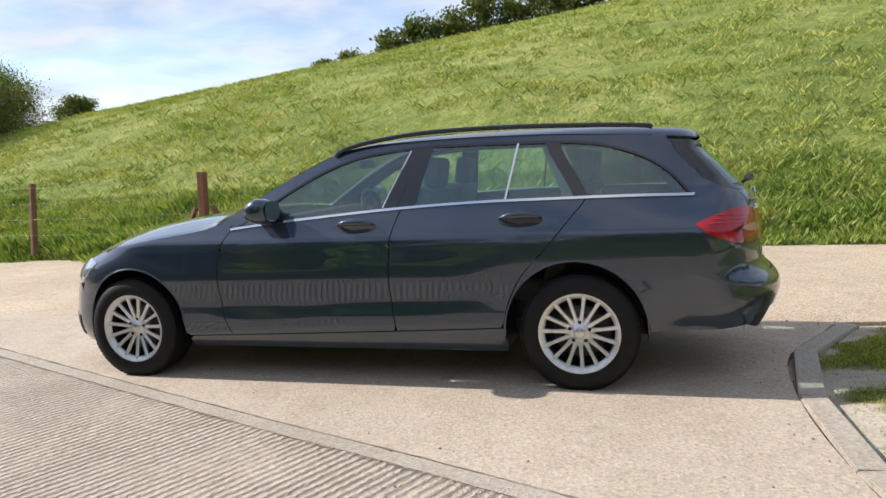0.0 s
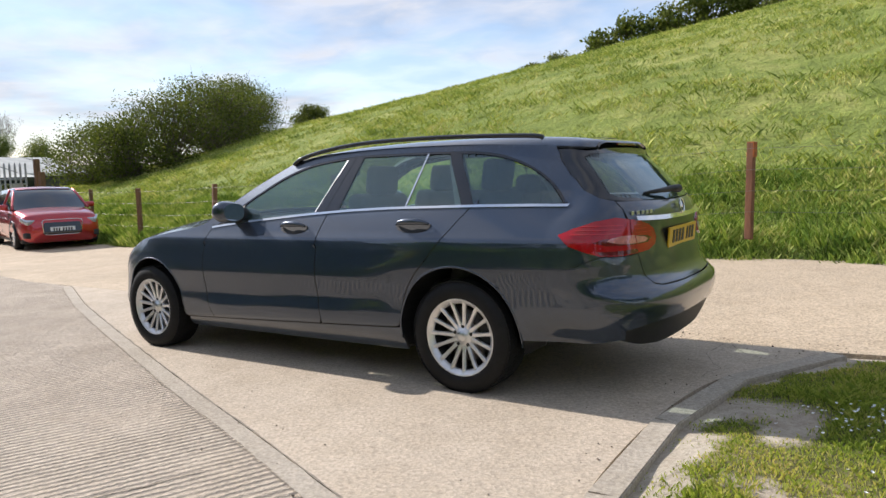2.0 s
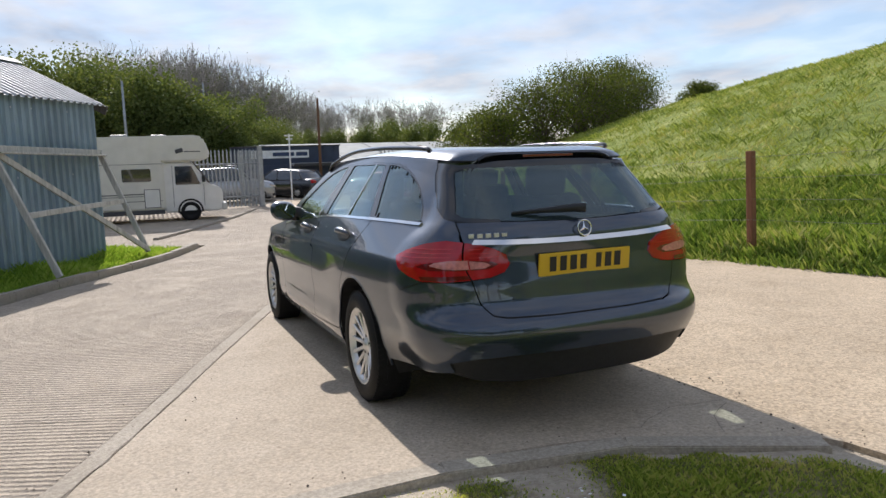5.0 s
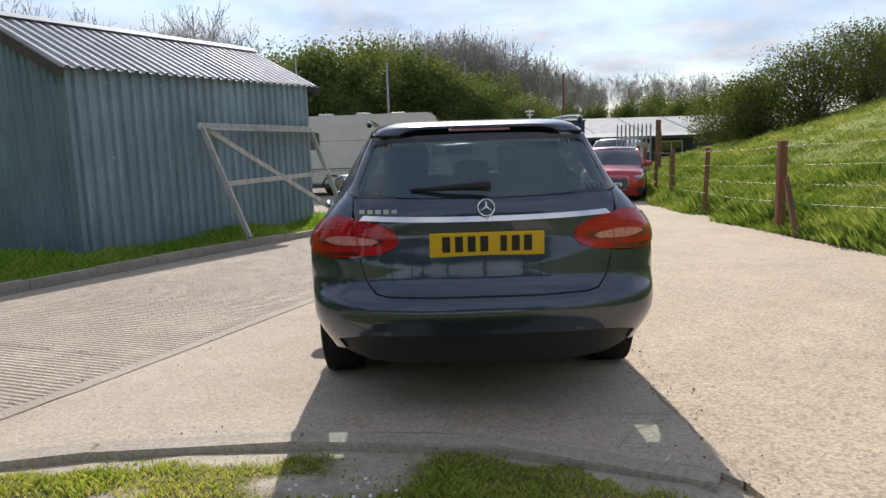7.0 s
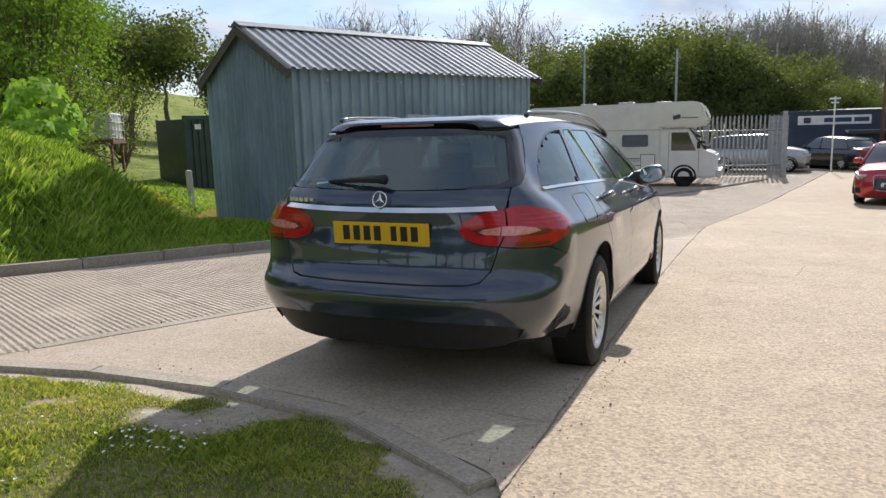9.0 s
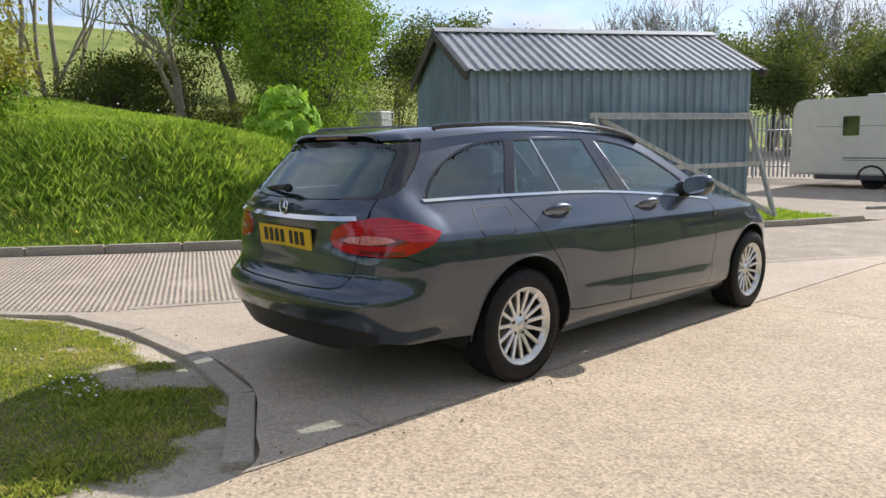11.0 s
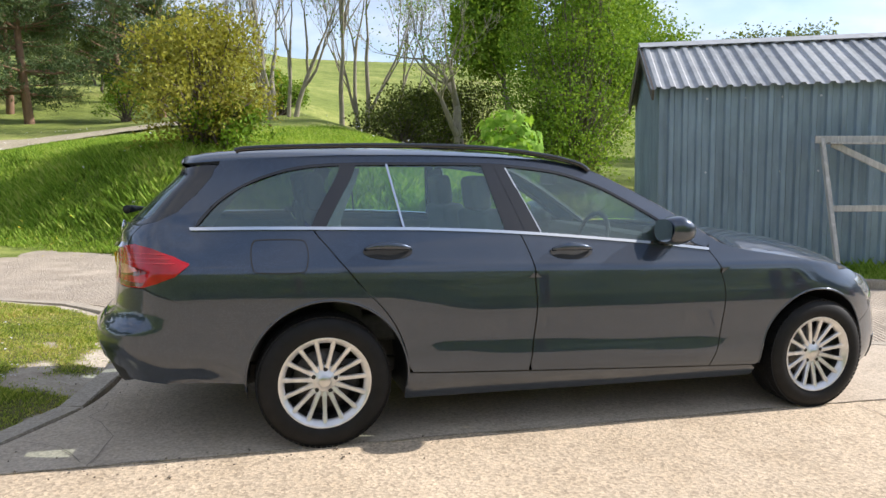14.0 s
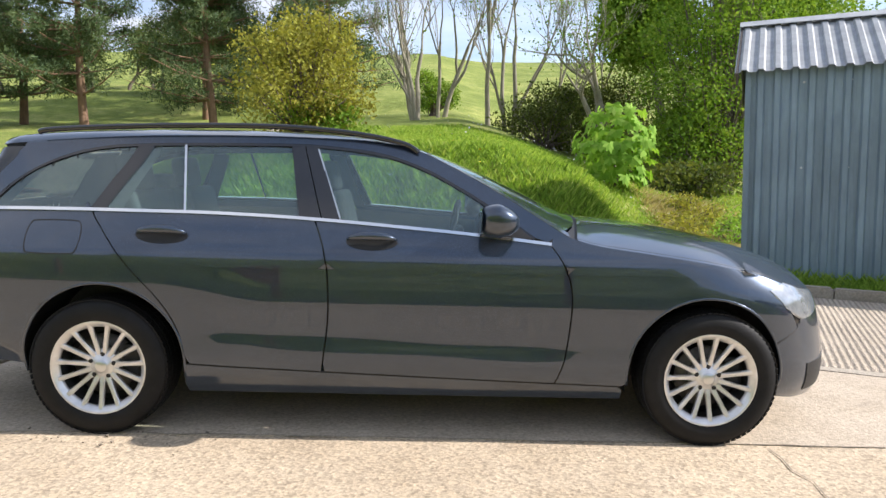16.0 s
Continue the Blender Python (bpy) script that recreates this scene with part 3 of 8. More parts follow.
# track that climbs behind the bank
TRACK = smooth_line([(-6.6, 9.0), (-6.9, 10.6), (-7.1, 12.3), (-6.9, 14.4), (-6.0, 16.8), (-4.0, 18.6), (-1.4, 19.6)], 8)
V, F = [], []
for i, (x, y) in enumerate(TRACK):
    a, b = TRACK[max(i - 1, 0)], TRACK[min(i + 1, len(TRACK) - 1)]
    n = Vector((-(b[1] - a[1]), b[0] - a[0])).normalized()
    w = 1.5 + 0.15 * math.sin(i * 1.7)
    for u in np.linspace(-1, 1, 7):
        px, py = x + n.x * w * u, y + n.y * w * u
        V.append((px, py, float(terrain(px, py)) + 0.13 - 0.05 * u * u))
    if i:
        for k in range(6):
            F.append((7 * i - 7 + k, 7 * i - 6 + k, 7 * i + 1 + k, 7 * i + k))
tagged(mesh_ob("dirt_track", V, F, M_DIRT, smooth=True), "pale dirt track climbing behind the grass bank", "track", kind="structure")

# ---- estate car: car axes are x ahead from the rear axle, y to its left, z up from the tyres' foot ----
CAR = Matrix.Rotation(radians(2.4), 4, "Y")


def car_paint(name, col, flake, rough=0.32):
    """Metallic base under a sharp clear coat, with a thin uneven film of road dust."""
    def build(nt, b):
        v = coords(nt)
        vor = node(nt, "ShaderNodeTexVoronoi", Scale=900.0)
        nt.links.new(v, vor.inputs["Vector"])
        spark = ramp(nt, vor.outputs["Color"], [(0.2, tuple(c * 0.75 for c in col)), (0.75, col), (1.0, flake)])
        dust = noise_tex(nt, v, 3.0, 6, 0.6)
        c = mixc(nt, ramp(nt, dust, [(0.45, (0, 0, 0)), (0.8, (0.06, 0.06, 0.06))]), spark, (0.12, 0.11, 0.095))
        nt.links.new(c, b.inputs["Base Color"])
        b.inputs["Metallic"].default_value = 0.62
        b.inputs["Roughness"].default_value = rough
        b.inputs["Coat Weight"].default_value = 1.0
        b.inputs["Coat Roughness"].default_value = 0.025
        b.inputs["Coat IOR"].default_value = 1.68
    return material(name, build)


def pane(name, tint, base=0.1, rough=0.0, film=0.06):
    """A thin tinted pane: light goes straight through, and the surface mirrors more at flat angles."""
    def build(nt, b):
        tr, gl = nt.nodes.new("ShaderNodeBsdfTransparent"), nt.nodes.new("ShaderNodeBsdfGlossy")
        fc, mx = node(nt, "ShaderNodeLayerWeight", Blend=0.5), nt.nodes.new("ShaderNodeMixShader")
        pw, sc = nt.nodes.new("ShaderNodeMath"), nt.nodes.new("ShaderNodeMath")
        pw.operation, sc.operation = "POWER", "MULTIPLY_ADD"
        pw.inputs[1].default_value = 4.0
        sc.inputs[1].default_value, sc.inputs[2].default_value = 0.85, base
        nt.links.new(fc.outputs["Facing"], pw.inputs[0])
        nt.links.new(pw.outputs[0], sc.inputs[0])
        tr.inputs[0].default_value = (*tint, 1)
        gl.inputs["Roughness"].default_value = rough
        gl.inputs[0].default_value = (0.85, 0.97, 1.0, 1)
        df, hz = nt.nodes.new("ShaderNodeBsdfDiffuse"), nt.nodes.new("ShaderNodeMixShader")
        df.inputs[0].default_value = (0.4, 0.6, 0.62, 1)
        hz.inputs[0].default_value = film
        nt.links.new(tr.outputs[0], hz.inputs[1])
        nt.links.new(df.outputs[0], hz.inputs[2])
        nt.links.new(sc.outputs[0], mx.inputs[0])
        nt.links.new(hz.outputs[0], mx.inputs[1])
        nt.links.new(gl.outputs[0], mx.inputs[2])
        nt.links.new(mx.outputs[0], nt.nodes["Material Output"].inputs["Surface"])
    return material(name, build)


M_PAINT = car_paint("dark_blue_grey_paint", (0.021, 0.037, 0.066), (0.1, 0.15, 0.24))
M_GLASS = pane("tinted_glass", (0.8, 0.95, 0.9))
M_DARKGLASS = pane("privacy_glass", (0.74, 0.92, 0.87))
M_SCREEN = pane("shaded_screen_glass", (0.32, 0.38, 0.37))
M_MIRROR = plain("mirror_silver", (0.3, 0.33, 0.36), 0.03, 1.0, 0.02)
M_GUIDE = plain("bright_red_light_guide", (0.55, 0.012, 0.018), 0.2, 0, 0.1, coat=0.8)
M_GLOSSBLACK = plain("gloss_black_trim", (0.012, 0.012, 0.013), 0.12, 0, 0.2, coat=0.6)
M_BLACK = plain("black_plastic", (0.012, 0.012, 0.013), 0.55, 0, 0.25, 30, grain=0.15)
M_INSIDE = plain("dark_cabin_cloth", (0.07, 0.072, 0.075), 0.8, 0, 0.2, 40, grain=0.2)
M_LINING = plain("pale_headlining", (0.3, 0.3, 0.29), 0.9, 0, 0.08, 20)
M_RUBBER = plain("tyre_rubber", (0.009, 0.009, 0.0095), 0.62, 0, 0.3, 14, grain=0.25, spec=0.25)
M_CHROME = plain("polished_chrome", (0.78, 0.79, 0.8), 0.1, 1.0, 0.04)
M_SATIN = plain("satin_aluminium", (0.62, 0.63, 0.64), 0.3, 1.0, 0.05)
M_ALLOY = plain("silver_alloy_paint", (0.68, 0.68, 0.68), 0.34, 0.75, 0.14, 18, coat=0.3)
# darker than the alloy lip: the shade behind the spokes is in this colour
M_BARREL = plain("shade_dark_barrel", (0.06, 0.06, 0.06), 0.5, 0.3, 0.2)
M_DISC = plain("brake_steel", (0.12, 0.11, 0.1), 0.5, 0.8, 0.3, 30)
M_REDLENS = plain("red_lamp_lens", (0.4, 0.002, 0.007), 0.2, 0, 0.2, 14, coat=1.0, spec=0.2)
M_DEEPRED = plain("deep_red_lens", (0.13, 0.003, 0.006), 0.1, 0, 0.2, coat=1.0)
M_CLEARLENS = plain("clear_lamp_lens", (0.64, 0.24, 0.22), 0.15, 0.2, 0.25, 60, coat=0.9)
M_HEADLENS = plain("head_lamp_lens", (0.42, 0.44, 0.46), 0.14, 0.6, 0.25, 30, coat=1.0)
M_PLATE = plain("yellow_plate", (0.72, 0.44, 0.015), 0.4, 0, 0.05)
M_CHARS = plain("plate_black", (0.015, 0.015, 0.015), 0.5)
M_WHITE = plain("white_plate", (0.75, 0.76, 0.74), 0.4, 0, 0.05)


def pchip(xs, ys):
    """A smooth curve through points that never overshoots them."""
    xs, ys = np.array(xs, float), np.array(ys, float)
    h, d = np.diff(xs), np.diff(ys) / np.diff(xs)
    m = np.empty_like(xs)
    m[0], m[-1] = d[0], d[-1]
    for i in range(1, len(xs) - 1):
        m[i] = 0 if d[i - 1] * d[i] <= 0 else 2 * d[i - 1] * d[i] / (d[i - 1] + d[i])

    def at(x):
        x = min(max(x, xs[0]), xs[-1])
        i = min(max(int(np.searchsorted(xs, x)) - 1, 0), len(h) - 1)
        t = (x - xs[i]) / h[i]
        return ((1 + 2 * t) * (1 - t) ** 2 * ys[i] + t * (1 - t) ** 2 * h[i] * m[i] + t * t * (3 - 2 * t) * ys[i + 1] + t * t * (t - 1) * h[i] * m[i + 1])
    return at


# half width by height amidships; taper towards the tail, low and high; the ends by height; the edge line and the middle line by length
half_w = pchip([0.15, 0.2, 0.25, 0.32, 0.4, 0.47, 0.55, 0.64, 0.72, 0.8, 0.855, 0.9, 0.95, 1.0, 1.04, 1.1, 1.2, 1.3, 1.37, 1.43],
               [0.74, 0.81, 0.848, 0.876, 0.886, 0.883, 0.888, 0.897, 0.901, 0.898, 0.89, 0.87, 0.848, 0.825, 0.804, 0.77, 0.708, 0.645, 0.6, 0.56])
x_rear = pchip([0.15, 0.22, 0.3, 0.42, 0.52, 0.57, 0.61, 0.66, 0.75, 0.88, 0.93, 0.99, 1.03, 1.1, 1.2, 1.3, 1.38],
               [-0.87, -0.955, -1.015, -1.064, -1.09, -1.078, -1.03, -1.0, -0.99, -0.972, -0.972, -0.965, -0.94, -0.872, -0.775, -0.682, -0.665])
len_rear = pchip([0.15, 0.6, 0.95, 1.05, 1.2, 1.4], [0.42, 0.45, 0.40, 0.28, 0.18, 0.12])
x_front = pchip([0.12, 0.18, 0.3, 0.45, 0.58, 0.68, 0.74, 0.9], [3.56, 3.62, 3.63, 3.62, 3.59, 3.55, 3.5, 3.3])
taper_lo, taper_hi = 0.055, 0.16
z_edge = pchip([-0.66, -0.5, -0.3, 0.2, 0.7, 1.1, 1.25, 1.4, 1.7, 1.94, 2.08, 2.16, 2.3, 2.5, 2.84, 3.1, 3.25, 3.4, 3.55, 3.62],
               [1.334, 1.349, 1.368, 1.398, 1.408, 1.402, 1.391, 1.366, 1.235, 1.1, 1.015, 0.968, 0.932, 0.905, 0.857, 0.798, 0.748, 0.712, 0.69, 0.68])
z_mid = pchip([-0.66, -0.5, 0.0, 0.5, 0.9, 1.2, 1.4, 1.7, 2.0, 2.2, 2.3, 2.42, 2.62, 2.95, 3.28, 3.5, 3.58, 3.62],
              [1.372, 1.402, 1.434, 1.447, 1.443, 1.42, 1.385, 1.285, 1.155, 1.06, 1.025, 1.015, 0.998, 0.952, 0.868, 0.78, 0.73, 0.685])
S_REAR, S_FRONT, EXP_R, EXP_F, LEN_F = -0.55, 2.9, 2.8, 2.6, 0.76


def side_w(x, z):
    k = taper_lo + (taper_hi - taper_lo) * float(sstep(0.85, 1.12, z))
    w = half_w(z) * (1 - 0.1 * float(sstep(-0.2, -0.6, x) * sstep(0.5, 0.3, z)))
    if x < 0.5:
        w *= 1 - k * ((0.5 - x) / 1.1) ** 2
    # creases pressed into the doors
    fade = float(sstep(0.25, 0.8, x) * sstep(3.0, 2.6, x))
    zc, zl = 0.826 + 0.006 * (x - 1), 0.5 - 0.05 * (x - 0.5)
    if z < zc:
        w -= 0.02 * fade * float(sstep(zc, zc - 0.02, z)) * float(sstep(0.6, zc, z))
    w += 0.009 * float(sstep(0.38, 0.6, x) * sstep(2.3, 2.0, x)) * float(sstep(zl + 0.035, zl - 0.05, z)) * float(sstep(0.24, 0.34, z))
    if x > 1.3:
        w *= 1 - 0.012 * ((x - 1.3) / 1.5) ** 2
    return w


def shell(s, z):
    """The flanks and both ends in one sheet, left half."""
    if s < 0.3:
        xj = x_rear(z) + len_rear(z)
        if s >= S_REAR:
            x = 0.3 + (s - 0.3) * (0.3 - xj) / (0.3 - S_REAR)
            return Vector((x, side_w(x, z), z))
        t = min((S_REAR - s), 1.0) * math.pi / 2
        return Vector((xj - len_rear(z) * math.sin(t) ** (2 / EXP_R), side_w(xj, z) * max(math.cos(t), 0.0) ** (2 / EXP_R), z))
    if s > 2.2:
        xj = x_front(z) - LEN_F
        if s <= S_FRONT:
            x = 2.2 + (s - 2.2) * (xj - 2.2) / (S_FRONT - 2.2)
            return Vector((x, side_w(x, z), z))
        t = min(s - S_FRONT, 1.0) * math.pi / 2
        return Vector((xj + LEN_F * math.sin(t) ** (2 / EXP_F), side_w(xj, z) * max(math.cos(t), 0.0) ** (2 / EXP_F), z))
    return Vector((s, side_w(s, z), z))


def at_x(x, z):
    """Sheet coordinates of a place on the flank or round the corner, by its x."""
    if x < 0.3:
        xj, n = x_rear(z) + len_rear(z), len_rear(z)
        if x >= xj:
            return (0.3 + (x - 0.3) * (0.3 - S_REAR) / (0.3 - xj), z)
        return (S_REAR - math.asin(min(1, (xj - x) / n) ** (EXP_R / 2)) / (math.pi / 2), z)
    if x > 2.2:
        xj = x_front(z) - LEN_F
        if x <= xj:
            return (2.2 + (x - 2.2) * (S_FRONT - 2.2) / (xj - 2.2), z)
        return (S_FRONT + math.asin(min(1, (x - xj) / LEN_F) ** (EXP_F / 2)) / (math.pi / 2), z)
    return (x, z)


def at_y(y, z, front=False):
    """Sheet coordinates of a place on an end, by its y."""
    if front:
        return (S_FRONT + math.acos(min(1, y / side_w(x_front(z) - LEN_F, z)) ** (EXP_F / 2)) / (math.pi / 2), z)
    return (S_REAR - math.acos(min(1, y / side_w(x_rear(z) + len_rear(z), z)) ** (EXP_R / 2)) / (math.pi / 2), z)


def edge_point(x):
    z = z_edge(x)
    return shell(*at_x(x, z))


def top(x, v):
    """Bonnet, windscreen and roof in one sheet: v is 0 at the edge line and 1 in the middle."""
    e, zc = edge_point(x), z_mid(x)
    v = min(max(v, 0), 1)
    flat = 2.3 + 3.2 * float(sstep(1.9, 1.0, x)) + 4.0 * float(sstep(0.4, -0.5, x))
    return Vector((x, e.y * (1 - v), e.z + (zc - e.z) * (1 - (1 - v) ** flat)))


def dense(poly, step=0.05):
    """A closed outline with points close together."""
    out = []
    for i in range(len(poly)):
        p, q = poly[i - 1], poly[i]
        n = max(1, int(math.hypot(q[0] - p[0], q[1] - p[1]) / step))
        out += [(p[0] + (q[0] - p[0]) * k / n, p[1] + (q[1] - p[1]) * k / n) for k in range(n)]
    return out


def panel(name, poly, mat, parent, chart=shell, side=1, lift=0.0, rim=0.014, cell=(0.05, 0.04), label="", both=False):
    """A piece of bodywork: the outline laid on a sheet, with edges turned in. side -1 mirrors it, both joins the two halves."""
    pts, faces = sheet_data(poly, *cell)
    pos, nor = [], []
    for a, b in pts:
        p = chart(a, b)
        h = 2e-3
        da, db = chart(a + h, b) - chart(a - h, b), chart(a, b + h) - chart(a, b - h)
        n = db.cross(da)
        if n.length < 1e-9:
            n = Vector((p.x - 1.3, p.y, 0))
        n.normalize()
        if n.dot(Vector((0.25 * (p.x - 1.3), p.y + 0.02, p.z - 0.6 if chart is top else 0.0))) < 0 and chart is not top:
            n = -n
        if chart is top and n.z < 0:
            n = -n
        pos.append(p + lift * n)
        nor.append(n)
    sides = (1, -1) if both else (side,)
    V, F, N, rims = [], [], [], set()
    for sg in sides:
        base = len(V)
        V += [Vector((p.x, p.y * sg, p.z)) for p in pos]
        N += [Vector((n.x, n.y * sg, n.z)) for n in nor]
        edges = {}
        for f in faces:
            g = [base + i for i in f]
            turn = sum((V[g[k - 1]].cross(V[g[k]]) for k in range(len(g))), Vector((0, 0, 0))).dot(N[g[0]]) < 0
            g = g[::-1] if turn else g
            F.append(g)
            for k in range(len(g)):
                key = (g[k - 1], g[k])
                if (key[1], key[0]) in edges:
                    del edges[(key[1], key[0])]
                else:
                    edges[key] = 1
        if rim:
            inner = {}
            for a, b in edges:
                if both and abs(V[a].y) < 2e-3 and abs(V[b].y) < 2e-3:
                    continue
                q = []
                for i in (a, b):
                    if i not in inner:
                        inner[i] = len(V)
                        V.append(V[i] - rim * N[i])
                        N.append(N[i])
                    q.append(inner[i])
                rims.add(len(F))
                F.append([b, a, q[0], q[1]])
    ob = mesh_ob(name, V, F, mat, parent, label, smooth=True)
    me = ob.data
    if mat is M_PAINT:
        me.materials.append(M_BLACK)
        me.polygons.foreach_set("material_index", np.array([1 if k in rims else 0 for k in range(len(F))], np.int32))
    try:
        me.normals_split_custom_set_from_vertices([tuple(n) for n in N])
    except RuntimeError:
        pass
    return ob


def ribbon(name, line, width, mat, parent, side=1, lift=0.004, chart=shell, thick=0.006, closed=False, label="", tilt=0.0):
    """A flat strip of trim along a line on the sheet, with thickness."""
    line = [tuple(p) for p in line]
    n = len(line)
    V, F = [], []
    for i in range(n):
        a, b = line[i - 1 if closed else max(i - 1, 0)], line[(i + 1) % n if closed else min(i + 1, n - 1)]
        d = Vector((b[0] - a[0], b[1] - a[1]))
        d.normalize()
        o = Vector((-d.y, d.x)) * width / 2
        p, q = chart(line[i][0] + o.x, line[i][1] + o.y), chart(line[i][0] - o.x, line[i][1] - o.y)
        h = 2e-3
        nn = (chart(line[i][0], line[i][1] + h) - chart(line[i][0], line[i][1] - h)).cross(chart(line[i][0] + h, line[i][1]) - chart(line[i][0] - h, line[i][1]))
        nn.normalize()
        if nn.dot(Vector((0.25 * (p.x - 1.3), p.y + 0.02, 0.3 if chart is top else 0))) < 0:
            nn = -nn
        for r in (p + (lift + tilt) * nn, q + lift * nn, q + (lift - thick) * nn, p + (lift - thick) * nn):
            V.append((r.x, r.y * side, r.z))
    for i in range(n if closed else n - 1):
        j = (i + 1) % n
        for k in range(4):
            F.append((4 * i + k, 4 * i + (k + 1) % 4, 4 * j + (k + 1) % 4, 4 * j + k))
    if not closed:
        F += [(0, 1, 2, 3), (4 * n - 1, 4 * n - 2, 4 * n - 3, 4 * n - 4)]
    return mesh_ob(name, V, F, mat, parent, label)


def inset(poly, d):
    """An outline drawn in by d."""
    n, out = len(poly), []
    area = sum(poly[i - 1][0] * poly[i][1] - poly[i][0] * poly[i - 1][1] for i in range(n))
    sg = 1 if area > 0 else -1
    for i in range(n):
        a, b, c = Vector(poly[i - 1]), Vector(poly[i]), Vector(poly[(i + 1) % n])
        u, w = (b - a), (c - b)
        if u.length < 1e-6 or w.length < 1e-6:
            out.append(tuple(b))
            continue
        u.normalize(), w.normalize()
        m = Vector((-u.y - w.y, u.x + w.x)) * sg
        if m.length < 1e-6:
            m = Vector((-u.y, u.x)) * sg
        m.normalize()
        k = max(0.5, abs(m.dot(Vector((-u.y, u.x)))))
        out.append(tuple(b + m * d / k))
    return out


def arch(cx, r, a0, a1, n=22, cz=0.334):
    return [(cx + r * math.cos(radians(a0 + (a1 - a0) * k / n)), cz + r * math.sin(radians(a0 + (a1 - a0) * k / n))) for k in range(n + 1)]


car = empty("estate_car", CAR, "dark blue-grey estate car with silver multi-spoke alloy wheels, parked", "car")
G = 0.0036  # half a shut gap
BELT = [(-0.6, 1.03), (-0.3, 1.037), (0, 1.04), (0.37, 1.04), (0.7, 1.033), (1.03, 1.018), (1.39, 0.994), (1.75, 0.966), (2.09, 0.932)]
belt_z = pchip([p[0] for p in BELT], [p[1] for p in BELT])
DLO_TOP = smooth_line([(-0.6, 1.036), (-0.5, 1.15), (-0.38, 1.235), (-0.22, 1.305), (-0.05, 1.343), (0.15, 1.358), (0.4, 1.366), (0.8, 1.373), (1.0, 1.367), (1.27, 1.337), (1.48, 1.272), (1.68, 1.17), (1.82, 1.085), (2.0, 0.965)], 5)
SEAM_REAR = smooth_line([(-0.016, 1.04), (0.027, 0.951), (0.156, 0.792), (0.287, 0.65), (0.365, 0.518), (0.41, 0.352)], 5)
SEAM_B = smooth_line([(0.985, 1.02), (1.03, 0.9), (1.052, 0.78), (1.058, 0.588), (1.03, 0.325)], 5)
SEAM_FRONT = smooth_line([(2.07, 0.935), (2.13, 0.85), (2.168, 0.75), (2.175, 0.63), (2.155, 0.42), (2.113, 0.29)], 5)
sill_z = lambda x: 0.348 + (x - 0.41) * (0.285 - 0.348) / 1.7  # noqa: E731
TAIL_SEAM = [(-0.275, 0.608), (-0.45, 0.655), (-0.6, 0.70)]


def shifted(line, dx):
    return [(p[0] + dx, p[1]) for p in line]


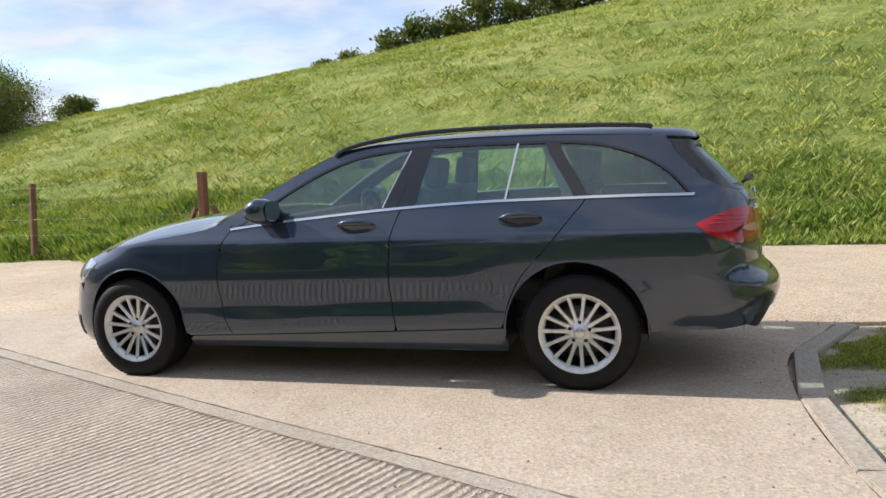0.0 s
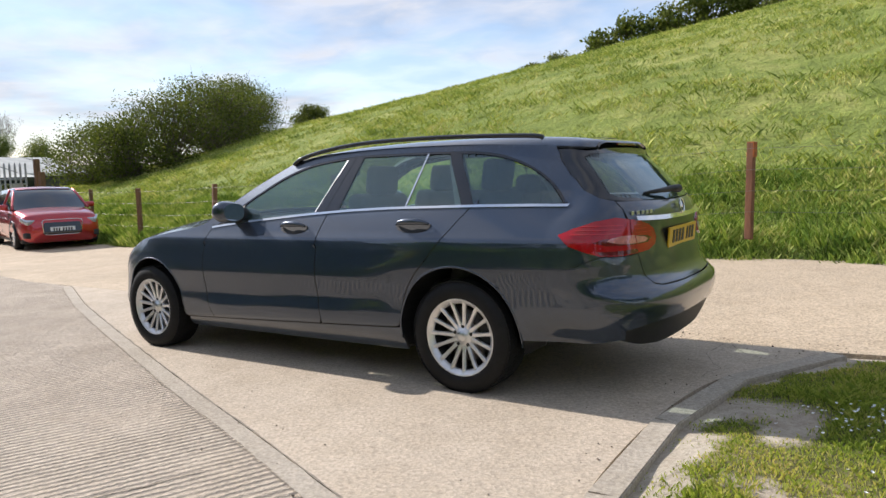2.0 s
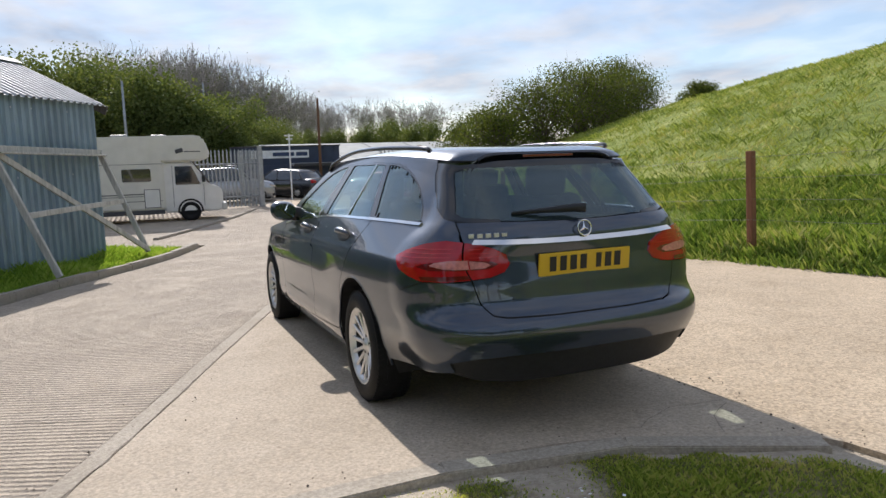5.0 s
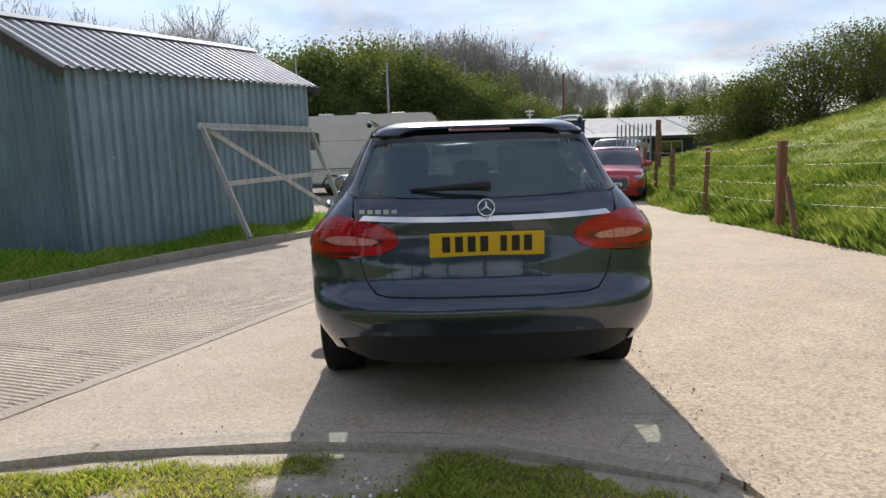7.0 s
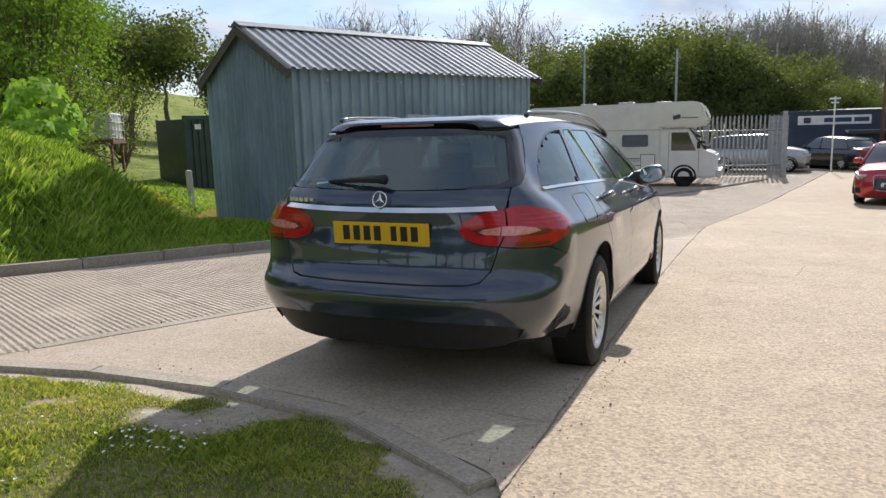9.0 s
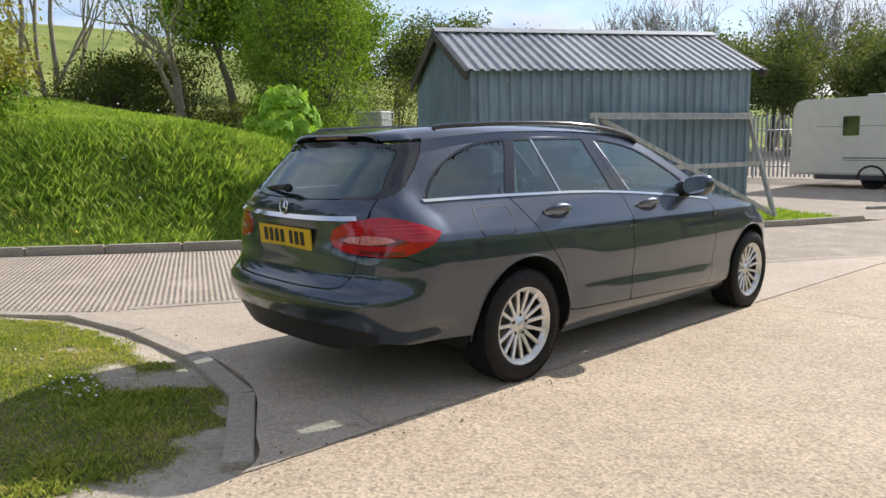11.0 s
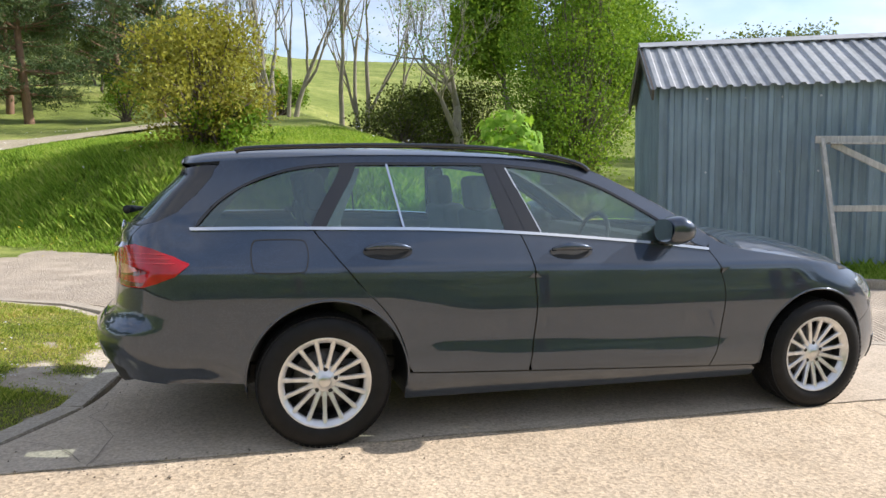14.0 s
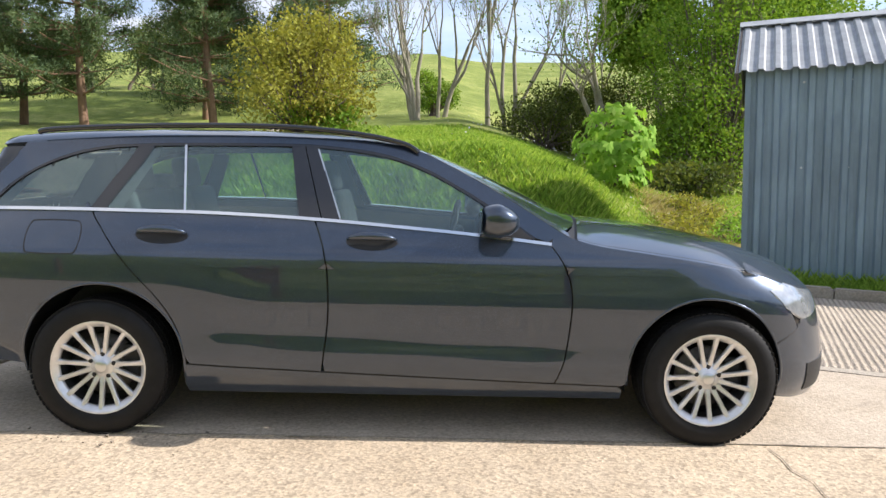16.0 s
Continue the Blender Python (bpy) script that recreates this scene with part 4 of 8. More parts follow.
for sd in (1, -1):
    # doors
    d1 = [(x, belt_z(x) - 0.004) for x in np.linspace(0.99, 2.06, 14)] + shifted(SEAM_FRONT, -G)[1:] + [(x, sill_z(x) + G) for x in np.linspace(2.1, 1.045, 14)] + shifted(SEAM_B, G)[::-1][1:]
    front_door = panel("front_door", d1, M_PAINT, car, side=sd)
    d2 = [(x, belt_z(x) - 0.004) for x in np.linspace(-0.005, 0.98, 14)] + shifted(SEAM_B, -G)[1:] + [(x, sill_z(x) + G) for x in np.linspace(1.015, 0.425, 10)] + shifted(SEAM_REAR, G)[::-1][1:]
    rear_door = panel("rear_door", d2, M_PAINT, car, side=sd)
    # sill
    panel("sill", [(x, sill_z(x) - G) for x in np.linspace(0.405, 2.42, 30)] + [(2.445, 0.25), (2.45, 0.2)] + [(x, 0.2) for x in np.linspace(2.3, 0.4, 20)] + [(0.392, 0.25)], M_PAINT, car, side=sd)
    # wing
    w1 = shifted(SEAM_FRONT, G) + [(2.117, 0.288), (2.44, 0.276)] + [at_x(*p) for p in arch(2.817, 0.37, 186, 26)] + [at_x(3.27, 0.56), at_x(3.22, 0.65), at_x(3.13, 0.715), at_x(3.2, 0.762)] + [at_x(x, z_edge(x)) for x in np.linspace(3.18, 2.1, 24)]
    panel("front_wing", w1, M_PAINT, car, side=sd)
    # quarter panel with the rear pillar
    roof_edge = [at_x(x, z_edge(x)) for x in np.linspace(2.12, -0.47, 40)]
    hatch_side = [at_x(-0.478, 1.332), at_x(-0.497, 1.309), at_x(-0.534, 1.244), at_x(-0.577, 1.191), at_x(-0.658, 1.11), at_x(-0.75, 1.064), at_y(0.612, 1.046), at_y(0.612, 1.0), at_y(0.614, 0.953)]
    tail_top = [at_y(0.66, 0.962), at_x(-0.84, 0.962), at_x(-0.76, 0.946), at_x(-0.67, 0.916), at_x(-0.602, 0.887)]
    tail_low = [at_x(-0.602, 0.882), at_x(-0.66, 0.833), at_x(-0.74, 0.8), at_x(-0.8, 0.778)]
    q1 = roof_edge + hatch_side + tail_top + tail_low + [at_x(-0.7, 0.74)] + [at_x(*p) for p in TAIL_SEAM[::-1]] + [at_x(*p) for p in arch(0.02, 0.382, 132, 5)] + shifted(SEAM_REAR, -G)[::-1] + [(-0.03, 1.034)] + [at_x(x, belt_z(x) - 0.004) for x in np.linspace(-0.1, -0.6, 8)] + [at_x(*p) for p in DLO_TOP] + [(2.06, 0.945)]
    panel("quarter_panel", q1, M_PAINT, car, side=sd)
    # windows and their trim
    dlo = [at_x(*p) for p in DLO_TOP] + [at_x(x, belt_z(x) + 0.004) for x in np.linspace(1.96, -0.58, 40)]
    ribbon("window_trim", [at_x(*p) for p in DLO_TOP[1:]], 0.026, M_GLOSSBLACK, car, sd, -0.0005, thick=0.014)
    ribbon("belt_moulding", [at_x(x, belt_z(x) + 0.002) for x in np.linspace(-0.605, 2.075, 60)], 0.014, M_CHROME, car, sd, 0.006, thick=0.012, label="bright chrome window strip")
    quarter_glass = [(-0.02, 1.05), (0.1, 1.34), (-0.03, 1.335), (-0.2, 1.298), (-0.37, 1.228), (-0.48, 1.15), (-0.565, 1.05)]
    panel("quarter_glass", [at_x(*p) for p in quarter_glass][::-1], M_SCREEN, car, side=sd, lift=-0.006, rim=0)
    panel("rear_glass_small", [(0.02, 1.05), (0.375, 1.05), (0.325, 1.352), (0.16, 1.346)], M_DARKGLASS, car, side=sd, lift=-0.006, rim=0)
    panel("rear_door_glass", [(0.385, 1.05), (0.915, 1.037), (0.845, 1.36), (0.338, 1.354)], M_DARKGLASS, car, side=sd, lift=-0.006, rim=0)
    panel("front_door_glass", [(1.095, 1.024), (1.4, 1.003), (1.7, 0.98), (1.88, 0.985), (1.8, 1.085), (1.66, 1.17), (1.47, 1.262), (1.27, 1.326), (1.02, 1.354), (0.962, 1.356)], M_GLASS, car, side=sd, lift=-0.006, rim=0)
    panel("window_pillar", [(-0.028, 1.045), (0.035, 1.045), (0.175, 1.35), (0.095, 1.345)], M_GLOSSBLACK, car, side=sd, lift=-0.001)
    panel("window_pillar", [(0.91, 1.032), (1.012, 1.026), (0.9, 1.364), (0.838, 1.364)], M_GLOSSBLACK, car, side=sd, lift=-0.001)
    panel("window_pillar", [(1.018, 1.026), (1.1, 1.022), (0.965, 1.362), (0.905, 1.364)], M_GLOSSBLACK, car, side=sd, lift=-0.001)
    panel("mirror_base", [(1.79, 0.972), (1.99, 0.958), (1.86, 1.06), (1.80, 1.085)], M_BLACK, car, side=sd, lift=0.0)
    ribbon("window_bar", [(0.384, 1.05), (0.33, 1.354)], 0.011, M_CHROME, car, sd, 0.002, label="bright vertical window bar")
    ribbon("window_bar", [(1.1, 1.03), (0.968, 1.35)], 0.007, M_SATIN, car, sd, 0.001, label="thin bright pillar edge")
    # fuel flap, on the right flank only
    if sd < 0:
        flap = smooth_line([(-0.335, 0.93), (-0.325, 0.978), (-0.29, 0.99), (-0.13, 0.992), (-0.09, 0.98), (-0.078, 0.93), (-0.09, 0.86), (-0.13, 0.846), (-0.29, 0.846), (-0.325, 0.86)], 4, True)
        ribbon("fuel_flap", [at_x(*p) for p in flap], 0.005, M_BLACK, car, sd, 0.0006, thick=0.004, closed=True, label="round-cornered fuel flap outline")
    # arch lips and liners
    for nm, cx, r in (("rear", 0.02, 0.382), ("front", 2.817, 0.37)):
        lip = arch(cx, r, 188, -8, 34)
        pts = [shell(*at_x(x, z)) for x, z in lip]
        tube("arch_lip", [(p.x, (p.y - 0.004) * sd, p.z) for p in pts], 0.0075, M_PAINT, car, sides=6)
        V, F = [], []
        for k, (x, z) in enumerate(arch(cx, r + 0.004, 196, -16, 26)):
            V += [(x, (shell(*at_x(x, z)).y - 0.016) * sd, z), (x, 0.5 * sd, z)]
            if k:
                F.append((2 * k - 2, 2 * k - 1, 2 * k + 1, 2 * k))
        V += [(cx, 0.5 * sd, 0.3)]
        F += [(2 * k - 1, 2 * k + 1, len(V) - 1) for k in range(1, 27)]
        mesh_ob("arch_liner", V, F, M_BLACK, car)
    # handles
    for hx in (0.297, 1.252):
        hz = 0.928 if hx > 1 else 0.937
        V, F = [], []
        # no real hollow: a raised black oval paints the shade inside the cup
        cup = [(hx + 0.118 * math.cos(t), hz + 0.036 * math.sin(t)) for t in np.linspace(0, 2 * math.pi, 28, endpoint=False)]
        hd = panel("door_handle", cup, M_BLACK, front_door if hx > 1 else rear_door, side=sd, lift=0.004, rim=0.008, cell=(0.02, 0.014), label="black oval for the shade in the handle hollow, body-colour grip")
        bar = [shell(hx + 0.112 * u, hz + 0.008 + 0.008 * (1 - u * u)) for u in np.linspace(-1, 1, 13)]
        nv = (shell(hx, hz + 0.01) - shell(hx, hz - 0.01)).cross(Vector((1, 0, 0))).normalized()
        if nv.y < 0:
            nv = -nv
        out = [p + nv * (0.012 + 0.026 * (1 - u**4)) for p, u in zip(bar, np.linspace(-1, 1, 13))]
        v, f = tube_data([(p.x, p.y * sd, p.z) for p in out], [0.007 + 0.013 * (1 - u * u) for u in np.linspace(-1, 1, 13)], 10)
        mesh_ob("grip", v, f, M_PAINT, hd, smooth=True)
    # door mirror
    bm = bmesh.new()
    bmesh.ops.create_uvsphere(bm, u_segments=28, v_segments=18, radius=1.0)
    for v in bm.verts:
        x, y, z = v.co
        v.co = (1.818 + 0.1 * max(x, -0.72) * (1 - 0.12 * abs(y)), (0.925 + 0.1 * math.copysign(abs(y) ** 0.75, y)), 1.043 + (0.076 - 0.018 * max(x, 0)) * math.copysign(abs(z) ** 0.8, z) + 0.012 * y - 0.01 * max(x, 0))
    for v in bm.verts:
        v.co.y *= sd
    if sd < 0:
        bmesh.ops.reverse_faces(bm, faces=bm.faces)
    mirror = part("door_mirror", bm, M_PAINT, car, "rounded door mirror housing", True)
    bm = bmesh.new()
    bmesh.ops.create_circle(bm, cap_ends=True, segments=28, radius=1.0)
    for v in bm.verts:
        a, b = v.co.x, v.co.y
        v.co = (1.7405, (0.925 + 0.084 * math.copysign(abs(a) ** 0.75, a)) * sd, 1.043 + 0.058 * math.copysign(abs(b) ** 0.8, b))
    part("mirror_glass", bm, M_MIRROR, mirror, "silvered mirror glass")
    tube("mirror_arm", [(1.83, 0.74 * sd, 0.98), (1.83, 0.82 * sd, 0.99), (1.815, 0.87 * sd, 1.01)], [0.034, 0.036, 0.04], M_BLACK, mirror)
    tube("mirror_foot", [(1.8, 0.7 * sd, 1.0), (1.8, 0.8 * sd, 1.02), (1.795, 0.87 * sd, 1.035)], [0.05, 0.05, 0.05], M_BLACK, mirror)
    # roof rail
    rail = [(-0.4, 1.398), (-0.36, 1.412), (-0.14, 1.428), (0.27, 1.447), (0.7, 1.454), (1.0, 1.443), (1.24, 1.415), (1.38, 1.384), (1.43, 1.36), (1.45, 1.343)]
    rl = smooth_line(rail, 5)
    tube("roof_rail", [(x, (edge_point(x).y + 0.012) * sd, z) for x, z in rl], [0.014] * len(rl), M_GLOSSBLACK, car, "slim roof rail")
    # tail lamp: outer part on the quarter panel, inner on the tailgate
    outer = [at_y(0.603, 0.951), at_y(0.66, 0.96)] + tail_top[1:] + tail_low + [at_x(-0.86, 0.774), at_y(0.7, 0.772), at_y(0.588, 0.778)]
    lamp = panel("tail_lamp", outer, M_REDLENS, car, side=sd, lift=0.008, rim=0.02, cell=(0.03, 0.03), label="red tail lamp with a clear band")
    inner = [at_y(0.596, 0.949), at_y(0.582, 0.779), at_y(0.5, 0.786), at_y(0.43, 0.808), at_y(0.4, 0.845), at_y(0.415, 0.888), at_y(0.47, 0.918), at_y(0.54, 0.94)]
    panel("inner_lens", inner, M_REDLENS, lamp, side=sd, lift=0.009, rim=0.02, cell=(0.03, 0.03))
    panel("dark_lens", [at_y(0.595, 0.868), at_x(-0.86, 0.868), at_x(-0.8, 0.858), at_x(-0.77, 0.845), at_x(-0.82, 0.828), at_y(0.65, 0.823), at_y(0.59, 0.824)], M_DEEPRED, lamp, side=sd, lift=0.0094, rim=0.003, cell=(0.03, 0.03))
    panel("dark_lens", [at_y(0.589, 0.868), at_y(0.583, 0.823), at_y(0.5, 0.826), at_y(0.455, 0.846), at_y(0.49, 0.862)], M_DEEPRED, lamp, side=sd, lift=0.0104, rim=0.003, cell=(0.03, 0.03))
    panel("clear_lens", [at_y(0.594, 0.87), at_x(-0.87, 0.87), at_x(-0.835, 0.862), at_x(-0.82, 0.85), at_x(-0.86, 0.834), at_y(0.65, 0.828), at_y(0.59, 0.828)], M_CLEARLENS, lamp, side=sd, lift=0.0105, rim=0.004, cell=(0.03, 0.03), label="clear lens band")
    panel("clear_lens", [at_y(0.588, 0.867), at_y(0.584, 0.828), at_y(0.52, 0.83), at_y(0.492, 0.843), at_y(0.515, 0.857)], M_CLEARLENS, lamp, side=sd, lift=0.0115, rim=0.004, cell=(0.03, 0.03), label="clear lens band")
    panel("dark_lens", [at_y(0.596, 0.8), at_x(-0.86, 0.798), at_x(-0.79, 0.8), at_x(-0.8, 0.783), at_y(0.7, 0.777), at_y(0.59, 0.783)], M_DEEPRED, lamp, side=sd, lift=0.0103, rim=0.003, cell=(0.03, 0.03))
    for gz in (0.885, 0.904, 0.923):
        ribbon("light_guide", [at_x(x, gz) for x in np.linspace(-0.66 - (gz - 0.885) * 1.2, -0.87, 9)], 0.0045, M_GUIDE, lamp, sd, 0.0105, thick=0.005)
        ribbon("light_guide", [at_y(y, gz - 0.004) for y in np.linspace(0.585, 0.45 + (gz - 0.885) * 2.2, 7)], 0.0045, M_GUIDE, lamp, sd, 0.0115, thick=0.005)
    # head lamp
    hl = [at_x(3.11, 0.74), at_x(3.2, 0.768), at_x(3.3, 0.735), at_y(0.5, 0.7, True), at_y(0.46, 0.66, True), at_x(3.36, 0.605), at_x(3.3, 0.6), at_x(3.2, 0.655)]
    hlamp = panel("head_lamp", hl, M_HEADLENS, car, side=sd, lift=0.003, rim=0.02, cell=(0.03, 0.03), label="clear swept-back head lamp")
    panel("lamp_surround", inset(hl, 0.02), M_GLOSSBLACK, hlamp, side=sd, lift=-0.003, rim=0, cell=(0.03, 0.03))

# rear bumper, tailgate, nose
bump_top = [at_x(*p) for p in TAIL_SEAM] + [at_x(-0.7, 0.736), at_x(-0.8, 0.772), at_x(-0.9, 0.768), at_y(0.585, 0.774), at_y(0.577, 0.74), at_y(0.553, 0.662), at_y(0.51, 0.61), at_y(0.45, 0.597), at_y(0.2, 0.592), (S_REAR - 1, 0.592)]
bump_low = [(S_REAR - 1, 0.425), at_y(0.45, 0.425), at_y(0.6, 0.418), at_y(0.7, 0.392), at_x(-0.88, 0.34), at_x(-0.7, 0.318), at_x(-0.5, 0.318)]
panel("rear_bumper", bump_top + bump_low + [at_x(*p) for p in arch(0.02, 0.382, 182, 134, 12)], M_PAINT, car, both=True, label="painted rear bumper")
panel("rear_valance", [(S_REAR - 1, 0.421), (S_REAR - 1, 0.272), at_y(0.4, 0.272), at_y(0.56, 0.29), at_y(0.66, 0.32), at_y(0.735, 0.362), at_y(0.7, 0.388), at_y(0.6, 0.414), at_y(0.45, 0.421)], M_BLACK, car, both=True, lift=-0.012, label="black plastic lower valance")
gate = [(S_REAR - 1, 1.028), at_y(0.41, 1.038), at_y(0.606, 1.042), at_y(0.606, 1.0), at_y(0.6, 0.952), at_y(0.54, 0.942), at_y(0.47, 0.92), at_y(0.412, 0.889), at_y(0.397, 0.845), at_y(0.428, 0.806), at_y(0.5, 0.783), at_y(0.58, 0.776), at_y(0.572, 0.74), at_y(0.548, 0.665), at_y(0.506, 0.616), at_y(0.45, 0.604), at_y(0.2, 0.598), (S_REAR - 1, 0.598)]
tailgate = panel("tailgate", gate, M_PAINT, car, both=True, label="painted tailgate")
SURROUND = [(-0.478, 1.332), (-0.497, 1.309), (-0.534, 1.244), (-0.577, 1.191), (-0.658, 1.11), (-0.75, 1.064)]
for sd in (1, -1):
    panel("gate_surround", [at_x(x - 0.004, z) for x, z in SURROUND] + [at_x(-0.84, 1.05), at_y(0.54, 1.044), at_y(0.41, 1.042), at_y(0.41, 1.052), at_y(0.57, 1.066), at_y(0.592, 1.09), at_y(0.556, 1.19), at_y(0.52, 1.285), at_y(0.47, 1.3), at_y(0.4, 1.305), at_y(0.4, 1.318), at_y(0.49, 1.316), at_x(-0.6, 1.322)], M_GLOSSBLACK, tailgate, side=sd, lift=-0.002, label="gloss black screen surround")
panel("rear_screen", [(S_REAR - 1, 1.034), at_y(0.41, 1.046), at_y(0.565, 1.062), at_y(0.588, 1.09), at_y(0.552, 1.19), at_y(0.516, 1.282), at_y(0.4, 1.303), (S_REAR - 1, 1.305)], M_SCREEN, tailgate, lift=-0.004, rim=0, both=True, label="tinted rear screen")
panel("screen_header", [(S_REAR - 1, 1.3), at_y(0.4, 1.3), at_y(0.4, 1.318), at_y(0.3, 1.33), (S_REAR - 1, 1.335)], M_GLOSSBLACK, tailgate, lift=-0.003, both=True)
ribbon("gate_strip", [at_y(y, 0.94 + 0.010 * (y / 0.56) ** 2) for y in np.linspace(0.562, 0.0, 24)], 0.024, M_CHROME, tailgate, 1, 0.014, thick=0.02, tilt=0.012, label="chrome strip over the plate")
ribbon("gate_strip", [at_y(y, 0.94 + 0.010 * (y / 0.56) ** 2) for y in np.linspace(0.562, 0.0, 24)], 0.024, M_CHROME, tailgate, -1, 0.014, thick=0.02, tilt=0.012, label="chrome strip over the plate")
# plate with its characters as bars, badge ring, model badge as bars
plate = box("number_plate", (0.012, 0.52, 0.111), pose(-0.985, 0, 0.826, 0, -6, 0), M_PLATE, tailgate, "yellow number plate", 0.004)
for k, py in enumerate((0.185, 0.127, 0.07, 0.013, -0.075, -0.13, -0.185)):
    box("plate_bar", (0.003, 0.036 if k != 4 else 0.03, 0.072), pose(-0.9925, py, 0.828, 0, -6, 0), M_CHARS, plate, bevel=0.001)
v, f = lathe_data([(0.034, 0.003), (0.036, 0.006), (0.040, 0.006), (0.041, 0.002), (0.040, -0.004), (0.034, -0.004), (0.034, 0.003)], 40)
ring = [Matrix.Rotation(radians(8), 3, "Y") @ Vector((-b, a, c)) + Vector((-0.984, 0, 0.99)) for a, b, c in v]
badge = mesh_ob("badge_ring", ring, f, M_CHROME, tailgate, "chrome badge ring", True)
for k in range(3):
    a = radians(90 + 120 * k)
    tip, s1, s2 = (0.036 * math.cos(a), 0.036 * math.sin(a)), (0.008 * math.cos(a + 1.05), 0.008 * math.sin(a + 1.05)), (0.008 * math.cos(a - 1.05), 0.008 * math.sin(a - 1.05))
    pts = [(tip[0], 0.001, tip[1]), (s1[0], 0.001, s1[1]), (0, 0.005, 0), (s2[0], 0.001, s2[1])]
    mesh_ob("badge_arm", [Matrix.Rotation(radians(8), 3, "Y") @ Vector((-y, x, z)) + Vector((-0.984, 0, 0.99)) for x, y, z in pts], [(0, 1, 2), (0, 2, 3)], M_CHROME, badge)
for k in range(5):
    yy = 0.565 - 0.0375 * k
    p = shell(*at_y(yy, 0.981))
    box("badge_bar", (0.006, 0.026, 0.02 if k < 4 else 0.017), pose(p.x - 0.003, p.y, p.z, 0, 0, math.degrees(math.atan2(0.09, 0.6)) * -1), M_SATIN, tailgate, bevel=0.002)
# wiper
tube("wiper", [(-0.965, -0.02, 1.085), (-0.945, 0.03, 1.087), (-0.925, 0.18, 1.082), (-0.885, 0.34, 1.074)], [0.024, 0.02, 0.013, 0.008], M_BLACK, tailgate, "black rear wiper")
# roof, screen, bonnet
def top_outline(x0, x1, v0=0.0, n=16):
    xs = np.linspace(x0, x1, n)
    return [(x, v0) for x in xs] + [(x, 1.0) for x in xs[::-1]]


panel("roof", top_outline(-0.645, 1.2), M_PAINT, car, top, both=True, cell=(0.06, 0.08), rim=0.02)
panel("sunroof_panel", top_outline(0.75, 1.12, 0.25), M_GLOSSBLACK, car, top, both=True, cell=(0.06, 0.08), rim=0, lift=0.0015)
panel("windscreen", [(x, 0.06) for x in np.linspace(1.22, 2.14, 12)] + [(2.22, 0.3), (2.28, 0.7), (2.3, 1.0)] + [(1.22, 1.0)], M_SCREEN, car, top, both=True, cell=(0.06, 0.08), rim=0)
panel("pillar_cover", [(x, 0.0) for x in np.linspace(1.18, 2.16, 14)] + [(x, 0.07) for x in np.linspace(2.16, 1.18, 14)], M_PAINT, car, top, side=1, cell=(0.06, 0.035), lift=0.002)
panel("pillar_cover", [(x, 0.0) for x in np.linspace(1.18, 2.16, 14)] + [(x, 0.07) for x in np.linspace(2.16, 1.18, 14)], M_PAINT, car, top, side=-1, cell=(0.06, 0.035), lift=0.002)
for sd in (1, -1):
    panel("wing_edge", [(x, 0.0) for x in np.linspace(2.2, 3.56, 24)] + [(x, 0.03) for x in np.linspace(3.56, 2.2, 24)], M_PAINT, car, top, side=sd, cell=(0.05, 0.03), rim=0.012)
panel("bonnet", [(2.2, 0.036), (2.24, 0.3), (2.3, 0.7), (2.32, 1.0), (3.6, 1.0), (3.6, 0.036)] + [(x, 0.036) for x in np.linspace(3.55, 2.25, 24)], M_PAINT, car, top, both=True, cell=(0.05, 0.06), rim=0.015)
panel("cowl", [(2.14, 0.02), (2.22, 0.3), (2.28, 0.7), (2.3, 1.0), (2.34, 1.0), (2.32, 0.7), (2.26, 0.3), (2.21, 0.02)], M_BLACK, car, top, both=True, cell=(0.06, 0.06), lift=-0.012, rim=0)
nose = [at_x(3.27, 0.555), at_x(3.31, 0.597), at_x(3.37, 0.602), at_y(0.455, 0.66, True), at_y(0.44, 0.675, True), (S_FRONT + 1, 0.675), (S_FRONT + 1, 0.2), at_y(0.6, 0.19, True), at_x(3.3, 0.2), at_x(3.2, 0.22)] + [at_x(*p) for p in arch(2.817, 0.37, -14, 24, 12)]
panel("front_bumper", nose, M_PAINT, car, both=True, label="painted front bumper")
panel("grille", [at_y(0.38, 0.665, True), at_y(0.33, 0.5, True), (S_FRONT + 1, 0.48), (S_FRONT + 1, 0.668)], M_GLOSSBLACK, car, both=True, lift=0.006)
for sd in (1, -1):
    panel("air_intake", [at_y(0.76, 0.38, True), at_y(0.4, 0.4, True), at_y(0.45, 0.25, True), at_y(0.72, 0.24, True)], M_BLACK, car, side=sd, lift=0.004)
# underside and trailing edge of the roof spoiler
V, F = [], []
for u in np.linspace(-1, 1, 25):
    a = top(-0.645, 1 - abs(u) * 0.97)
    sg = 1 if u >= 0 else -1
    V += [(a.x, a.y * sg, a.z), (a.x - 0.012, a.y * sg, a.z - 0.012), (a.x + 0.004, a.y * sg, a.z - 0.026), (-0.6, a.y * sg * 0.97, a.z - 0.06)]
for i in range(24):
    for k in range(3):
        F.append((4 * i + k, 4 * i + 4 + k, 4 * i + 5 + k, 4 * i + 1 + k))
mesh_ob("spoiler", V, F, M_GLOSSBLACK, car, "roof spoiler with a dark underside", False)
box("brake_lamp", (0.008, 0.3, 0.012), pose(-0.668, 0, 1.352), M_DEEPRED, car, bevel=0.002)

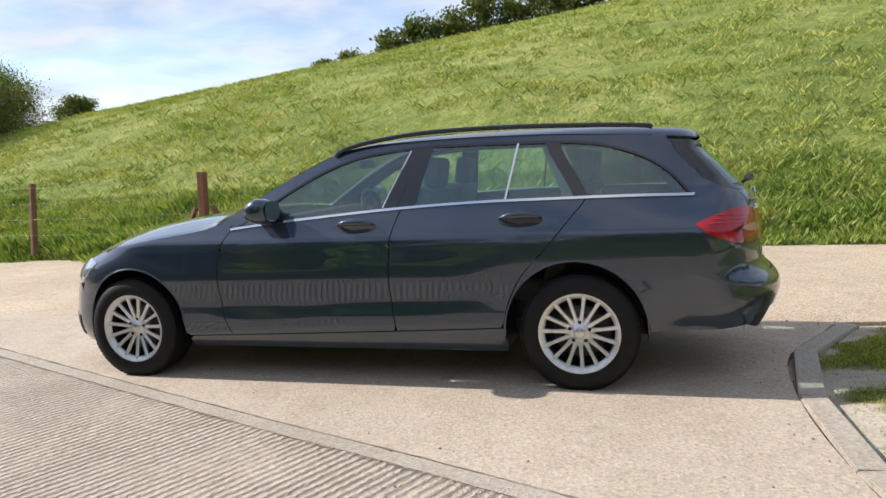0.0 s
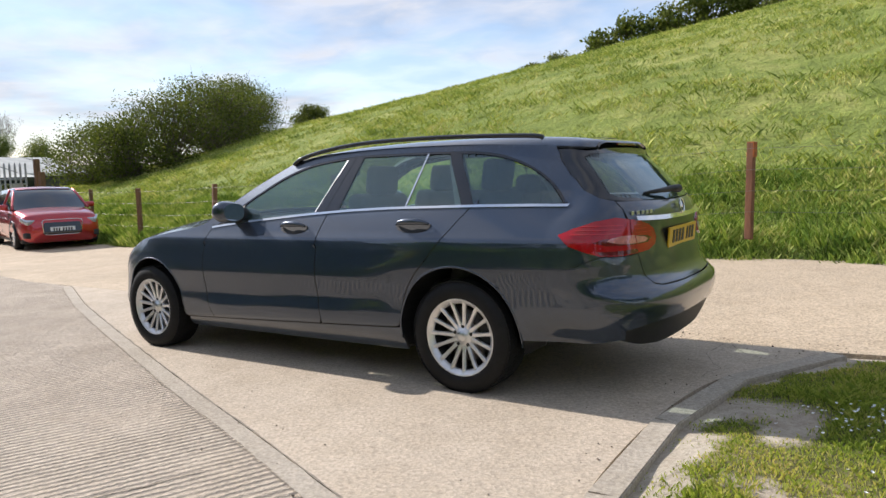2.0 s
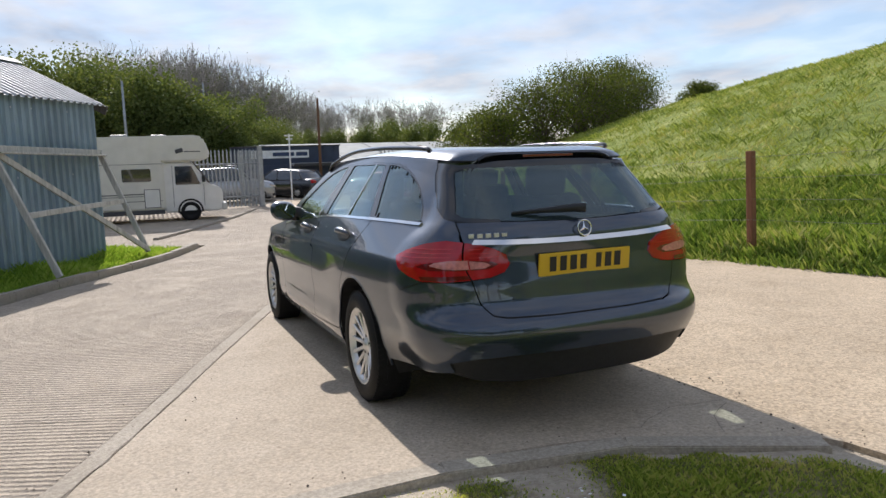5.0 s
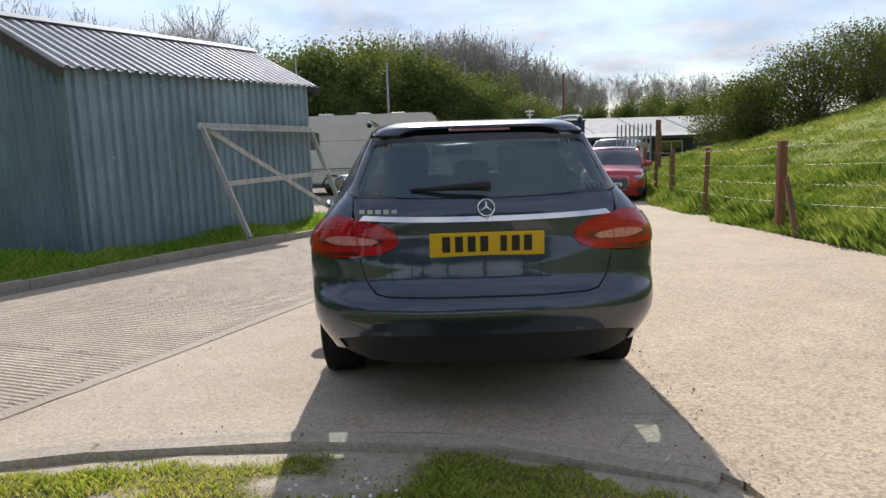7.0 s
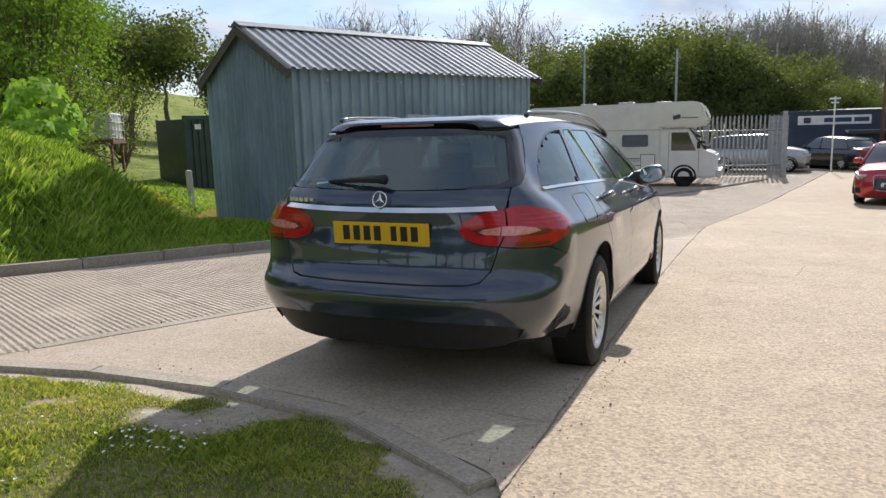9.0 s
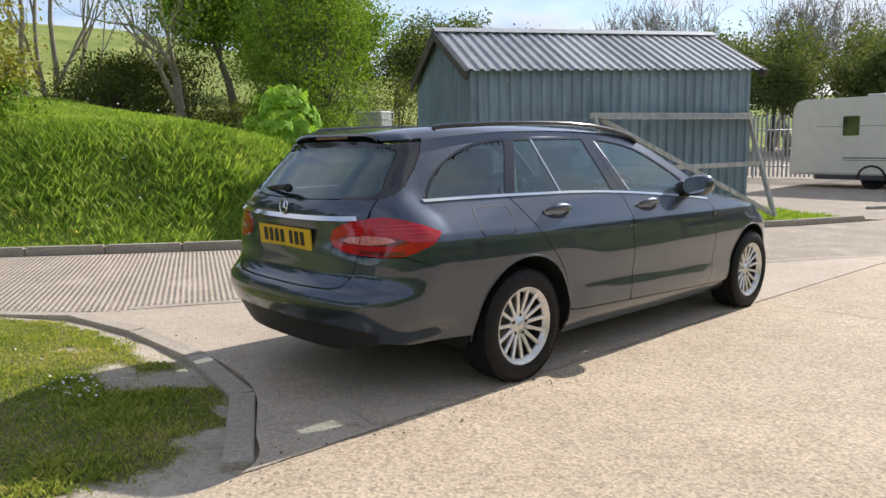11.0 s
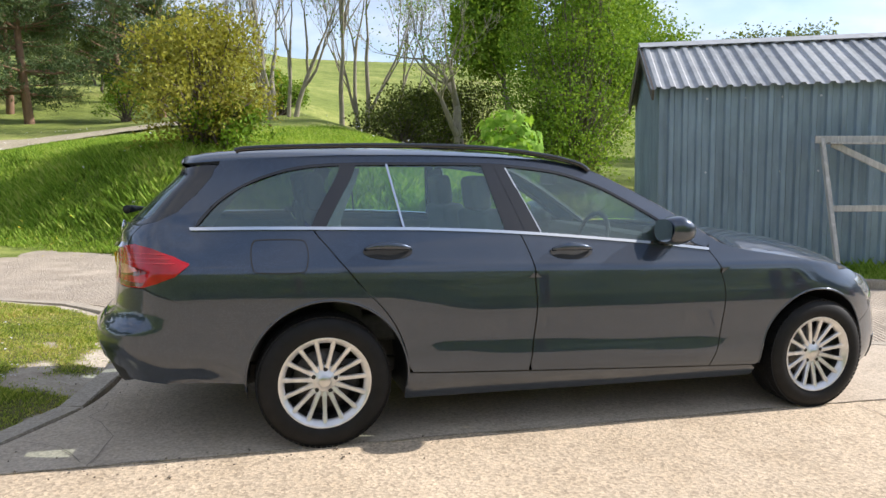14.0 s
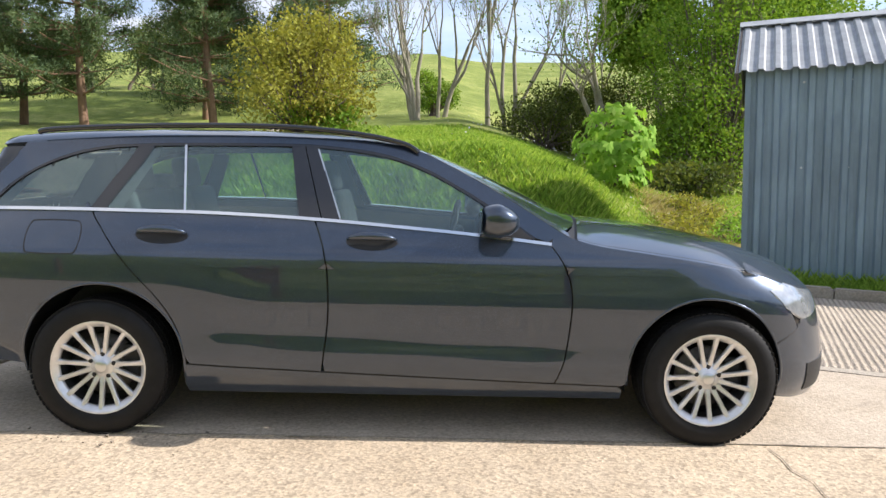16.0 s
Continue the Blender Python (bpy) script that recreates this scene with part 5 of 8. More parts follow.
# inside and underneath
for sd in (1, -1):
    panel("door_lining", [(-0.5, 1.02), (-0.5, 0.78), (0.3, 0.78), (0.47, 0.6), (0.49, 0.35), (2.05, 0.3), (2.05, 0.94), (1.0, 1.015)], M_INSIDE, car, side=sd, lift=-0.06, rim=0)
    panel("pillar_lining", [(0.93, 1.03), (1.06, 1.02), (0.95, 1.36), (0.86, 1.36)], M_INSIDE, car, side=sd, lift=-0.035, rim=0)
    panel("pillar_lining", [at_x(-0.03, 1.04), at_x(0.1, 1.35), at_x(0.2, 1.35), at_x(0.06, 1.04)], M_INSIDE, car, side=sd, lift=-0.035, rim=0)
    panel("rear_trim", [at_x(-0.52, 1.04), at_x(-0.3, 1.32), at_x(-0.55, 1.32), at_y(0.47, 1.3), at_y(0.56, 1.1), at_y(0.58, 0.62), at_x(-0.5, 0.5)], M_INSIDE, car, side=sd, lift=-0.03, rim=0)
panel("headlining", top_outline(-0.55, 1.2, 0.05), M_LINING, car, top, both=True, lift=-0.035, rim=0)
box("floor_pan", (2.0, 1.5, 0.06), pose(1.42, 0, 0.23), M_BLACK, car)
box("undertray", (0.7, 0.9, 0.1), pose(-0.62, 0, 0.38), M_BLACK, car)
box("underbody", (0.9, 0.98, 0.25), pose(2.9, 0, 0.35), M_BLACK, car)
box("floor_tunnel", (0.85, 1.06, 0.08), pose(0.08, 0, 0.3), M_BLACK, car)
box("load_floor", (1.0, 1.05, 0.3), pose(-0.4, 0, 0.5), M_INSIDE, car)
box("dashboard", (0.36, 1.42, 0.3), pose(1.98, 0, 0.83, 0, 6, 0), M_INSIDE, car, bevel=0.06)
box("bulkhead", (0.05, 1.5, 0.7), pose(2.2, 0, 0.6), M_BLACK, car)


def bolster(name, size, m, parent, r):
    bm = bmesh.new()
    bm_box(bm, size, m, r, 5)
    return part(name, bm, M_INSIDE, parent, smooth=True)


for sx, sy, w in ((1.05, 0.37, 0.5), (1.05, -0.37, 0.5), (0.15, 0.38, 0.52), (0.15, -0.38, 0.52), (0.15, 0.0, 0.26)):
    seat = bolster("seat_back", (0.14, w, 0.62), pose(sx - 0.06, sy, 0.82, 0, -14, 0), car, 0.05)
    bolster("seat_cushion", (0.5, w, 0.14), pose(sx + 0.25, sy, 0.52), seat, 0.05)
    bolster("head_restraint", (0.1, 0.26 if w > 0.3 else 0.2, 0.19 if w > 0.3 else 0.13), pose(sx - 0.16, sy, 1.21 if w > 0.3 else 1.14, 0, -10, 0), seat, 0.045)
v, f = tube_data([(1.62 + 0.04 * math.sin(a), -0.37 + 0.185 * math.cos(a), 0.93 + 0.17 * math.sin(a)) for a in np.linspace(0, 2 * math.pi, 29)], 0.014, 8, False)
wheel_ring = mesh_ob("steering_wheel", v, f, M_BLACK, car, smooth=True)
box("steering_hub", (0.06, 0.14, 0.12), pose(1.66, -0.37, 0.92), M_BLACK, wheel_ring, bevel=0.03)
box("interior_mirror", (0.03, 0.22, 0.06), pose(1.5, 0, 1.29), M_BLACK, car, bevel=0.02)
box("parcel_cover", (0.5, 1.05, 0.02), pose(-0.45, 0, 0.99), M_INSIDE, car)


# wheels
def wheel_parts(parent, m, turn):
    """Tyre with tread blocks, rim with fifteen slim spokes, hub and brake disc; the outside faces +y."""
    hub = empty("wheel")
    hub.parent = parent
    hub.matrix_basis = m
    prof = [(0.214, 0.098), (0.222, 0.106), (0.24, 0.112), (0.262, 0.114), (0.285, 0.109), (0.302, 0.1), (0.311, 0.092), (0.316, 0.08), (0.319, 0.05), (0.32, 0.0), (0.319, -0.05), (0.316, -0.08), (0.305, -0.1), (0.27, -0.112), (0.22, -0.1)]
    seg = 96
    V, F = lathe_data(prof, seg)
    n = len(prof)
    tyre = mesh_ob("tyre", V, F, M_RUBBER, hub, "black road tyre", True)
    bm = bmesh.new()
    for k in range(72):
        a = 2 * math.pi * k / 72
        for off, skew in ((0.075, 0.25), (0.025, 0.35), (-0.03, -0.35), (-0.078, -0.25)):
            rr = 0.3185 if abs(off) < 0.05 else 0.3155
            mm = Matrix.Rotation(-a, 4, "Y") @ Matrix.Translation((rr, off, 0)) @ Matrix.Rotation(skew, 4, "X")
            bmesh.ops.create_cube(bm, size=1.0, matrix=mm @ Matrix.Diagonal((0.006, 0.042, 0.0235, 1)))
    part("tread", bm, M_RUBBER, tyre)
    v, f = lathe_data([(0.206, 0.088), (0.2, 0.06), (0.195, 0.0), (0.2, -0.09), (0.215, -0.095), (0.215, -0.1)], 72)
    mesh_ob("rim_barrel", v, f, M_BARREL, hub, smooth=True)
    rim_v, rim_f = lathe_data([(0.222, 0.088), (0.224, 0.1), (0.219, 0.104), (0.211, 0.102), (0.204, 0.093), (0.192, 0.086), (0.187, 0.07)], 72)
    rim = mesh_ob("rim", rim_v, rim_f, M_ALLOY, hub, "silver alloy rim", True)
    for k in range(15):
        a = 2 * math.pi * k / 15 + turn
        bm = bmesh.new()
        sec = [(0.05, 0.0135, 0.062, 0.03), (0.085, 0.012, 0.07, 0.028), (0.15, 0.011, 0.082, 0.024), (0.195, 0.013, 0.09, 0.022), (0.209, 0.018, 0.094, 0.02)]
        rings = []
        for r, hw, yo, dp in sec:
            rings.append([bm.verts.new(p) for p in ((r, yo - dp, -hw * 0.8), (r, yo - 0.006, -hw), (r, yo, -hw * 0.62), (r, yo, hw * 0.62), (r, yo - 0.006, hw), (r, yo - dp, hw * 0.8))])
        for i in range(len(rings) - 1):
            for j in range(6):
                bm.faces.new((rings[i][j], rings[i][(j + 1) % 6], rings[i + 1][(j + 1) % 6], rings[i + 1][j]))
        bmesh.ops.rotate(bm, verts=bm.verts, cent=(0, 0, 0), matrix=Matrix.Rotation(-a, 3, "Y"))
        bmesh.ops.recalc_face_normals(bm, faces=bm.faces)
        part("spoke", bm, M_ALLOY, rim)
    v, f = lathe_data([(0.002, 0.074), (0.03, 0.074), (0.034, 0.07), (0.04, 0.064), (0.075, 0.06), (0.08, 0.05), (0.08, 0.02)], 40)
    centre = mesh_ob("hub", v, f, M_ALLOY, rim, smooth=True)
    v, f = lathe_data([(0.0, 0.0775), (0.026, 0.0775), (0.03, 0.074), (0.03, 0.07)], 28)
    mesh_ob("centre_cap", v, f, M_SATIN, rim, smooth=True)
    for k in range(5):
        a = 2 * math.pi * k / 5 + 0.3 + turn
        v, f = lathe_data([(0.0, 0.056), (0.011, 0.056), (0.011, 0.064), (0.008, 0.066), (0.0, 0.066)], 10)
        mesh_ob("bolt", [(x + 0.056 * math.cos(a), y, z + 0.056 * math.sin(a)) for x, y, z in v], f, M_BLACK, rim)
    v, f = lathe_data([(0.05, 0.02), (0.145, 0.02), (0.148, 0.012), (0.148, -0.01), (0.05, -0.01)], 48)
    mesh_ob("brake_disc", v, f, M_DISC, hub, smooth=True)
    bmc = bmesh.new()
    bm_box(bmc, (0.09, 0.07, 0.16), Matrix.Translation((-0.13, 0.005, 0.02)), 0.02)
    part("brake_caliper", bmc, M_BLACK, hub)
    v, f = lathe_data([(0.0, -0.06), (0.198, -0.06), (0.198, -0.075), (0.0, -0.075)], 36)
    mesh_ob("backing_plate", v, f, M_BLACK, hub)
    return hub


for wx, wy, tn in ((0, 0.77, 0.05), (2.84, 0.775, 0.14), (0, -0.77, 0.1), (2.84, -0.775, 0.02)):
    wheel_parts(car, pose(wx, wy, 0.318, 0, 0, 0 if wy > 0 else 180), tn)

# ---- shed ----
def wood(name, col, vary=0.3):
    def build(nt, b):
        v = coords(nt, (1, 1, 0.12))
        f = noise_tex(nt, v, 22, 6, 0.6, 0.8)
        s = noise_tex(nt, coords(nt), 2.5)
        c = ramp(nt, f, [(0.3, tuple(k * (1 - vary) for k in col)), (0.7, tuple(min(1, k * (1 + vary)) for k in col))])
        c = mixc(nt, ramp(nt, s, [(0.5, (0, 0, 0)), (0.75, (0.5, 0.5, 0.5))]), c, tuple(k * 0.5 for k in col))
        nt.links.new(c, b.inputs["Base Color"])
        b.inputs["Roughness"].default_value = 0.85
        bump(nt, b, f, 0.5, 0.01)
    return material(name, build)


def sheet_steel(name, col, rough=0.42, metal=0.35, streak=0.0):
    """Painted or galvanised profiled steel with runs and dull patches; each sheet a shade of its own."""
    def build(nt, b):
        v = coords(nt, (1, 1, 0.22))
        runs = noise_tex(nt, v, 6, 6, 0.65, 0.3)
        spots = noise_tex(nt, coords(nt), 1.4, 5)
        oi = nt.nodes.new("ShaderNodeObjectInfo")
        c = ramp(nt, runs, [(0.3, tuple(k * 0.8 for k in col)), (0.7, tuple(k * 1.15 for k in col))])
        c = mixc(nt, 0.5, c, ramp(nt, spots, [(0.35, (0.8, 0.8, 0.82)), (0.7, (1.12, 1.12, 1.1))]), "MULTIPLY")
        c = mixc(nt, 1.0, c, ramp(nt, oi.outputs["Random"], [(0.0, (0.8, 0.82, 0.84)), (1.0, (1.15, 1.15, 1.15))]), "MULTIPLY")
        if streak:
            dirt = noise_tex(nt, coords(nt, (1, 1, 0.05)), 9, 5, 0.7, 0.2)
            c = mixc(nt, ramp(nt, dirt, [(0.5, (0, 0, 0)), (0.68, (streak, streak, streak))]), c, tuple(k * 0.5 for k in col))
        nt.links.new(c, b.inputs["Base Color"])
        g = nt.nodes.new("ShaderNodeMapRange")
        g.inputs["To Min"].default_value, g.inputs["To Max"].default_value = rough * 0.8, rough * 1.3
        nt.links.new(spots, g.inputs["Value"])
        nt.links.new(g.outputs[0], b.inputs["Roughness"])
        b.inputs["Metallic"].default_value = metal
    return material(name, build)


M_WALLSTEEL = sheet_steel("blue_grey_profiled_steel", (0.245, 0.325, 0.385), 0.5, 0.15, 0.5)
M_ROOFSTEEL = sheet_steel("galvanised_roof_steel", (0.4, 0.41, 0.42), 0.65, 0.15)
M_OLDWOOD = wood("grey_weathered_timber", (0.46, 0.45, 0.42))
M_BROWNWOOD = wood("brown_timber", (0.16, 0.085, 0.045))
M_RUSTPOST = wood("rust_brown_post", (0.19, 0.085, 0.045))
M_WIRE = plain("fence_wire", (0.2, 0.2, 0.19), 0.5, 0.6)
M_BARGE = wood("dark_stained_board", (0.1, 0.085, 0.075))
M_SCREW = plain("screw_heads", (0.6, 0.62, 0.64), 0.35, 0.8)
SHED = Matrix(((0.908, 0.419, 0, 5.31), (-0.419, 0.908, 0, 4.86), (0, 0, 1, 0), (0, 0, 0, 1)))
shed = empty("shed", SHED, "blue-grey corrugated steel shed with a pitched roof, beside the road", "shed")
SL, SW, EAVE, RIDGE, BASE = 5.95, 3.24, 2.33, 3.16, -0.45
X0, X1, Y0, Y1 = 0.16, 5.62, 0.13, 3.11   # wall lines inside the eaves


def profile(u, pitch, depth):
    """Trapezoidal corrugation: height at u along the sheet."""
    t = (u / pitch) % 1.0
    return depth * float(np.interp(t, [0, 0.3, 0.42, 0.72, 0.84, 1.0], [0, 0, 1, 1, 0, 0]))


def wall_sheet(name, u0, u1, place, top_z, mat, parent, pitch=0.19, depth=0.042, base=BASE):
    """A profiled sheet from u0 to u1 along a wall; place(u, out) gives x, y; top_z(u) its top."""
    us = sorted(set([u0, u1] + [pitch * (i + f) for i in range(int(u0 / pitch) - 1, int(u1 / pitch) + 2) for f in (0, 0.3, 0.42, 0.72, 0.84) if u0 < pitch * (i + f) < u1]))
    V, F = [], []
    for i, u in enumerate(us):
        o = profile(u, pitch, depth)
        x, y = place(u, o)
        V += [(x, y, base), (x, y, top_z(u))]
        x, y = place(u, o - 0.004)
        V += [(x, y, top_z(u)), (x, y, base)]
        if i:
            a, b = 4 * i - 4, 4 * i
            F += [(a, b, b + 1, a + 1), (a + 2, b + 2, b + 3, a + 3), (a + 1, b + 1, b + 2, a + 2)]
    return mesh_ob(name, V, F, mat, parent)


eave_under = lambda u: EAVE + 0.03  # noqa: E731
for i in range(6):
    a, b = X0 + i * 0.91, min(X0 + (i + 1) * 0.91, X1)
    wall_sheet("wall_sheet", a, b, lambda u, o, k=0.004 * (i % 2): (u, Y0 - o - k), eave_under, M_WALLSTEEL, shed)
    wall_sheet("wall_sheet", a, b, lambda u, o: (u, Y1 + o), eave_under, M_WALLSTEEL, shed)
slope = (RIDGE - EAVE) / (SW / 2)
gable = lambda u: EAVE + 0.0 + slope * min(u, SW - u) - 0.03  # noqa: E731
for a, b in ((Y0, 0.9), (0.9, SW / 2), (SW / 2, 2.4), (2.4, Y1)):
    wall_sheet("gable_sheet", a, b, lambda u, o: (X0 - o, u), gable, M_WALLSTEEL, shed, 0.13, 0.028)
    wall_sheet("gable_sheet", a, b, lambda u, o: (X1 + o, u), gable, M_WALLSTEEL, shed, 0.13, 0.028)
for cx, cy in ((X0, Y0), (X1, Y0), (X0, Y1), (X1, Y1)):
    box("corner_flashing", (0.07, 0.07, 2.75), pose(cx, cy, 0.97), M_WALLSTEEL, shed, bevel=0.004)
for sgn in (0, 1):
    for i in range(6):
        a, b = i * SL / 6, (i + 1) * SL / 6
        V, F = [], []
        pitch, depth = 0.19, 0.03
        us = sorted(set([a, b] + [pitch * (k + f) for k in range(int(a / pitch) - 1, int(b / pitch) + 2) for f in (0, 0.3, 0.42, 0.72, 0.84) if a < pitch * (k + f) < b]))
        for k, u in enumerate(us):
            o = profile(u, pitch, depth)
            for (y, z) in ((0.0, EAVE), (SW / 2, RIDGE)):
                yy = y if sgn == 0 else SW - y
                V += [(u, yy, z + o), (u, yy, z + o - 0.006)]
            if k:
                p, q = 4 * k - 4, 4 * k
                F += [(p, q, q + 2, p + 2), (p + 1, p + 3, q + 3, q + 1), (p, p + 1, q + 1, q), (p + 2, q + 2, q + 3, p + 3)]
        F += [(0, 2, 3, 1), (len(V) - 4, len(V) - 3, len(V) - 1, len(V) - 2)]
        mesh_ob("roof_sheet", V, F, M_ROOFSTEEL, shed)
bm = bmesh.new()
for sgn in (1, -1):
    bm_box(bm, (SL, 0.2, 0.008), pose(SL / 2, SW / 2 - sgn * 0.095, RIDGE + 0.012, sgn * math.degrees(math.atan(slope)), 0, 0), 0.002, 1)
part("ridge_cap", bm, M_ROOFSTEEL, shed)
for gx_ in (0.03, SL - 0.03):
    for sgn in (1, -1):
        yy = SW / 4 if sgn > 0 else SW * 3 / 4
        box("barge_board", (0.03, SW / 2 / math.cos(math.atan(slope)), 0.16), pose(gx_, yy, (EAVE + RIDGE) / 2 - 0.08, sgn * math.degrees(math.atan(slope)), 0, 0), M_BARGE, shed, bevel=0.004)
for k in range(11):
    for zz in (1.15, 2.18):
        mesh_ob("screw", [(a + X0 + 0.12 + k * 0.5, Y0 - 0.028 + 0, c + zz) for a, b, c in ((0.018, 0, 0), (0, 0, 0.018), (-0.018, 0, 0), (0, 0, -0.018))] + [(X0 + 0.12 + k * 0.5, Y0 - 0.036, zz)], [(0, 4, 1), (1, 4, 2), (2, 4, 3), (3, 4, 0)], M_SCREW, shed)


# ---- timber frame that leans by the shed ----
def beam(name, a, b, w, d, mat, parent, label=""):
    a, b = Vector(a), Vector(b)
    bm = bmesh.new()
    v = b - a
    bm_box(bm, (w, d, v.length), Matrix.Translation((a + b) / 2) @ v.to_track_quat("Z", "Y").to_matrix().to_4x4(), 0.006, 1)
    return part(name, bm, mat, parent, label)


frame_stand = empty("timber_trestle", pose(7.22, 3.71, 0), "pale weathered timber trestle leaning by the shed", "trestle")
O = Vector((7.22, 3.71, 0))
TL, TR, BL, BR = Vector((7.2, 3.72, 1.57)), Vector((10.36, 2.55, 1.5)), Vector((6.88, 3.02, -0.16)), Vector((10.1, 1.88, -0.3))
beam("top_rail", TL - O + Vector((-0.08, 0.03, 0)), TR - O + Vector((0.08, -0.03, 0)), 0.045, 0.1, M_OLDWOOD, frame_stand)
beam("shelf_board", TL - O + Vector((0.05, -0.06, -0.05)), TR - O + Vector((0, -0.06, -0.05)), 0.15, 0.03, M_OLDWOOD, frame_stand)
beam("leg", TL - O, BL - O, 0.05, 0.09, M_OLDWOOD, frame_stand)
beam("leg", TR - O, BR - O, 0.05, 0.09, M_OLDWOOD, frame_stand)
beam("brace", TL - O + Vector((0.12, -0.05, -0.06)), BR - O + Vector((-0.1, 0.0, 0.06)), 0.045, 0.085, M_OLDWOOD, frame_stand)
mid_l, mid_r = TL.lerp(BL, 0.52), TR.lerp(BR, 0.48)
beam("rail", mid_l - O, mid_r - O, 0.045, 0.08, M_OLDWOOD, frame_stand)


# ---- fence along the hill ----
def fence_post(x, y, top_z, w, mat, lean=(0, 0), h=1.35, group="posts along the hill fence", label="weathered wooden fence post", cap=None):
    bm = bmesh.new()
    bm_box(bm, (w, w, h), Matrix.Translation((0, 0, h / 2)), 0.012, 2)
    for v in bm.verts:
        v.co.x += 0.006 * math.sin(v.co.z * 7 + x)
        v.co.y += 0.006 * math.cos(v.co.z * 5 + x)
    ob = part("fence_post", bm, mat, None)
    ob.matrix_world = pose(x, y, top_z - h, lean[0], lean[1], 20 * math.sin(x * 3))
    tagged(ob, label, "fence post", group)
    if cap:
        box("post_top", (w + 0.01, w + 0.01, 0.2), Matrix.Translation((0, 0, h - 0.095)), cap, ob, "rusty orange post top", bevel=0.01)
    return ob


M_ORANGE = plain("rusty_orange", (0.34, 0.11, 0.03), 0.8, 0, 0.35, 25)
POSTS = [(-13.0, -6.1, 2.0), (-9.8, -5.95, 1.85), (-6.6, -5.9, 1.72), (-3.4, -5.8, 1.6), (-0.21, -5.72, 1.5), (3.1, -5.35, 1.3), (6.25, -4.95, 1.1), (9.9, -5.25, 0.92), (13.2, -5.75, 0.78), (16.2, -6.3, 0.7), (19.2, -6.9, 0.68), (22.2, -7.6, 0.66)]
for i, (px, py, pz) in enumerate(POSTS):
    fence_post(px, py, pz, 0.115 if i == 6 else 0.09, M_RUSTPOST if i in (4, 5, 6) else M_BROWNWOOD, (2 * math.sin(i * 2.1), 2 * math.cos(i * 1.3)), 1.25,
               label="plain rust-brown wooden fence post" if i == 5 else ("braced brown strainer post" if i == 6 else ("brown fence post with an orange top" if i == 4 else "weathered wooden fence post")), cap=M_ORANGE if i == 4 else None)
for dx, dy in ((-0.42, 0.05), (0.5, -0.25)):
    st = part("fence_strut", (lambda bm: (bm_box(bm, (0.07, 0.07, 1.0), pose(0, 0, 0), 0.01, 1), bm)[1])(bmesh.new()), M_BROWNWOOD, None)
    st.matrix_world = look((6.25 + dx, -4.95 + dy, 0.15), (6.25, -4.95, 0.85))
    tagged(st, "brown timber strut against the strainer post", "strut", "struts of the strainer post")
wires = empty("wire_fence", None, "thin galvanised wires between the fence posts", "fence wire")
for k in range(4):
    pts = []
    for (ax, ay, az), (bx, by, bz) in zip(POSTS, POSTS[1:]):
        for t in np.linspace(0, 1, 8, endpoint=False):
            pts.append((ax + (bx - ax) * t, ay + 0.05 + (by - ay) * t, az + (bz - az) * t - 0.08 - 0.27 * k - 0.02 * math.sin(math.pi * t)))
    tube("wire", pts, 0.0022, M_WIRE, wires, sides=4)


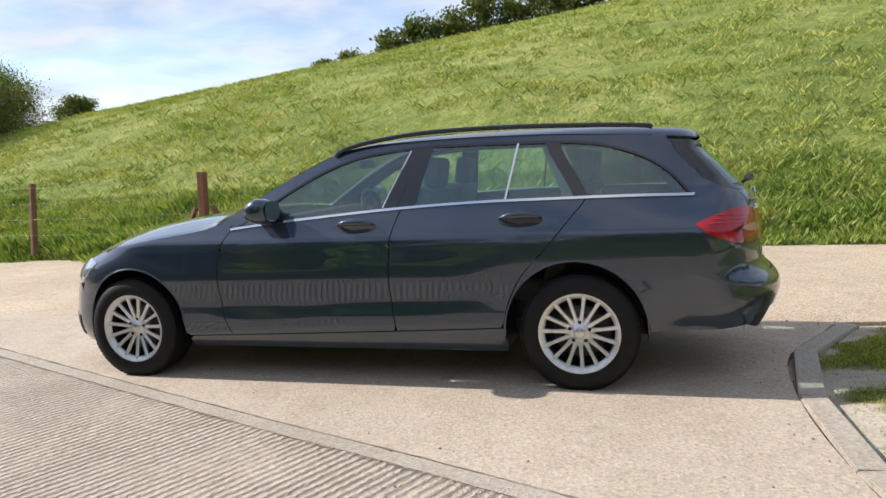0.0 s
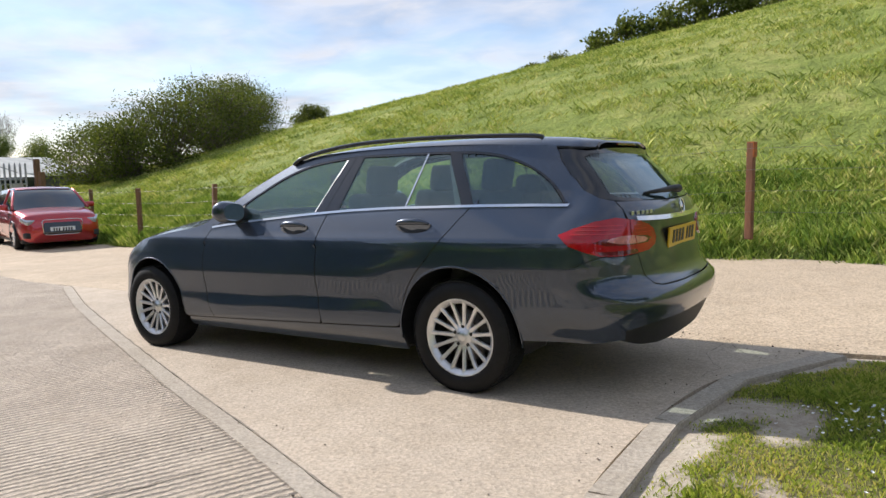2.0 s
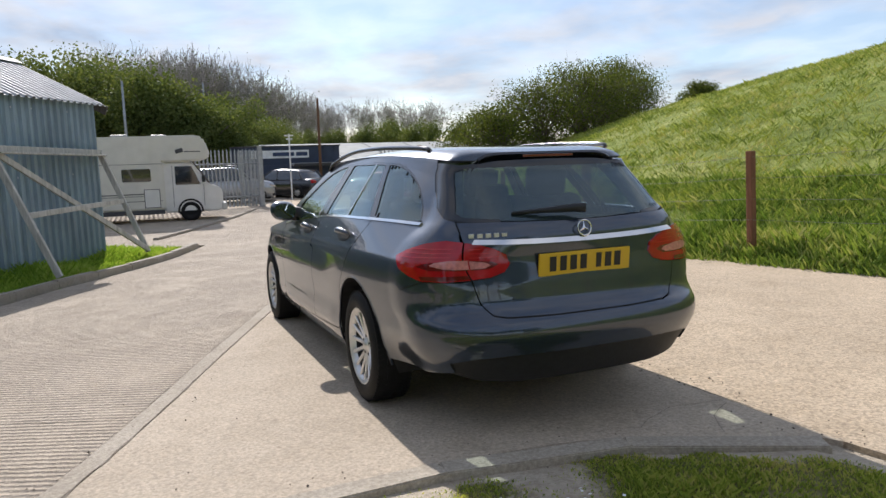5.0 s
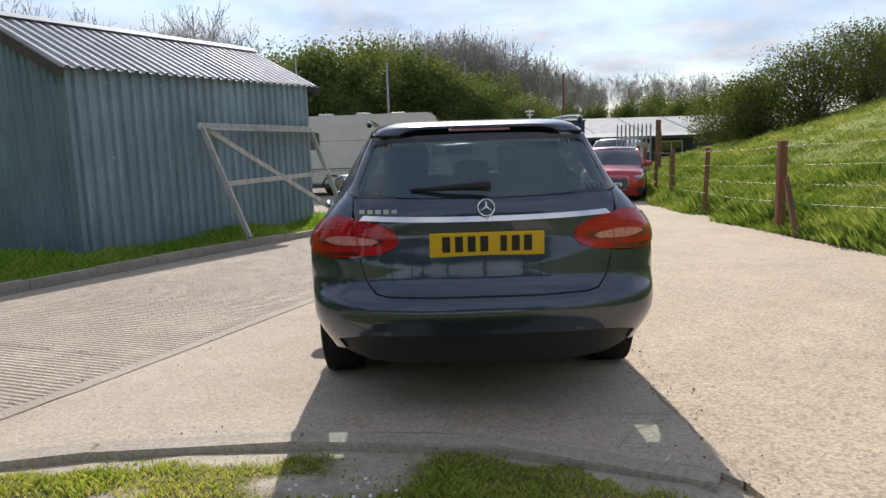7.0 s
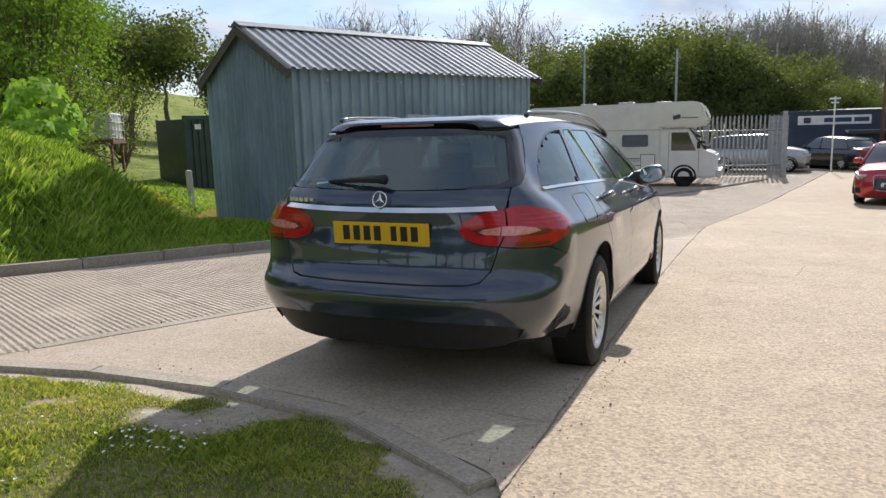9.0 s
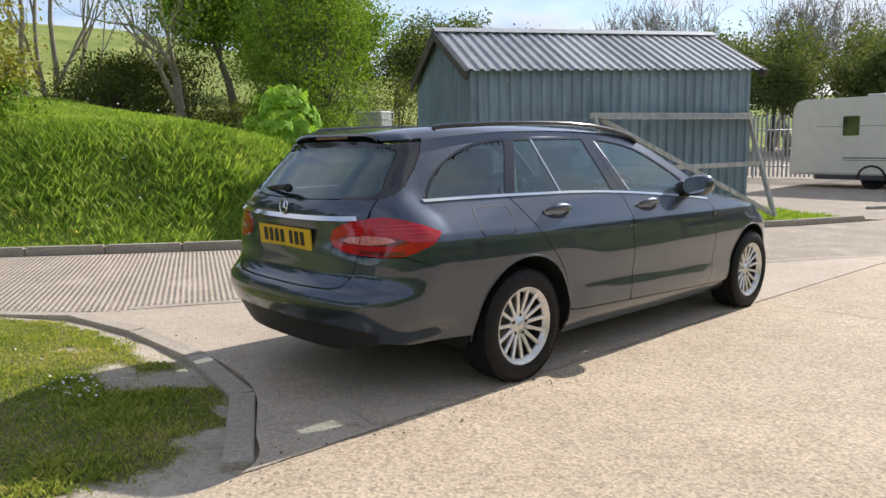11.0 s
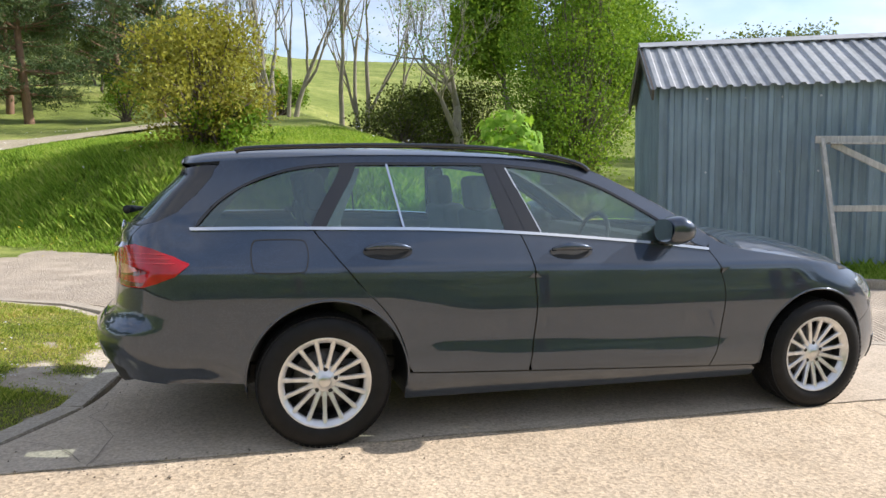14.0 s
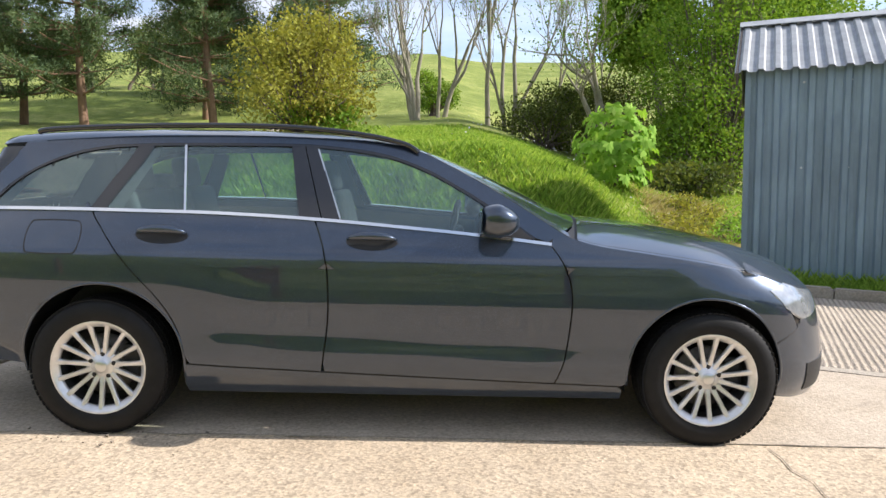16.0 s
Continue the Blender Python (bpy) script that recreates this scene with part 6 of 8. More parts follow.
# ---- parked vehicles ----
def loft_car(name, m, L, Wd, Hh, mats, label, wheel_r=0.31, wheelbase=2.6, kind="hatch", plate_mat=None):
    """A parked car from sections: shaped body, glass cabin, wheels, lamps, grille, mirrors."""
    paint = mats
    root = empty(name, m, label, "car")
    fo = (L - wheelbase) * 0.48
    xf, xr = wheelbase / 2 + fo, wheelbase / 2 + fo - L
    hood = Hh * 0.62
    belt = pchip([xr, xr + 0.1, xr + 0.6, 0, wheelbase * 0.32, wheelbase / 2 + 0.05, xf - 0.25, xf - 0.05, xf],
                 [Hh * 0.5, Hh * 0.66, Hh * 0.67, Hh * 0.66, Hh * 0.655, Hh * 0.63, hood * 0.93, hood * 0.86, hood * 0.74])
    half = pchip([xr, xr + 0.05, xr + 0.3, -0.5, 0.8, xf - 0.5, xf - 0.12, xf], [Wd * 0.38, Wd * 0.44, Wd * 0.485, Wd * 0.5, Wd * 0.5, Wd * 0.485, Wd * 0.45, Wd * 0.37])
    xs = np.linspace(xr, xf, 46)
    sec = [(0.0, 0.0), (0.82, 0.0), (0.94, 0.1), (1.0, 0.35), (1.0, 0.62), (0.965, 0.85), (0.9, 0.96), (0.78, 1.0), (0.4, 1.035), (0.0, 1.045)]
    z0 = 0.17
    V, F = [], []
    for x in xs:
        w, zt = half(x), belt(x)
        for u, h in sec:
            V.append((x, w * u, z0 + (zt - z0) * h))
    n = len(sec)
    for i in range(len(xs) - 1):
        for k in range(n - 1):
            F.append((i * n + k, (i + 1) * n + k, (i + 1) * n + k + 1, i * n + k + 1))
    F += [tuple(range(n)), tuple((len(xs) - 1) * n + k for k in range(n))[::-1]]
    m0 = len(V)
    V += [(x, -y, z) for x, y, z in V]
    F += [tuple(m0 + k for k in f[::-1]) for f in F]
    mesh_ob("body", V, F, paint, root, smooth=True)
    # cabin glass and roof
    cw = wheelbase * 0.3
    tail = {"hatch": xr + 0.18, "suv": xr + 0.12, "saloon": xr + 0.75}[kind]
    bx = [tail - 0.05, tail + 0.28, 0.1, wheelbase * 0.14, wheelbase * 0.43]
    bz = [Hh * 0.66, Hh * 0.945, Hh, Hh * 0.985, Hh * 0.64]
    crest = pchip(bx, bz)
    V, F = [], []
    cx = np.linspace(bx[0], bx[-1], 26)
    for x in cx:
        zb, zt = belt(x) - 0.02, max(crest(x), belt(x) - 0.015)
        w = half(x)
        k = (zt - zb) / (Hh * 0.36)
        for u, h in ((0.93, 0.0), (0.93 - 0.1 * k, 0.5), (0.93 - 0.2 * k, 0.93), (0.93 - 0.26 * k, 1.0), (0.0, 1.0 + 0.03 * k)):
            V.append((x, w * u, zb + (zt - zb) * h))
    for i in range(len(cx) - 1):
        for k in range(4):
            F.append((i * 5 + k, (i + 1) * 5 + k, (i + 1) * 5 + k + 1, i * 5 + k + 1))
    m0 = len(V)
    V += [(x, -y, z) for x, y, z in V]
    F += [tuple(m0 + k for k in f[::-1]) for f in F]
    mesh_ob("glasshouse", V, F, M_CARGLASS, root, "dark reflecting windows", True)
    V, F = [], []
    rx = np.linspace(bx[1] - 0.12, bx[3] + 0.1, 14)
    for x in rx:
        w, zt = half(x) * 0.72, crest(x)
        V += [(x, -w, zt - 0.035), (x, -w * 0.9, zt + 0.012), (x, 0, zt + 0.03), (x, w * 0.9, zt + 0.012), (x, w, zt - 0.035)]
    for i in range(len(rx) - 1):
        for k in range(4):
            F.append((i * 5 + k, i * 5 + k + 1, i * 5 + 6 + k, i * 5 + 5 + k))
    mesh_ob("roof", V, F, paint, root, smooth=True)
    for sg in (1, -1):
        for x0, x1 in ((bx[3] + 0.08, bx[4]), (0.02, 0.1), (bx[0] + 0.02, bx[1])):
            pts = []
            for x in np.linspace(x0, x1, 6):
                xx = min(max(x, bx[0]), bx[-1])
                zb, zt = belt(xx) - 0.02, max(crest(xx), belt(xx))
                if x1 - x0 < 0.2:
                    h = (x - x0) / (x1 - x0)
                    k = (zt - zb) / (Hh * 0.36)
                    pts.append((x - 0.04, sg * half(xx) * (0.935 - 0.2 * k * h), zb + (zt - zb) * 0.93 * h))
                else:
                    k = (zt - zb) / (Hh * 0.36)
                    pts.append((xx, sg * half(xx) * (0.935 - 0.225 * k), zb + (zt - zb) * 0.965))
            tube("pillar", pts, 0.03, paint, root, sides=6)
        # lamps, mirror
        y1 = half(xf - 0.12)
        bm = bmesh.new()
        bm_box(bm, (0.3, 0.36, 0.1), pose(xf - 0.16, sg * y1 * 0.76, belt(xf - 0.12) * 0.93 - 0.05, -sg * 9, 18, -sg * 22), 0.03, 3)
        part("head_lamp", bm, M_HEADLENS, root, smooth=True)
        bm = bmesh.new()
        bm_box(bm, (0.2, 0.3, 0.16), pose(xr + 0.1, sg * half(xr + 0.1) * 0.82, Hh * 0.58, 0, 0, sg * 15), 0.04, 3)
        part("tail_lamp", bm, M_REDLENS, root, smooth=True)
        bm = bmesh.new()
        bm_box(bm, (0.12, 0.2, 0.13), pose(wheelbase * 0.3, sg * (Wd / 2 + 0.06), Hh * 0.69), 0.045, 3)
        part("door_mirror", bm, paint, root, smooth=True)
        box("door_line", (0.012, 0.008, Hh * 0.34), pose(-0.02, sg * (Wd / 2 - 0.003), Hh * 0.42), M_BLACK, root, bevel=0.001)
        box("door_line", (0.012, 0.008, Hh * 0.34), pose(wheelbase * 0.36, sg * (Wd * 0.493), Hh * 0.42), M_BLACK, root, bevel=0.001)
        bm = bmesh.new()
        bm_box(bm, (0.16, 0.36, 0.13), pose(xf - 0.1, sg * y1 * 0.76, 0.34, 0, 0, -sg * 18), 0.03, 2)
        part("air_intake", bm, M_BLACK, root)
    g = box("grille", (0.1, 0.82, 0.34), pose(xf - 0.035, 0, hood * 0.58, 0, -8, 0), M_GLOSSBLACK, root, "black grille with a bright frame", 0.05, 3)
    v, f = tube_data([(xf + 0.012, (0.41 + 0.03 * math.sin(a)) * math.copysign(min(1, abs(math.cos(a)) * 1.3), math.cos(a)), hood * 0.58 + 0.175 * math.copysign(min(1, abs(math.sin(a)) * 1.3), math.sin(a))) for a in np.linspace(0, 2 * math.pi, 33)], 0.008, 6, False)
    mesh_ob("grille_frame", v, f, M_CHROME, g, smooth=True)
    pl = box("number_plate", (0.012, 0.52, 0.11), pose(xf + 0.022, 0, hood * 0.52), plate_mat or M_WHITE, root, "white number plate", 0.003)
    for k, py in enumerate((0.185, 0.127, 0.07, 0.013, -0.075, -0.13, -0.185)):
        box("plate_bar", (0.003, 0.036, 0.07), pose(xf + 0.0295, py, hood * 0.52), M_CHARS, pl, bevel=0.001)
    box("lower_trim", (L * 0.9, Wd * 0.9, 0.1), pose((xf + xr) / 2, 0, 0.2), M_BLACK, root, bevel=0.03)
    for wx in (-wheelbase / 2, wheelbase / 2):
        for sg in (1, -1):
            v, f = lathe_data([(wheel_r * 0.66, 0.09), (wheel_r * 0.7, 0.105), (wheel_r * 0.92, 0.1), (wheel_r, 0.07), (wheel_r, -0.08), (wheel_r * 0.6, -0.1)], 40)
            hub = mesh_ob("tyre", v, f, M_RUBBER, root, smooth=True)
            hub.matrix_basis = pose(wx, sg * (Wd / 2 - 0.115), wheel_r, 0, 0, 0 if sg > 0 else 180)
            v, f = lathe_data([(0.0, 0.07), (0.05, 0.075), (wheel_r * 0.3, 0.06), (wheel_r * 0.62, 0.085), (wheel_r * 0.68, 0.09), (wheel_r * 0.68, 0.0)], 40)
            mesh_ob("rim", v, f, M_DISC, hub, smooth=True)
            for k in range(8):
                a = 2 * math.pi * k / 8
                bm = bmesh.new()
                bm_box(bm, (wheel_r * 0.56, 0.03, 0.05), Matrix.Rotation(-a, 4, "Y") @ Matrix.Translation((wheel_r * 0.38, 0.085, 0)), 0.008, 1)
                part("spoke", bm, M_ALLOY, hub)
            v, f = lathe_data([(wheel_r * 1.02, 0.05), (wheel_r * 1.16, 0.055), (wheel_r * 1.17, 0.03), (wheel_r * 1.17, -0.15)], 40)
            v = [(x, y, max(z, -0.08)) for x, y, z in v]
            ar = mesh_ob("arch", v, f, M_BLACK, root, smooth=True)
            ar.matrix_basis = pose(wx, sg * (Wd / 2 - 0.052), wheel_r, 0, 0, 0 if sg > 0 else 180)
    return root


M_CARGLASS = plain("dark_car_glass", (0.02, 0.025, 0.027), 0.05, 0, 0.1, coat=1.0, spec=0.8)
M_REDPAINT = car_paint("red_paint", (0.5, 0.012, 0.02), (0.6, 0.05, 0.05), 0.3)
M_WHITEPAINT = car_paint("white_paint", (0.72, 0.73, 0.74), (0.8, 0.8, 0.8), 0.3)
M_SILVER = car_paint("silver_paint", (0.4, 0.42, 0.44), (0.6, 0.6, 0.6), 0.3)
M_DARKCAR = car_paint("black_paint", (0.012, 0.014, 0.018), (0.05, 0.05, 0.06), 0.3)


def parked(name, x, y, yaw, L, Wd, Hh, paint, label, **k):
    s = math.degrees(math.atan2(rz(x + 1) - rz(x - 1), 2))
    return loft_car(name, pose(x, y, rz(x) + 0.005, 0, -s * math.cos(radians(yaw)) * 1.0, yaw), L, Wd, Hh, paint, label, **k)


parked("red_hatchback", 16.5, -5.15, 164.5, 4.3, 1.79, 1.42, M_REDPAINT, "red hatchback car parked facing up the road")
parked("white_car", 27.8, -8.2, 150, 4.4, 1.82, 1.62, M_WHITEPAINT, "white crossover car parked by the office", kind="suv", wheel_r=0.35)
parked("silver_car", 28.9, 2.6, 265, 4.5, 1.8, 1.5, M_WHITEPAINT, "pale silver car behind the steel palisade fence")
parked("black_car", 32.8, -5.1, 38, 4.5, 1.8, 1.4, M_DARKCAR, "black saloon car parked in front of the office", kind="saloon")
parked("grey_car", 30.6, -1.9, 264, 4.2, 1.8, 1.6, M_SILVER, "silver grey car parked behind the gate")

# ---- motorhome ----
M_CREAM = plain("cream_grp_panel", (0.66, 0.64, 0.57), 0.35, 0, 0.06, 3, coat=0.3)
M_CABWHITE = plain("white_cab_paint", (0.72, 0.71, 0.68), 0.32, 0, 0.06, 3, coat=0.5)
M_STRIPE = plain("dark_grey_stripe", (0.06, 0.06, 0.065), 0.5)
M_GALV = plain("galvanised_steel", (0.34, 0.36, 0.38), 0.5, 0.5, 0.2, 8)
M_DKGREEN = plain("dark_green_steel", (0.03, 0.055, 0.045), 0.5, 0.1, 0.25, 3)
M_BLUEWALL = plain("dark_blue_cladding", (0.035, 0.05, 0.09), 0.55, 0.1, 0.2, 2)
M_PALEROOF = plain("pale_felt_roof", (0.42, 0.43, 0.4), 0.8, 0, 0.15, 1.5)
M_SIGNWHITE = plain("white_sign_board", (0.75, 0.76, 0.76), 0.5)
M_BARBLUE = plain("navy_lettering", (0.03, 0.05, 0.12), 0.5)
M_PLASTIC = plain("dull_white_plastic", (0.5, 0.5, 0.47), 0.5, 0, 0.2, 5)

GZ = rz(22)
van = empty("motorhome", pose(22.0, 0.4, GZ, 0, 0, -90), "cream motorhome with an over-cab bed, parked in the yard", "motorhome")
# van axes: x towards its nose, y to its left; the front axle is the origin


def prism(name, outline, y0, y1, mat, parent, label="", bevel=0.03):
    """A side outline in x and z drawn out across the width, with rounded edges."""
    bm = bmesh.new()
    a = [bm.verts.new((x, y0, z)) for x, z in outline]
    b = [bm.verts.new((x, y1, z)) for x, z in outline]
    n = len(outline)
    bm.faces.new(a), bm.faces.new(b[::-1])
    for i in range(n):
        bm.faces.new((a[i], b[i], b[(i + 1) % n], a[(i + 1) % n]))
    bmesh.ops.recalc_face_normals(bm, faces=bm.faces)
    if bevel:
        bmesh.ops.bevel(bm, geom=list(bm.edges), offset=bevel, segments=2, affect="EDGES")
    return part(name, bm, mat, parent, label)


prism("living_box", [(-5.5, 0.42), (-0.75, 0.42), (-0.75, 1.95), (0.45, 1.95), (0.72, 2.12), (0.5, 2.72), (0.3, 2.8), (-5.2, 2.74), (-5.42, 2.6)], -1.08, 1.08, M_CREAM, van, "cream coach-built body with an over-cab bulge", 0.06)
prism("cab", [(-0.8, 0.3), (0.95, 0.3), (1.05, 0.4), (1.05, 0.95), (0.98, 1.08), (0.62, 1.2), (0.1, 1.95), (-0.8, 1.95)], -0.94, 0.94, M_CABWHITE, van, "white van cab", 0.05)
for sg in (1, -1):
    prism("cab_window", [(-0.42, 1.2), (0.36, 1.2), (0.1, 1.8), (-0.42, 1.8)], sg * 0.935, sg * 0.95, M_CARGLASS, van, bevel=0.004)
    box("mirror", (0.1, 0.16, 0.22), pose(0.45, sg * 1.06, 1.38), M_BLACK, van, bevel=0.02)
    box("door_gap", (0.012, 0.01, 1.35), pose(-0.5, sg * 0.944, 1.15), M_STRIPE, van, bevel=0.001)
    box("door_gap", (0.012, 0.01, 0.7), pose(0.45, sg * 0.944, 0.85), M_STRIPE, van, bevel=0.001)
    for wx in (0.0, -3.1):
        v, f = lathe_data([(0.0, 0.05), (0.1, 0.06), (0.19, 0.08), (0.2, 0.09), (0.3, 0.09), (0.33, 0.06), (0.33, -0.1), (0.1, -0.1)], 36)
        w = mesh_ob("wheel", v, f, M_RUBBER, van, smooth=True)
        w.matrix_basis = pose(wx, sg * 0.86, 0.33, 0, 0, 0 if sg > 0 else 180)
        v, f = lathe_data([(0.34, 0.02), (0.4, 0.03), (0.4, -0.1)], 36)
        a = mesh_ob("arch", [(x, y, max(z, -0.05)) for x, y, z in v], f, M_BLACK, van)
        a.matrix_basis = pose(wx, sg * (0.925 if wx == 0 else 1.07), 0.34, 0, 0, 0 if sg > 0 else 180)
    prism("side_window", [(-2.0, 1.35), (-1.15, 1.35), (-1.15, 1.75), (-2.0, 1.75)], sg * 1.075, sg * 1.095, M_CARGLASS, van, bevel=0.02)
    prism("side_window", [(-3.95, 1.62), (-3.5, 1.62), (-3.5, 2.2), (-3.95, 2.2)], sg * 1.075, sg * 1.095, M_CARGLASS, van, bevel=0.02)
    box("stripe", (3.0, 0.006, 0.03), pose(-2.4, sg * 1.083, 0.95), M_STRIPE, van, bevel=0.001)
    box("stripe", (3.0, 0.006, 0.015), pose(-2.4, sg * 1.083, 0.88), M_STRIPE, van, bevel=0.001)
    box("stripe", (1.5, 0.006, 0.018), pose(-1.6, sg * 1.083, 0.72), M_STRIPE, van, bevel=0.001)
    box("body_seam", (3.95, 0.006, 0.012), pose(-2.75, sg * 1.083, 1.9), M_STRIPE, van, bevel=0.001)
    box("locker_door", (0.44, 0.012, 0.56), pose(-1.15, sg * 1.084, 0.8), M_CABWHITE, van, bevel=0.004)
    box("locker_frame", (0.48, 0.008, 0.6), pose(-1.15, sg * 1.082, 0.8), M_STRIPE, van, bevel=0.004)
    box("emblem", (0.24, 0.006, 0.13), pose(-0.25, sg * 1.083, 2.3, 0, -14, 0), M_STRIPE, van, bevel=0.02)
    box("writing_bar", (0.5, 0.006, 0.03), pose(0.15, sg * 1.083, 2.27), M_STRIPE, van, bevel=0.002)
    box("skirt", (3.9, 0.02, 0.14), pose(-2.75, sg * 1.05, 0.36), M_STRIPE, van, bevel=0.004)
    box("head_lamp", (0.06, 0.26, 0.17), pose(1.04, sg * 0.68, 0.8), M_HEADLENS, van, bevel=0.02)
prism("windscreen", [(0.66, 1.2), (0.68, 1.22), (0.17, 1.94), (0.14, 1.93)], -0.82, 0.82, M_CARGLASS, van, bevel=0.004)
box("front_bumper", (0.16, 1.86, 0.24), pose(1.08, 0, 0.44), M_PLASTIC, van, bevel=0.04)
box("grille", (0.05, 1.0, 0.14), pose(1.05, 0, 0.8), M_STRIPE, van, bevel=0.01)
for rx_, ry_ in ((-0.8, 0.3), (-2.0, -0.2), (-3.4, 0.2)):
    box("roof_vent", (0.5, 0.5, 0.1), pose(rx_, ry_, 2.8), M_PLASTIC, van, bevel=0.03)
box("over_cab_window", (0.02, 1.3, 0.3), pose(0.66, 0, 2.4, 0, -20, 0), M_PLASTIC, van, bevel=0.006)

# ---- steel palisade fence and gate ----
def palisade(name, a, b, label, h=2.35):
    root = empty(name, None, label, "fence", "steel palisade fences")
    a, b = Vector(a), Vector(b)
    d = b - a
    n = int(d.length / 0.155)
    ang = math.atan2(d.y, d.x)
    pv = [(-0.035, 0, 0), (-0.012, 0.015, 0), (0.012, 0.015, 0), (0.035, 0, 0), (0.035, -0.003, 0), (-0.035, -0.003, 0)]
    V, F = [], []
    for z in (0.0, h - 0.1):
        V += [(x, y, z) for x, y, _ in pv]
    V += [(0, 0.006, h)]
    F = [(i, (i + 1) % 6, 6 + (i + 1) % 6, 6 + i) for i in range(6)] + [(6 + i, 6 + (i + 1) % 6, 12) for i in range(6)]
    first = mesh_ob("pale", V, F, M_GALV, root)
    for k in range(n + 1):
        o = first if k == 0 else new("pale", first.data)
        o.parent = root
        p = a + d * (k / n)
        o.matrix_basis = pose(p.x, p.y, rz(p.x) + 0.05, 0, 0, math.degrees(ang))
    for zz in (0.45, h - 0.55):
        tube("rail", [(a.x, a.y, rz(a.x) + zz), (b.x, b.y, rz(b.x) + zz)], 0.03, M_GALV, root, sides=4)
    for k in range(int(d.length / 2.75) + 1):
        p = a + d.normalized() * min(k * 2.75, d.length)
        box("post", (0.1, 0.05, h), pose(p.x, p.y, rz(p.x) + h / 2, 0, 0, math.degrees(ang) + 90), M_GALV, root, bevel=0.003)
    return root


palisade("palisade_fence", (26.6, -2.7), (25.2, 6.0), "grey galvanised steel palisade fence round the yard")
palisade("palisade_gate", (26.6, -2.85), (29.8, -2.3), "grey steel palisade gate standing open")
palisade("palisade_fence", (25.2, 6.0), (24.0, 13.5), "grey galvanised steel palisade fence behind the shed")
gp = box("gate_post", (0.16, 0.16, 2.5), pose(26.55, -2.78, rz(26.5) + 1.25), M_GALV, None, bevel=0.006)
tagged(gp, "square galvanised steel gate post", "post")

# ---- office building ----
office = empty("office_building", pose(34.6, -6.4, rz(34) - 0.4, 0, 0, 4), "low dark blue office with a pale lean-to roof", "building")
box("wall", (5.0, 11.5, 2.0), pose(2.7, -2.4, 1.0), M_BLUEWALL, office, bevel=0.01)
box("front_block", (3.6, 5.2, 2.95), pose(2.2, 0.5, 1.475), M_BLUEWALL, office, "dark blue flat-topped front", 0.01)
for k in range(9):
    box("cladding_rib", (0.03, 0.05, 0.95), pose(0.39, -1.8 + 0.575 * k, 2.45), M_BLUEWALL, office, bevel=0.004)
box("parapet", (3.7, 5.3, 0.07), pose(2.2, 0.5, 2.98), M_STRIPE, office, bevel=0.006)
box("lean_to_roof", (2.6, 9.2, 0.08), pose(0.95, -3.9, 2.08, 0, -5, 0), M_PALEROOF, office, "pale felt lean-to roof", 0.01)
box("fascia", (0.05, 9.2, 0.16), pose(-0.36, -3.9, 1.98), M_STRIPE, office, bevel=0.006)
for py in (0.4, -2.6, -5.6, -8.3):
    box("canopy_post", (0.09, 0.09, 1.95), pose(-0.25, py, 0.97), M_STRIPE, office, bevel=0.006)
sb = box("sign_board", (0.05, 3.1, 0.42), pose(0.36, 1.2, 2.56), M_SIGNWHITE, office, "white sign board", 0.006)
for wy, ww in ((0.95, 1.15), (-0.05, 0.62)):
    box("writing_bar", (0.02, ww, 0.2), pose(0.33, wy + 0.1, 2.56), M_BARBLUE, sb, bevel=0.004)
box("emblem", (0.02, 0.3, 0.26), pose(0.33, 2.35, 2.56), M_STRIPE, sb, bevel=0.05)
for wy, ww, wh, wz in ((2.5, 0.9, 0.9, 1.25), (0.9, 1.3, 1.0, 1.25), (-1.4, 1.0, 1.0, 1.25), (-6.9, 1.3, 0.9, 1.3)):
    fr = box("window", (0.06, ww, wh), pose(0.36 if wy > -2 and wy < 3 else 0.17, wy, wz), M_SIGNWHITE, office, bevel=0.006)
    box("pane", (0.03, ww - 0.12, wh - 0.12), pose(0.335 if wy > -2 and wy < 3 else 0.145, wy, wz), M_CARGLASS, fr, bevel=0.003)
    box("glazing_bar", (0.03, 0.04, wh - 0.1), pose(0.325 if wy > -2 and wy < 3 else 0.135, wy, wz), M_SIGNWHITE, fr, bevel=0.003)
box("door", (0.06, 0.95, 1.9), pose(0.17, -3.0, 0.95), M_BARBLUE, office, bevel=0.006)
for wy, ww in ((-4.3, 0.5), (-5.2, 1.1)):
    nb = box("notice_board", (0.03, ww, 0.45), pose(0.175, wy, 1.4), M_SIGNWHITE, office, "white notice board", 0.004)
    for q in range(3):
        box("writing_bar", (0.012, ww * 0.7, 0.035), pose(0.155, wy, 1.51 - 0.11 * q), M_STRIPE, nb, bevel=0.001)
shed2 = empty("back_building", pose(43, -14.0, rz(40) - 0.5, 0, 0, 6), "long low building with a pale sloping roof behind the office", "building")
box("wall", (6, 16, 2.1), pose(3, 0, 1.05), M_STRIPE, shed2, bevel=0.01)
box("roof", (5.0, 16.6, 0.12), pose(2.2, 0, 2.75, 0, -12, 0), M_PALEROOF, shed2, bevel=0.02)
for k in range(5):
    box("roof_seam", (5.0, 0.05, 0.03), pose(2.2, -6.6 + 3.3 * k, 2.825, 0, -12, 0), M_STRIPE, shed2, bevel=0.004)
sgn = empty("slim_post", pose(30.2, -4.75, rz(30)), "slim white post with a short cross-head in the yard", "post")
box("post", (0.06, 0.06, 3.1), pose(0, 0, 1.55), M_SIGNWHITE, sgn, bevel=0.004)
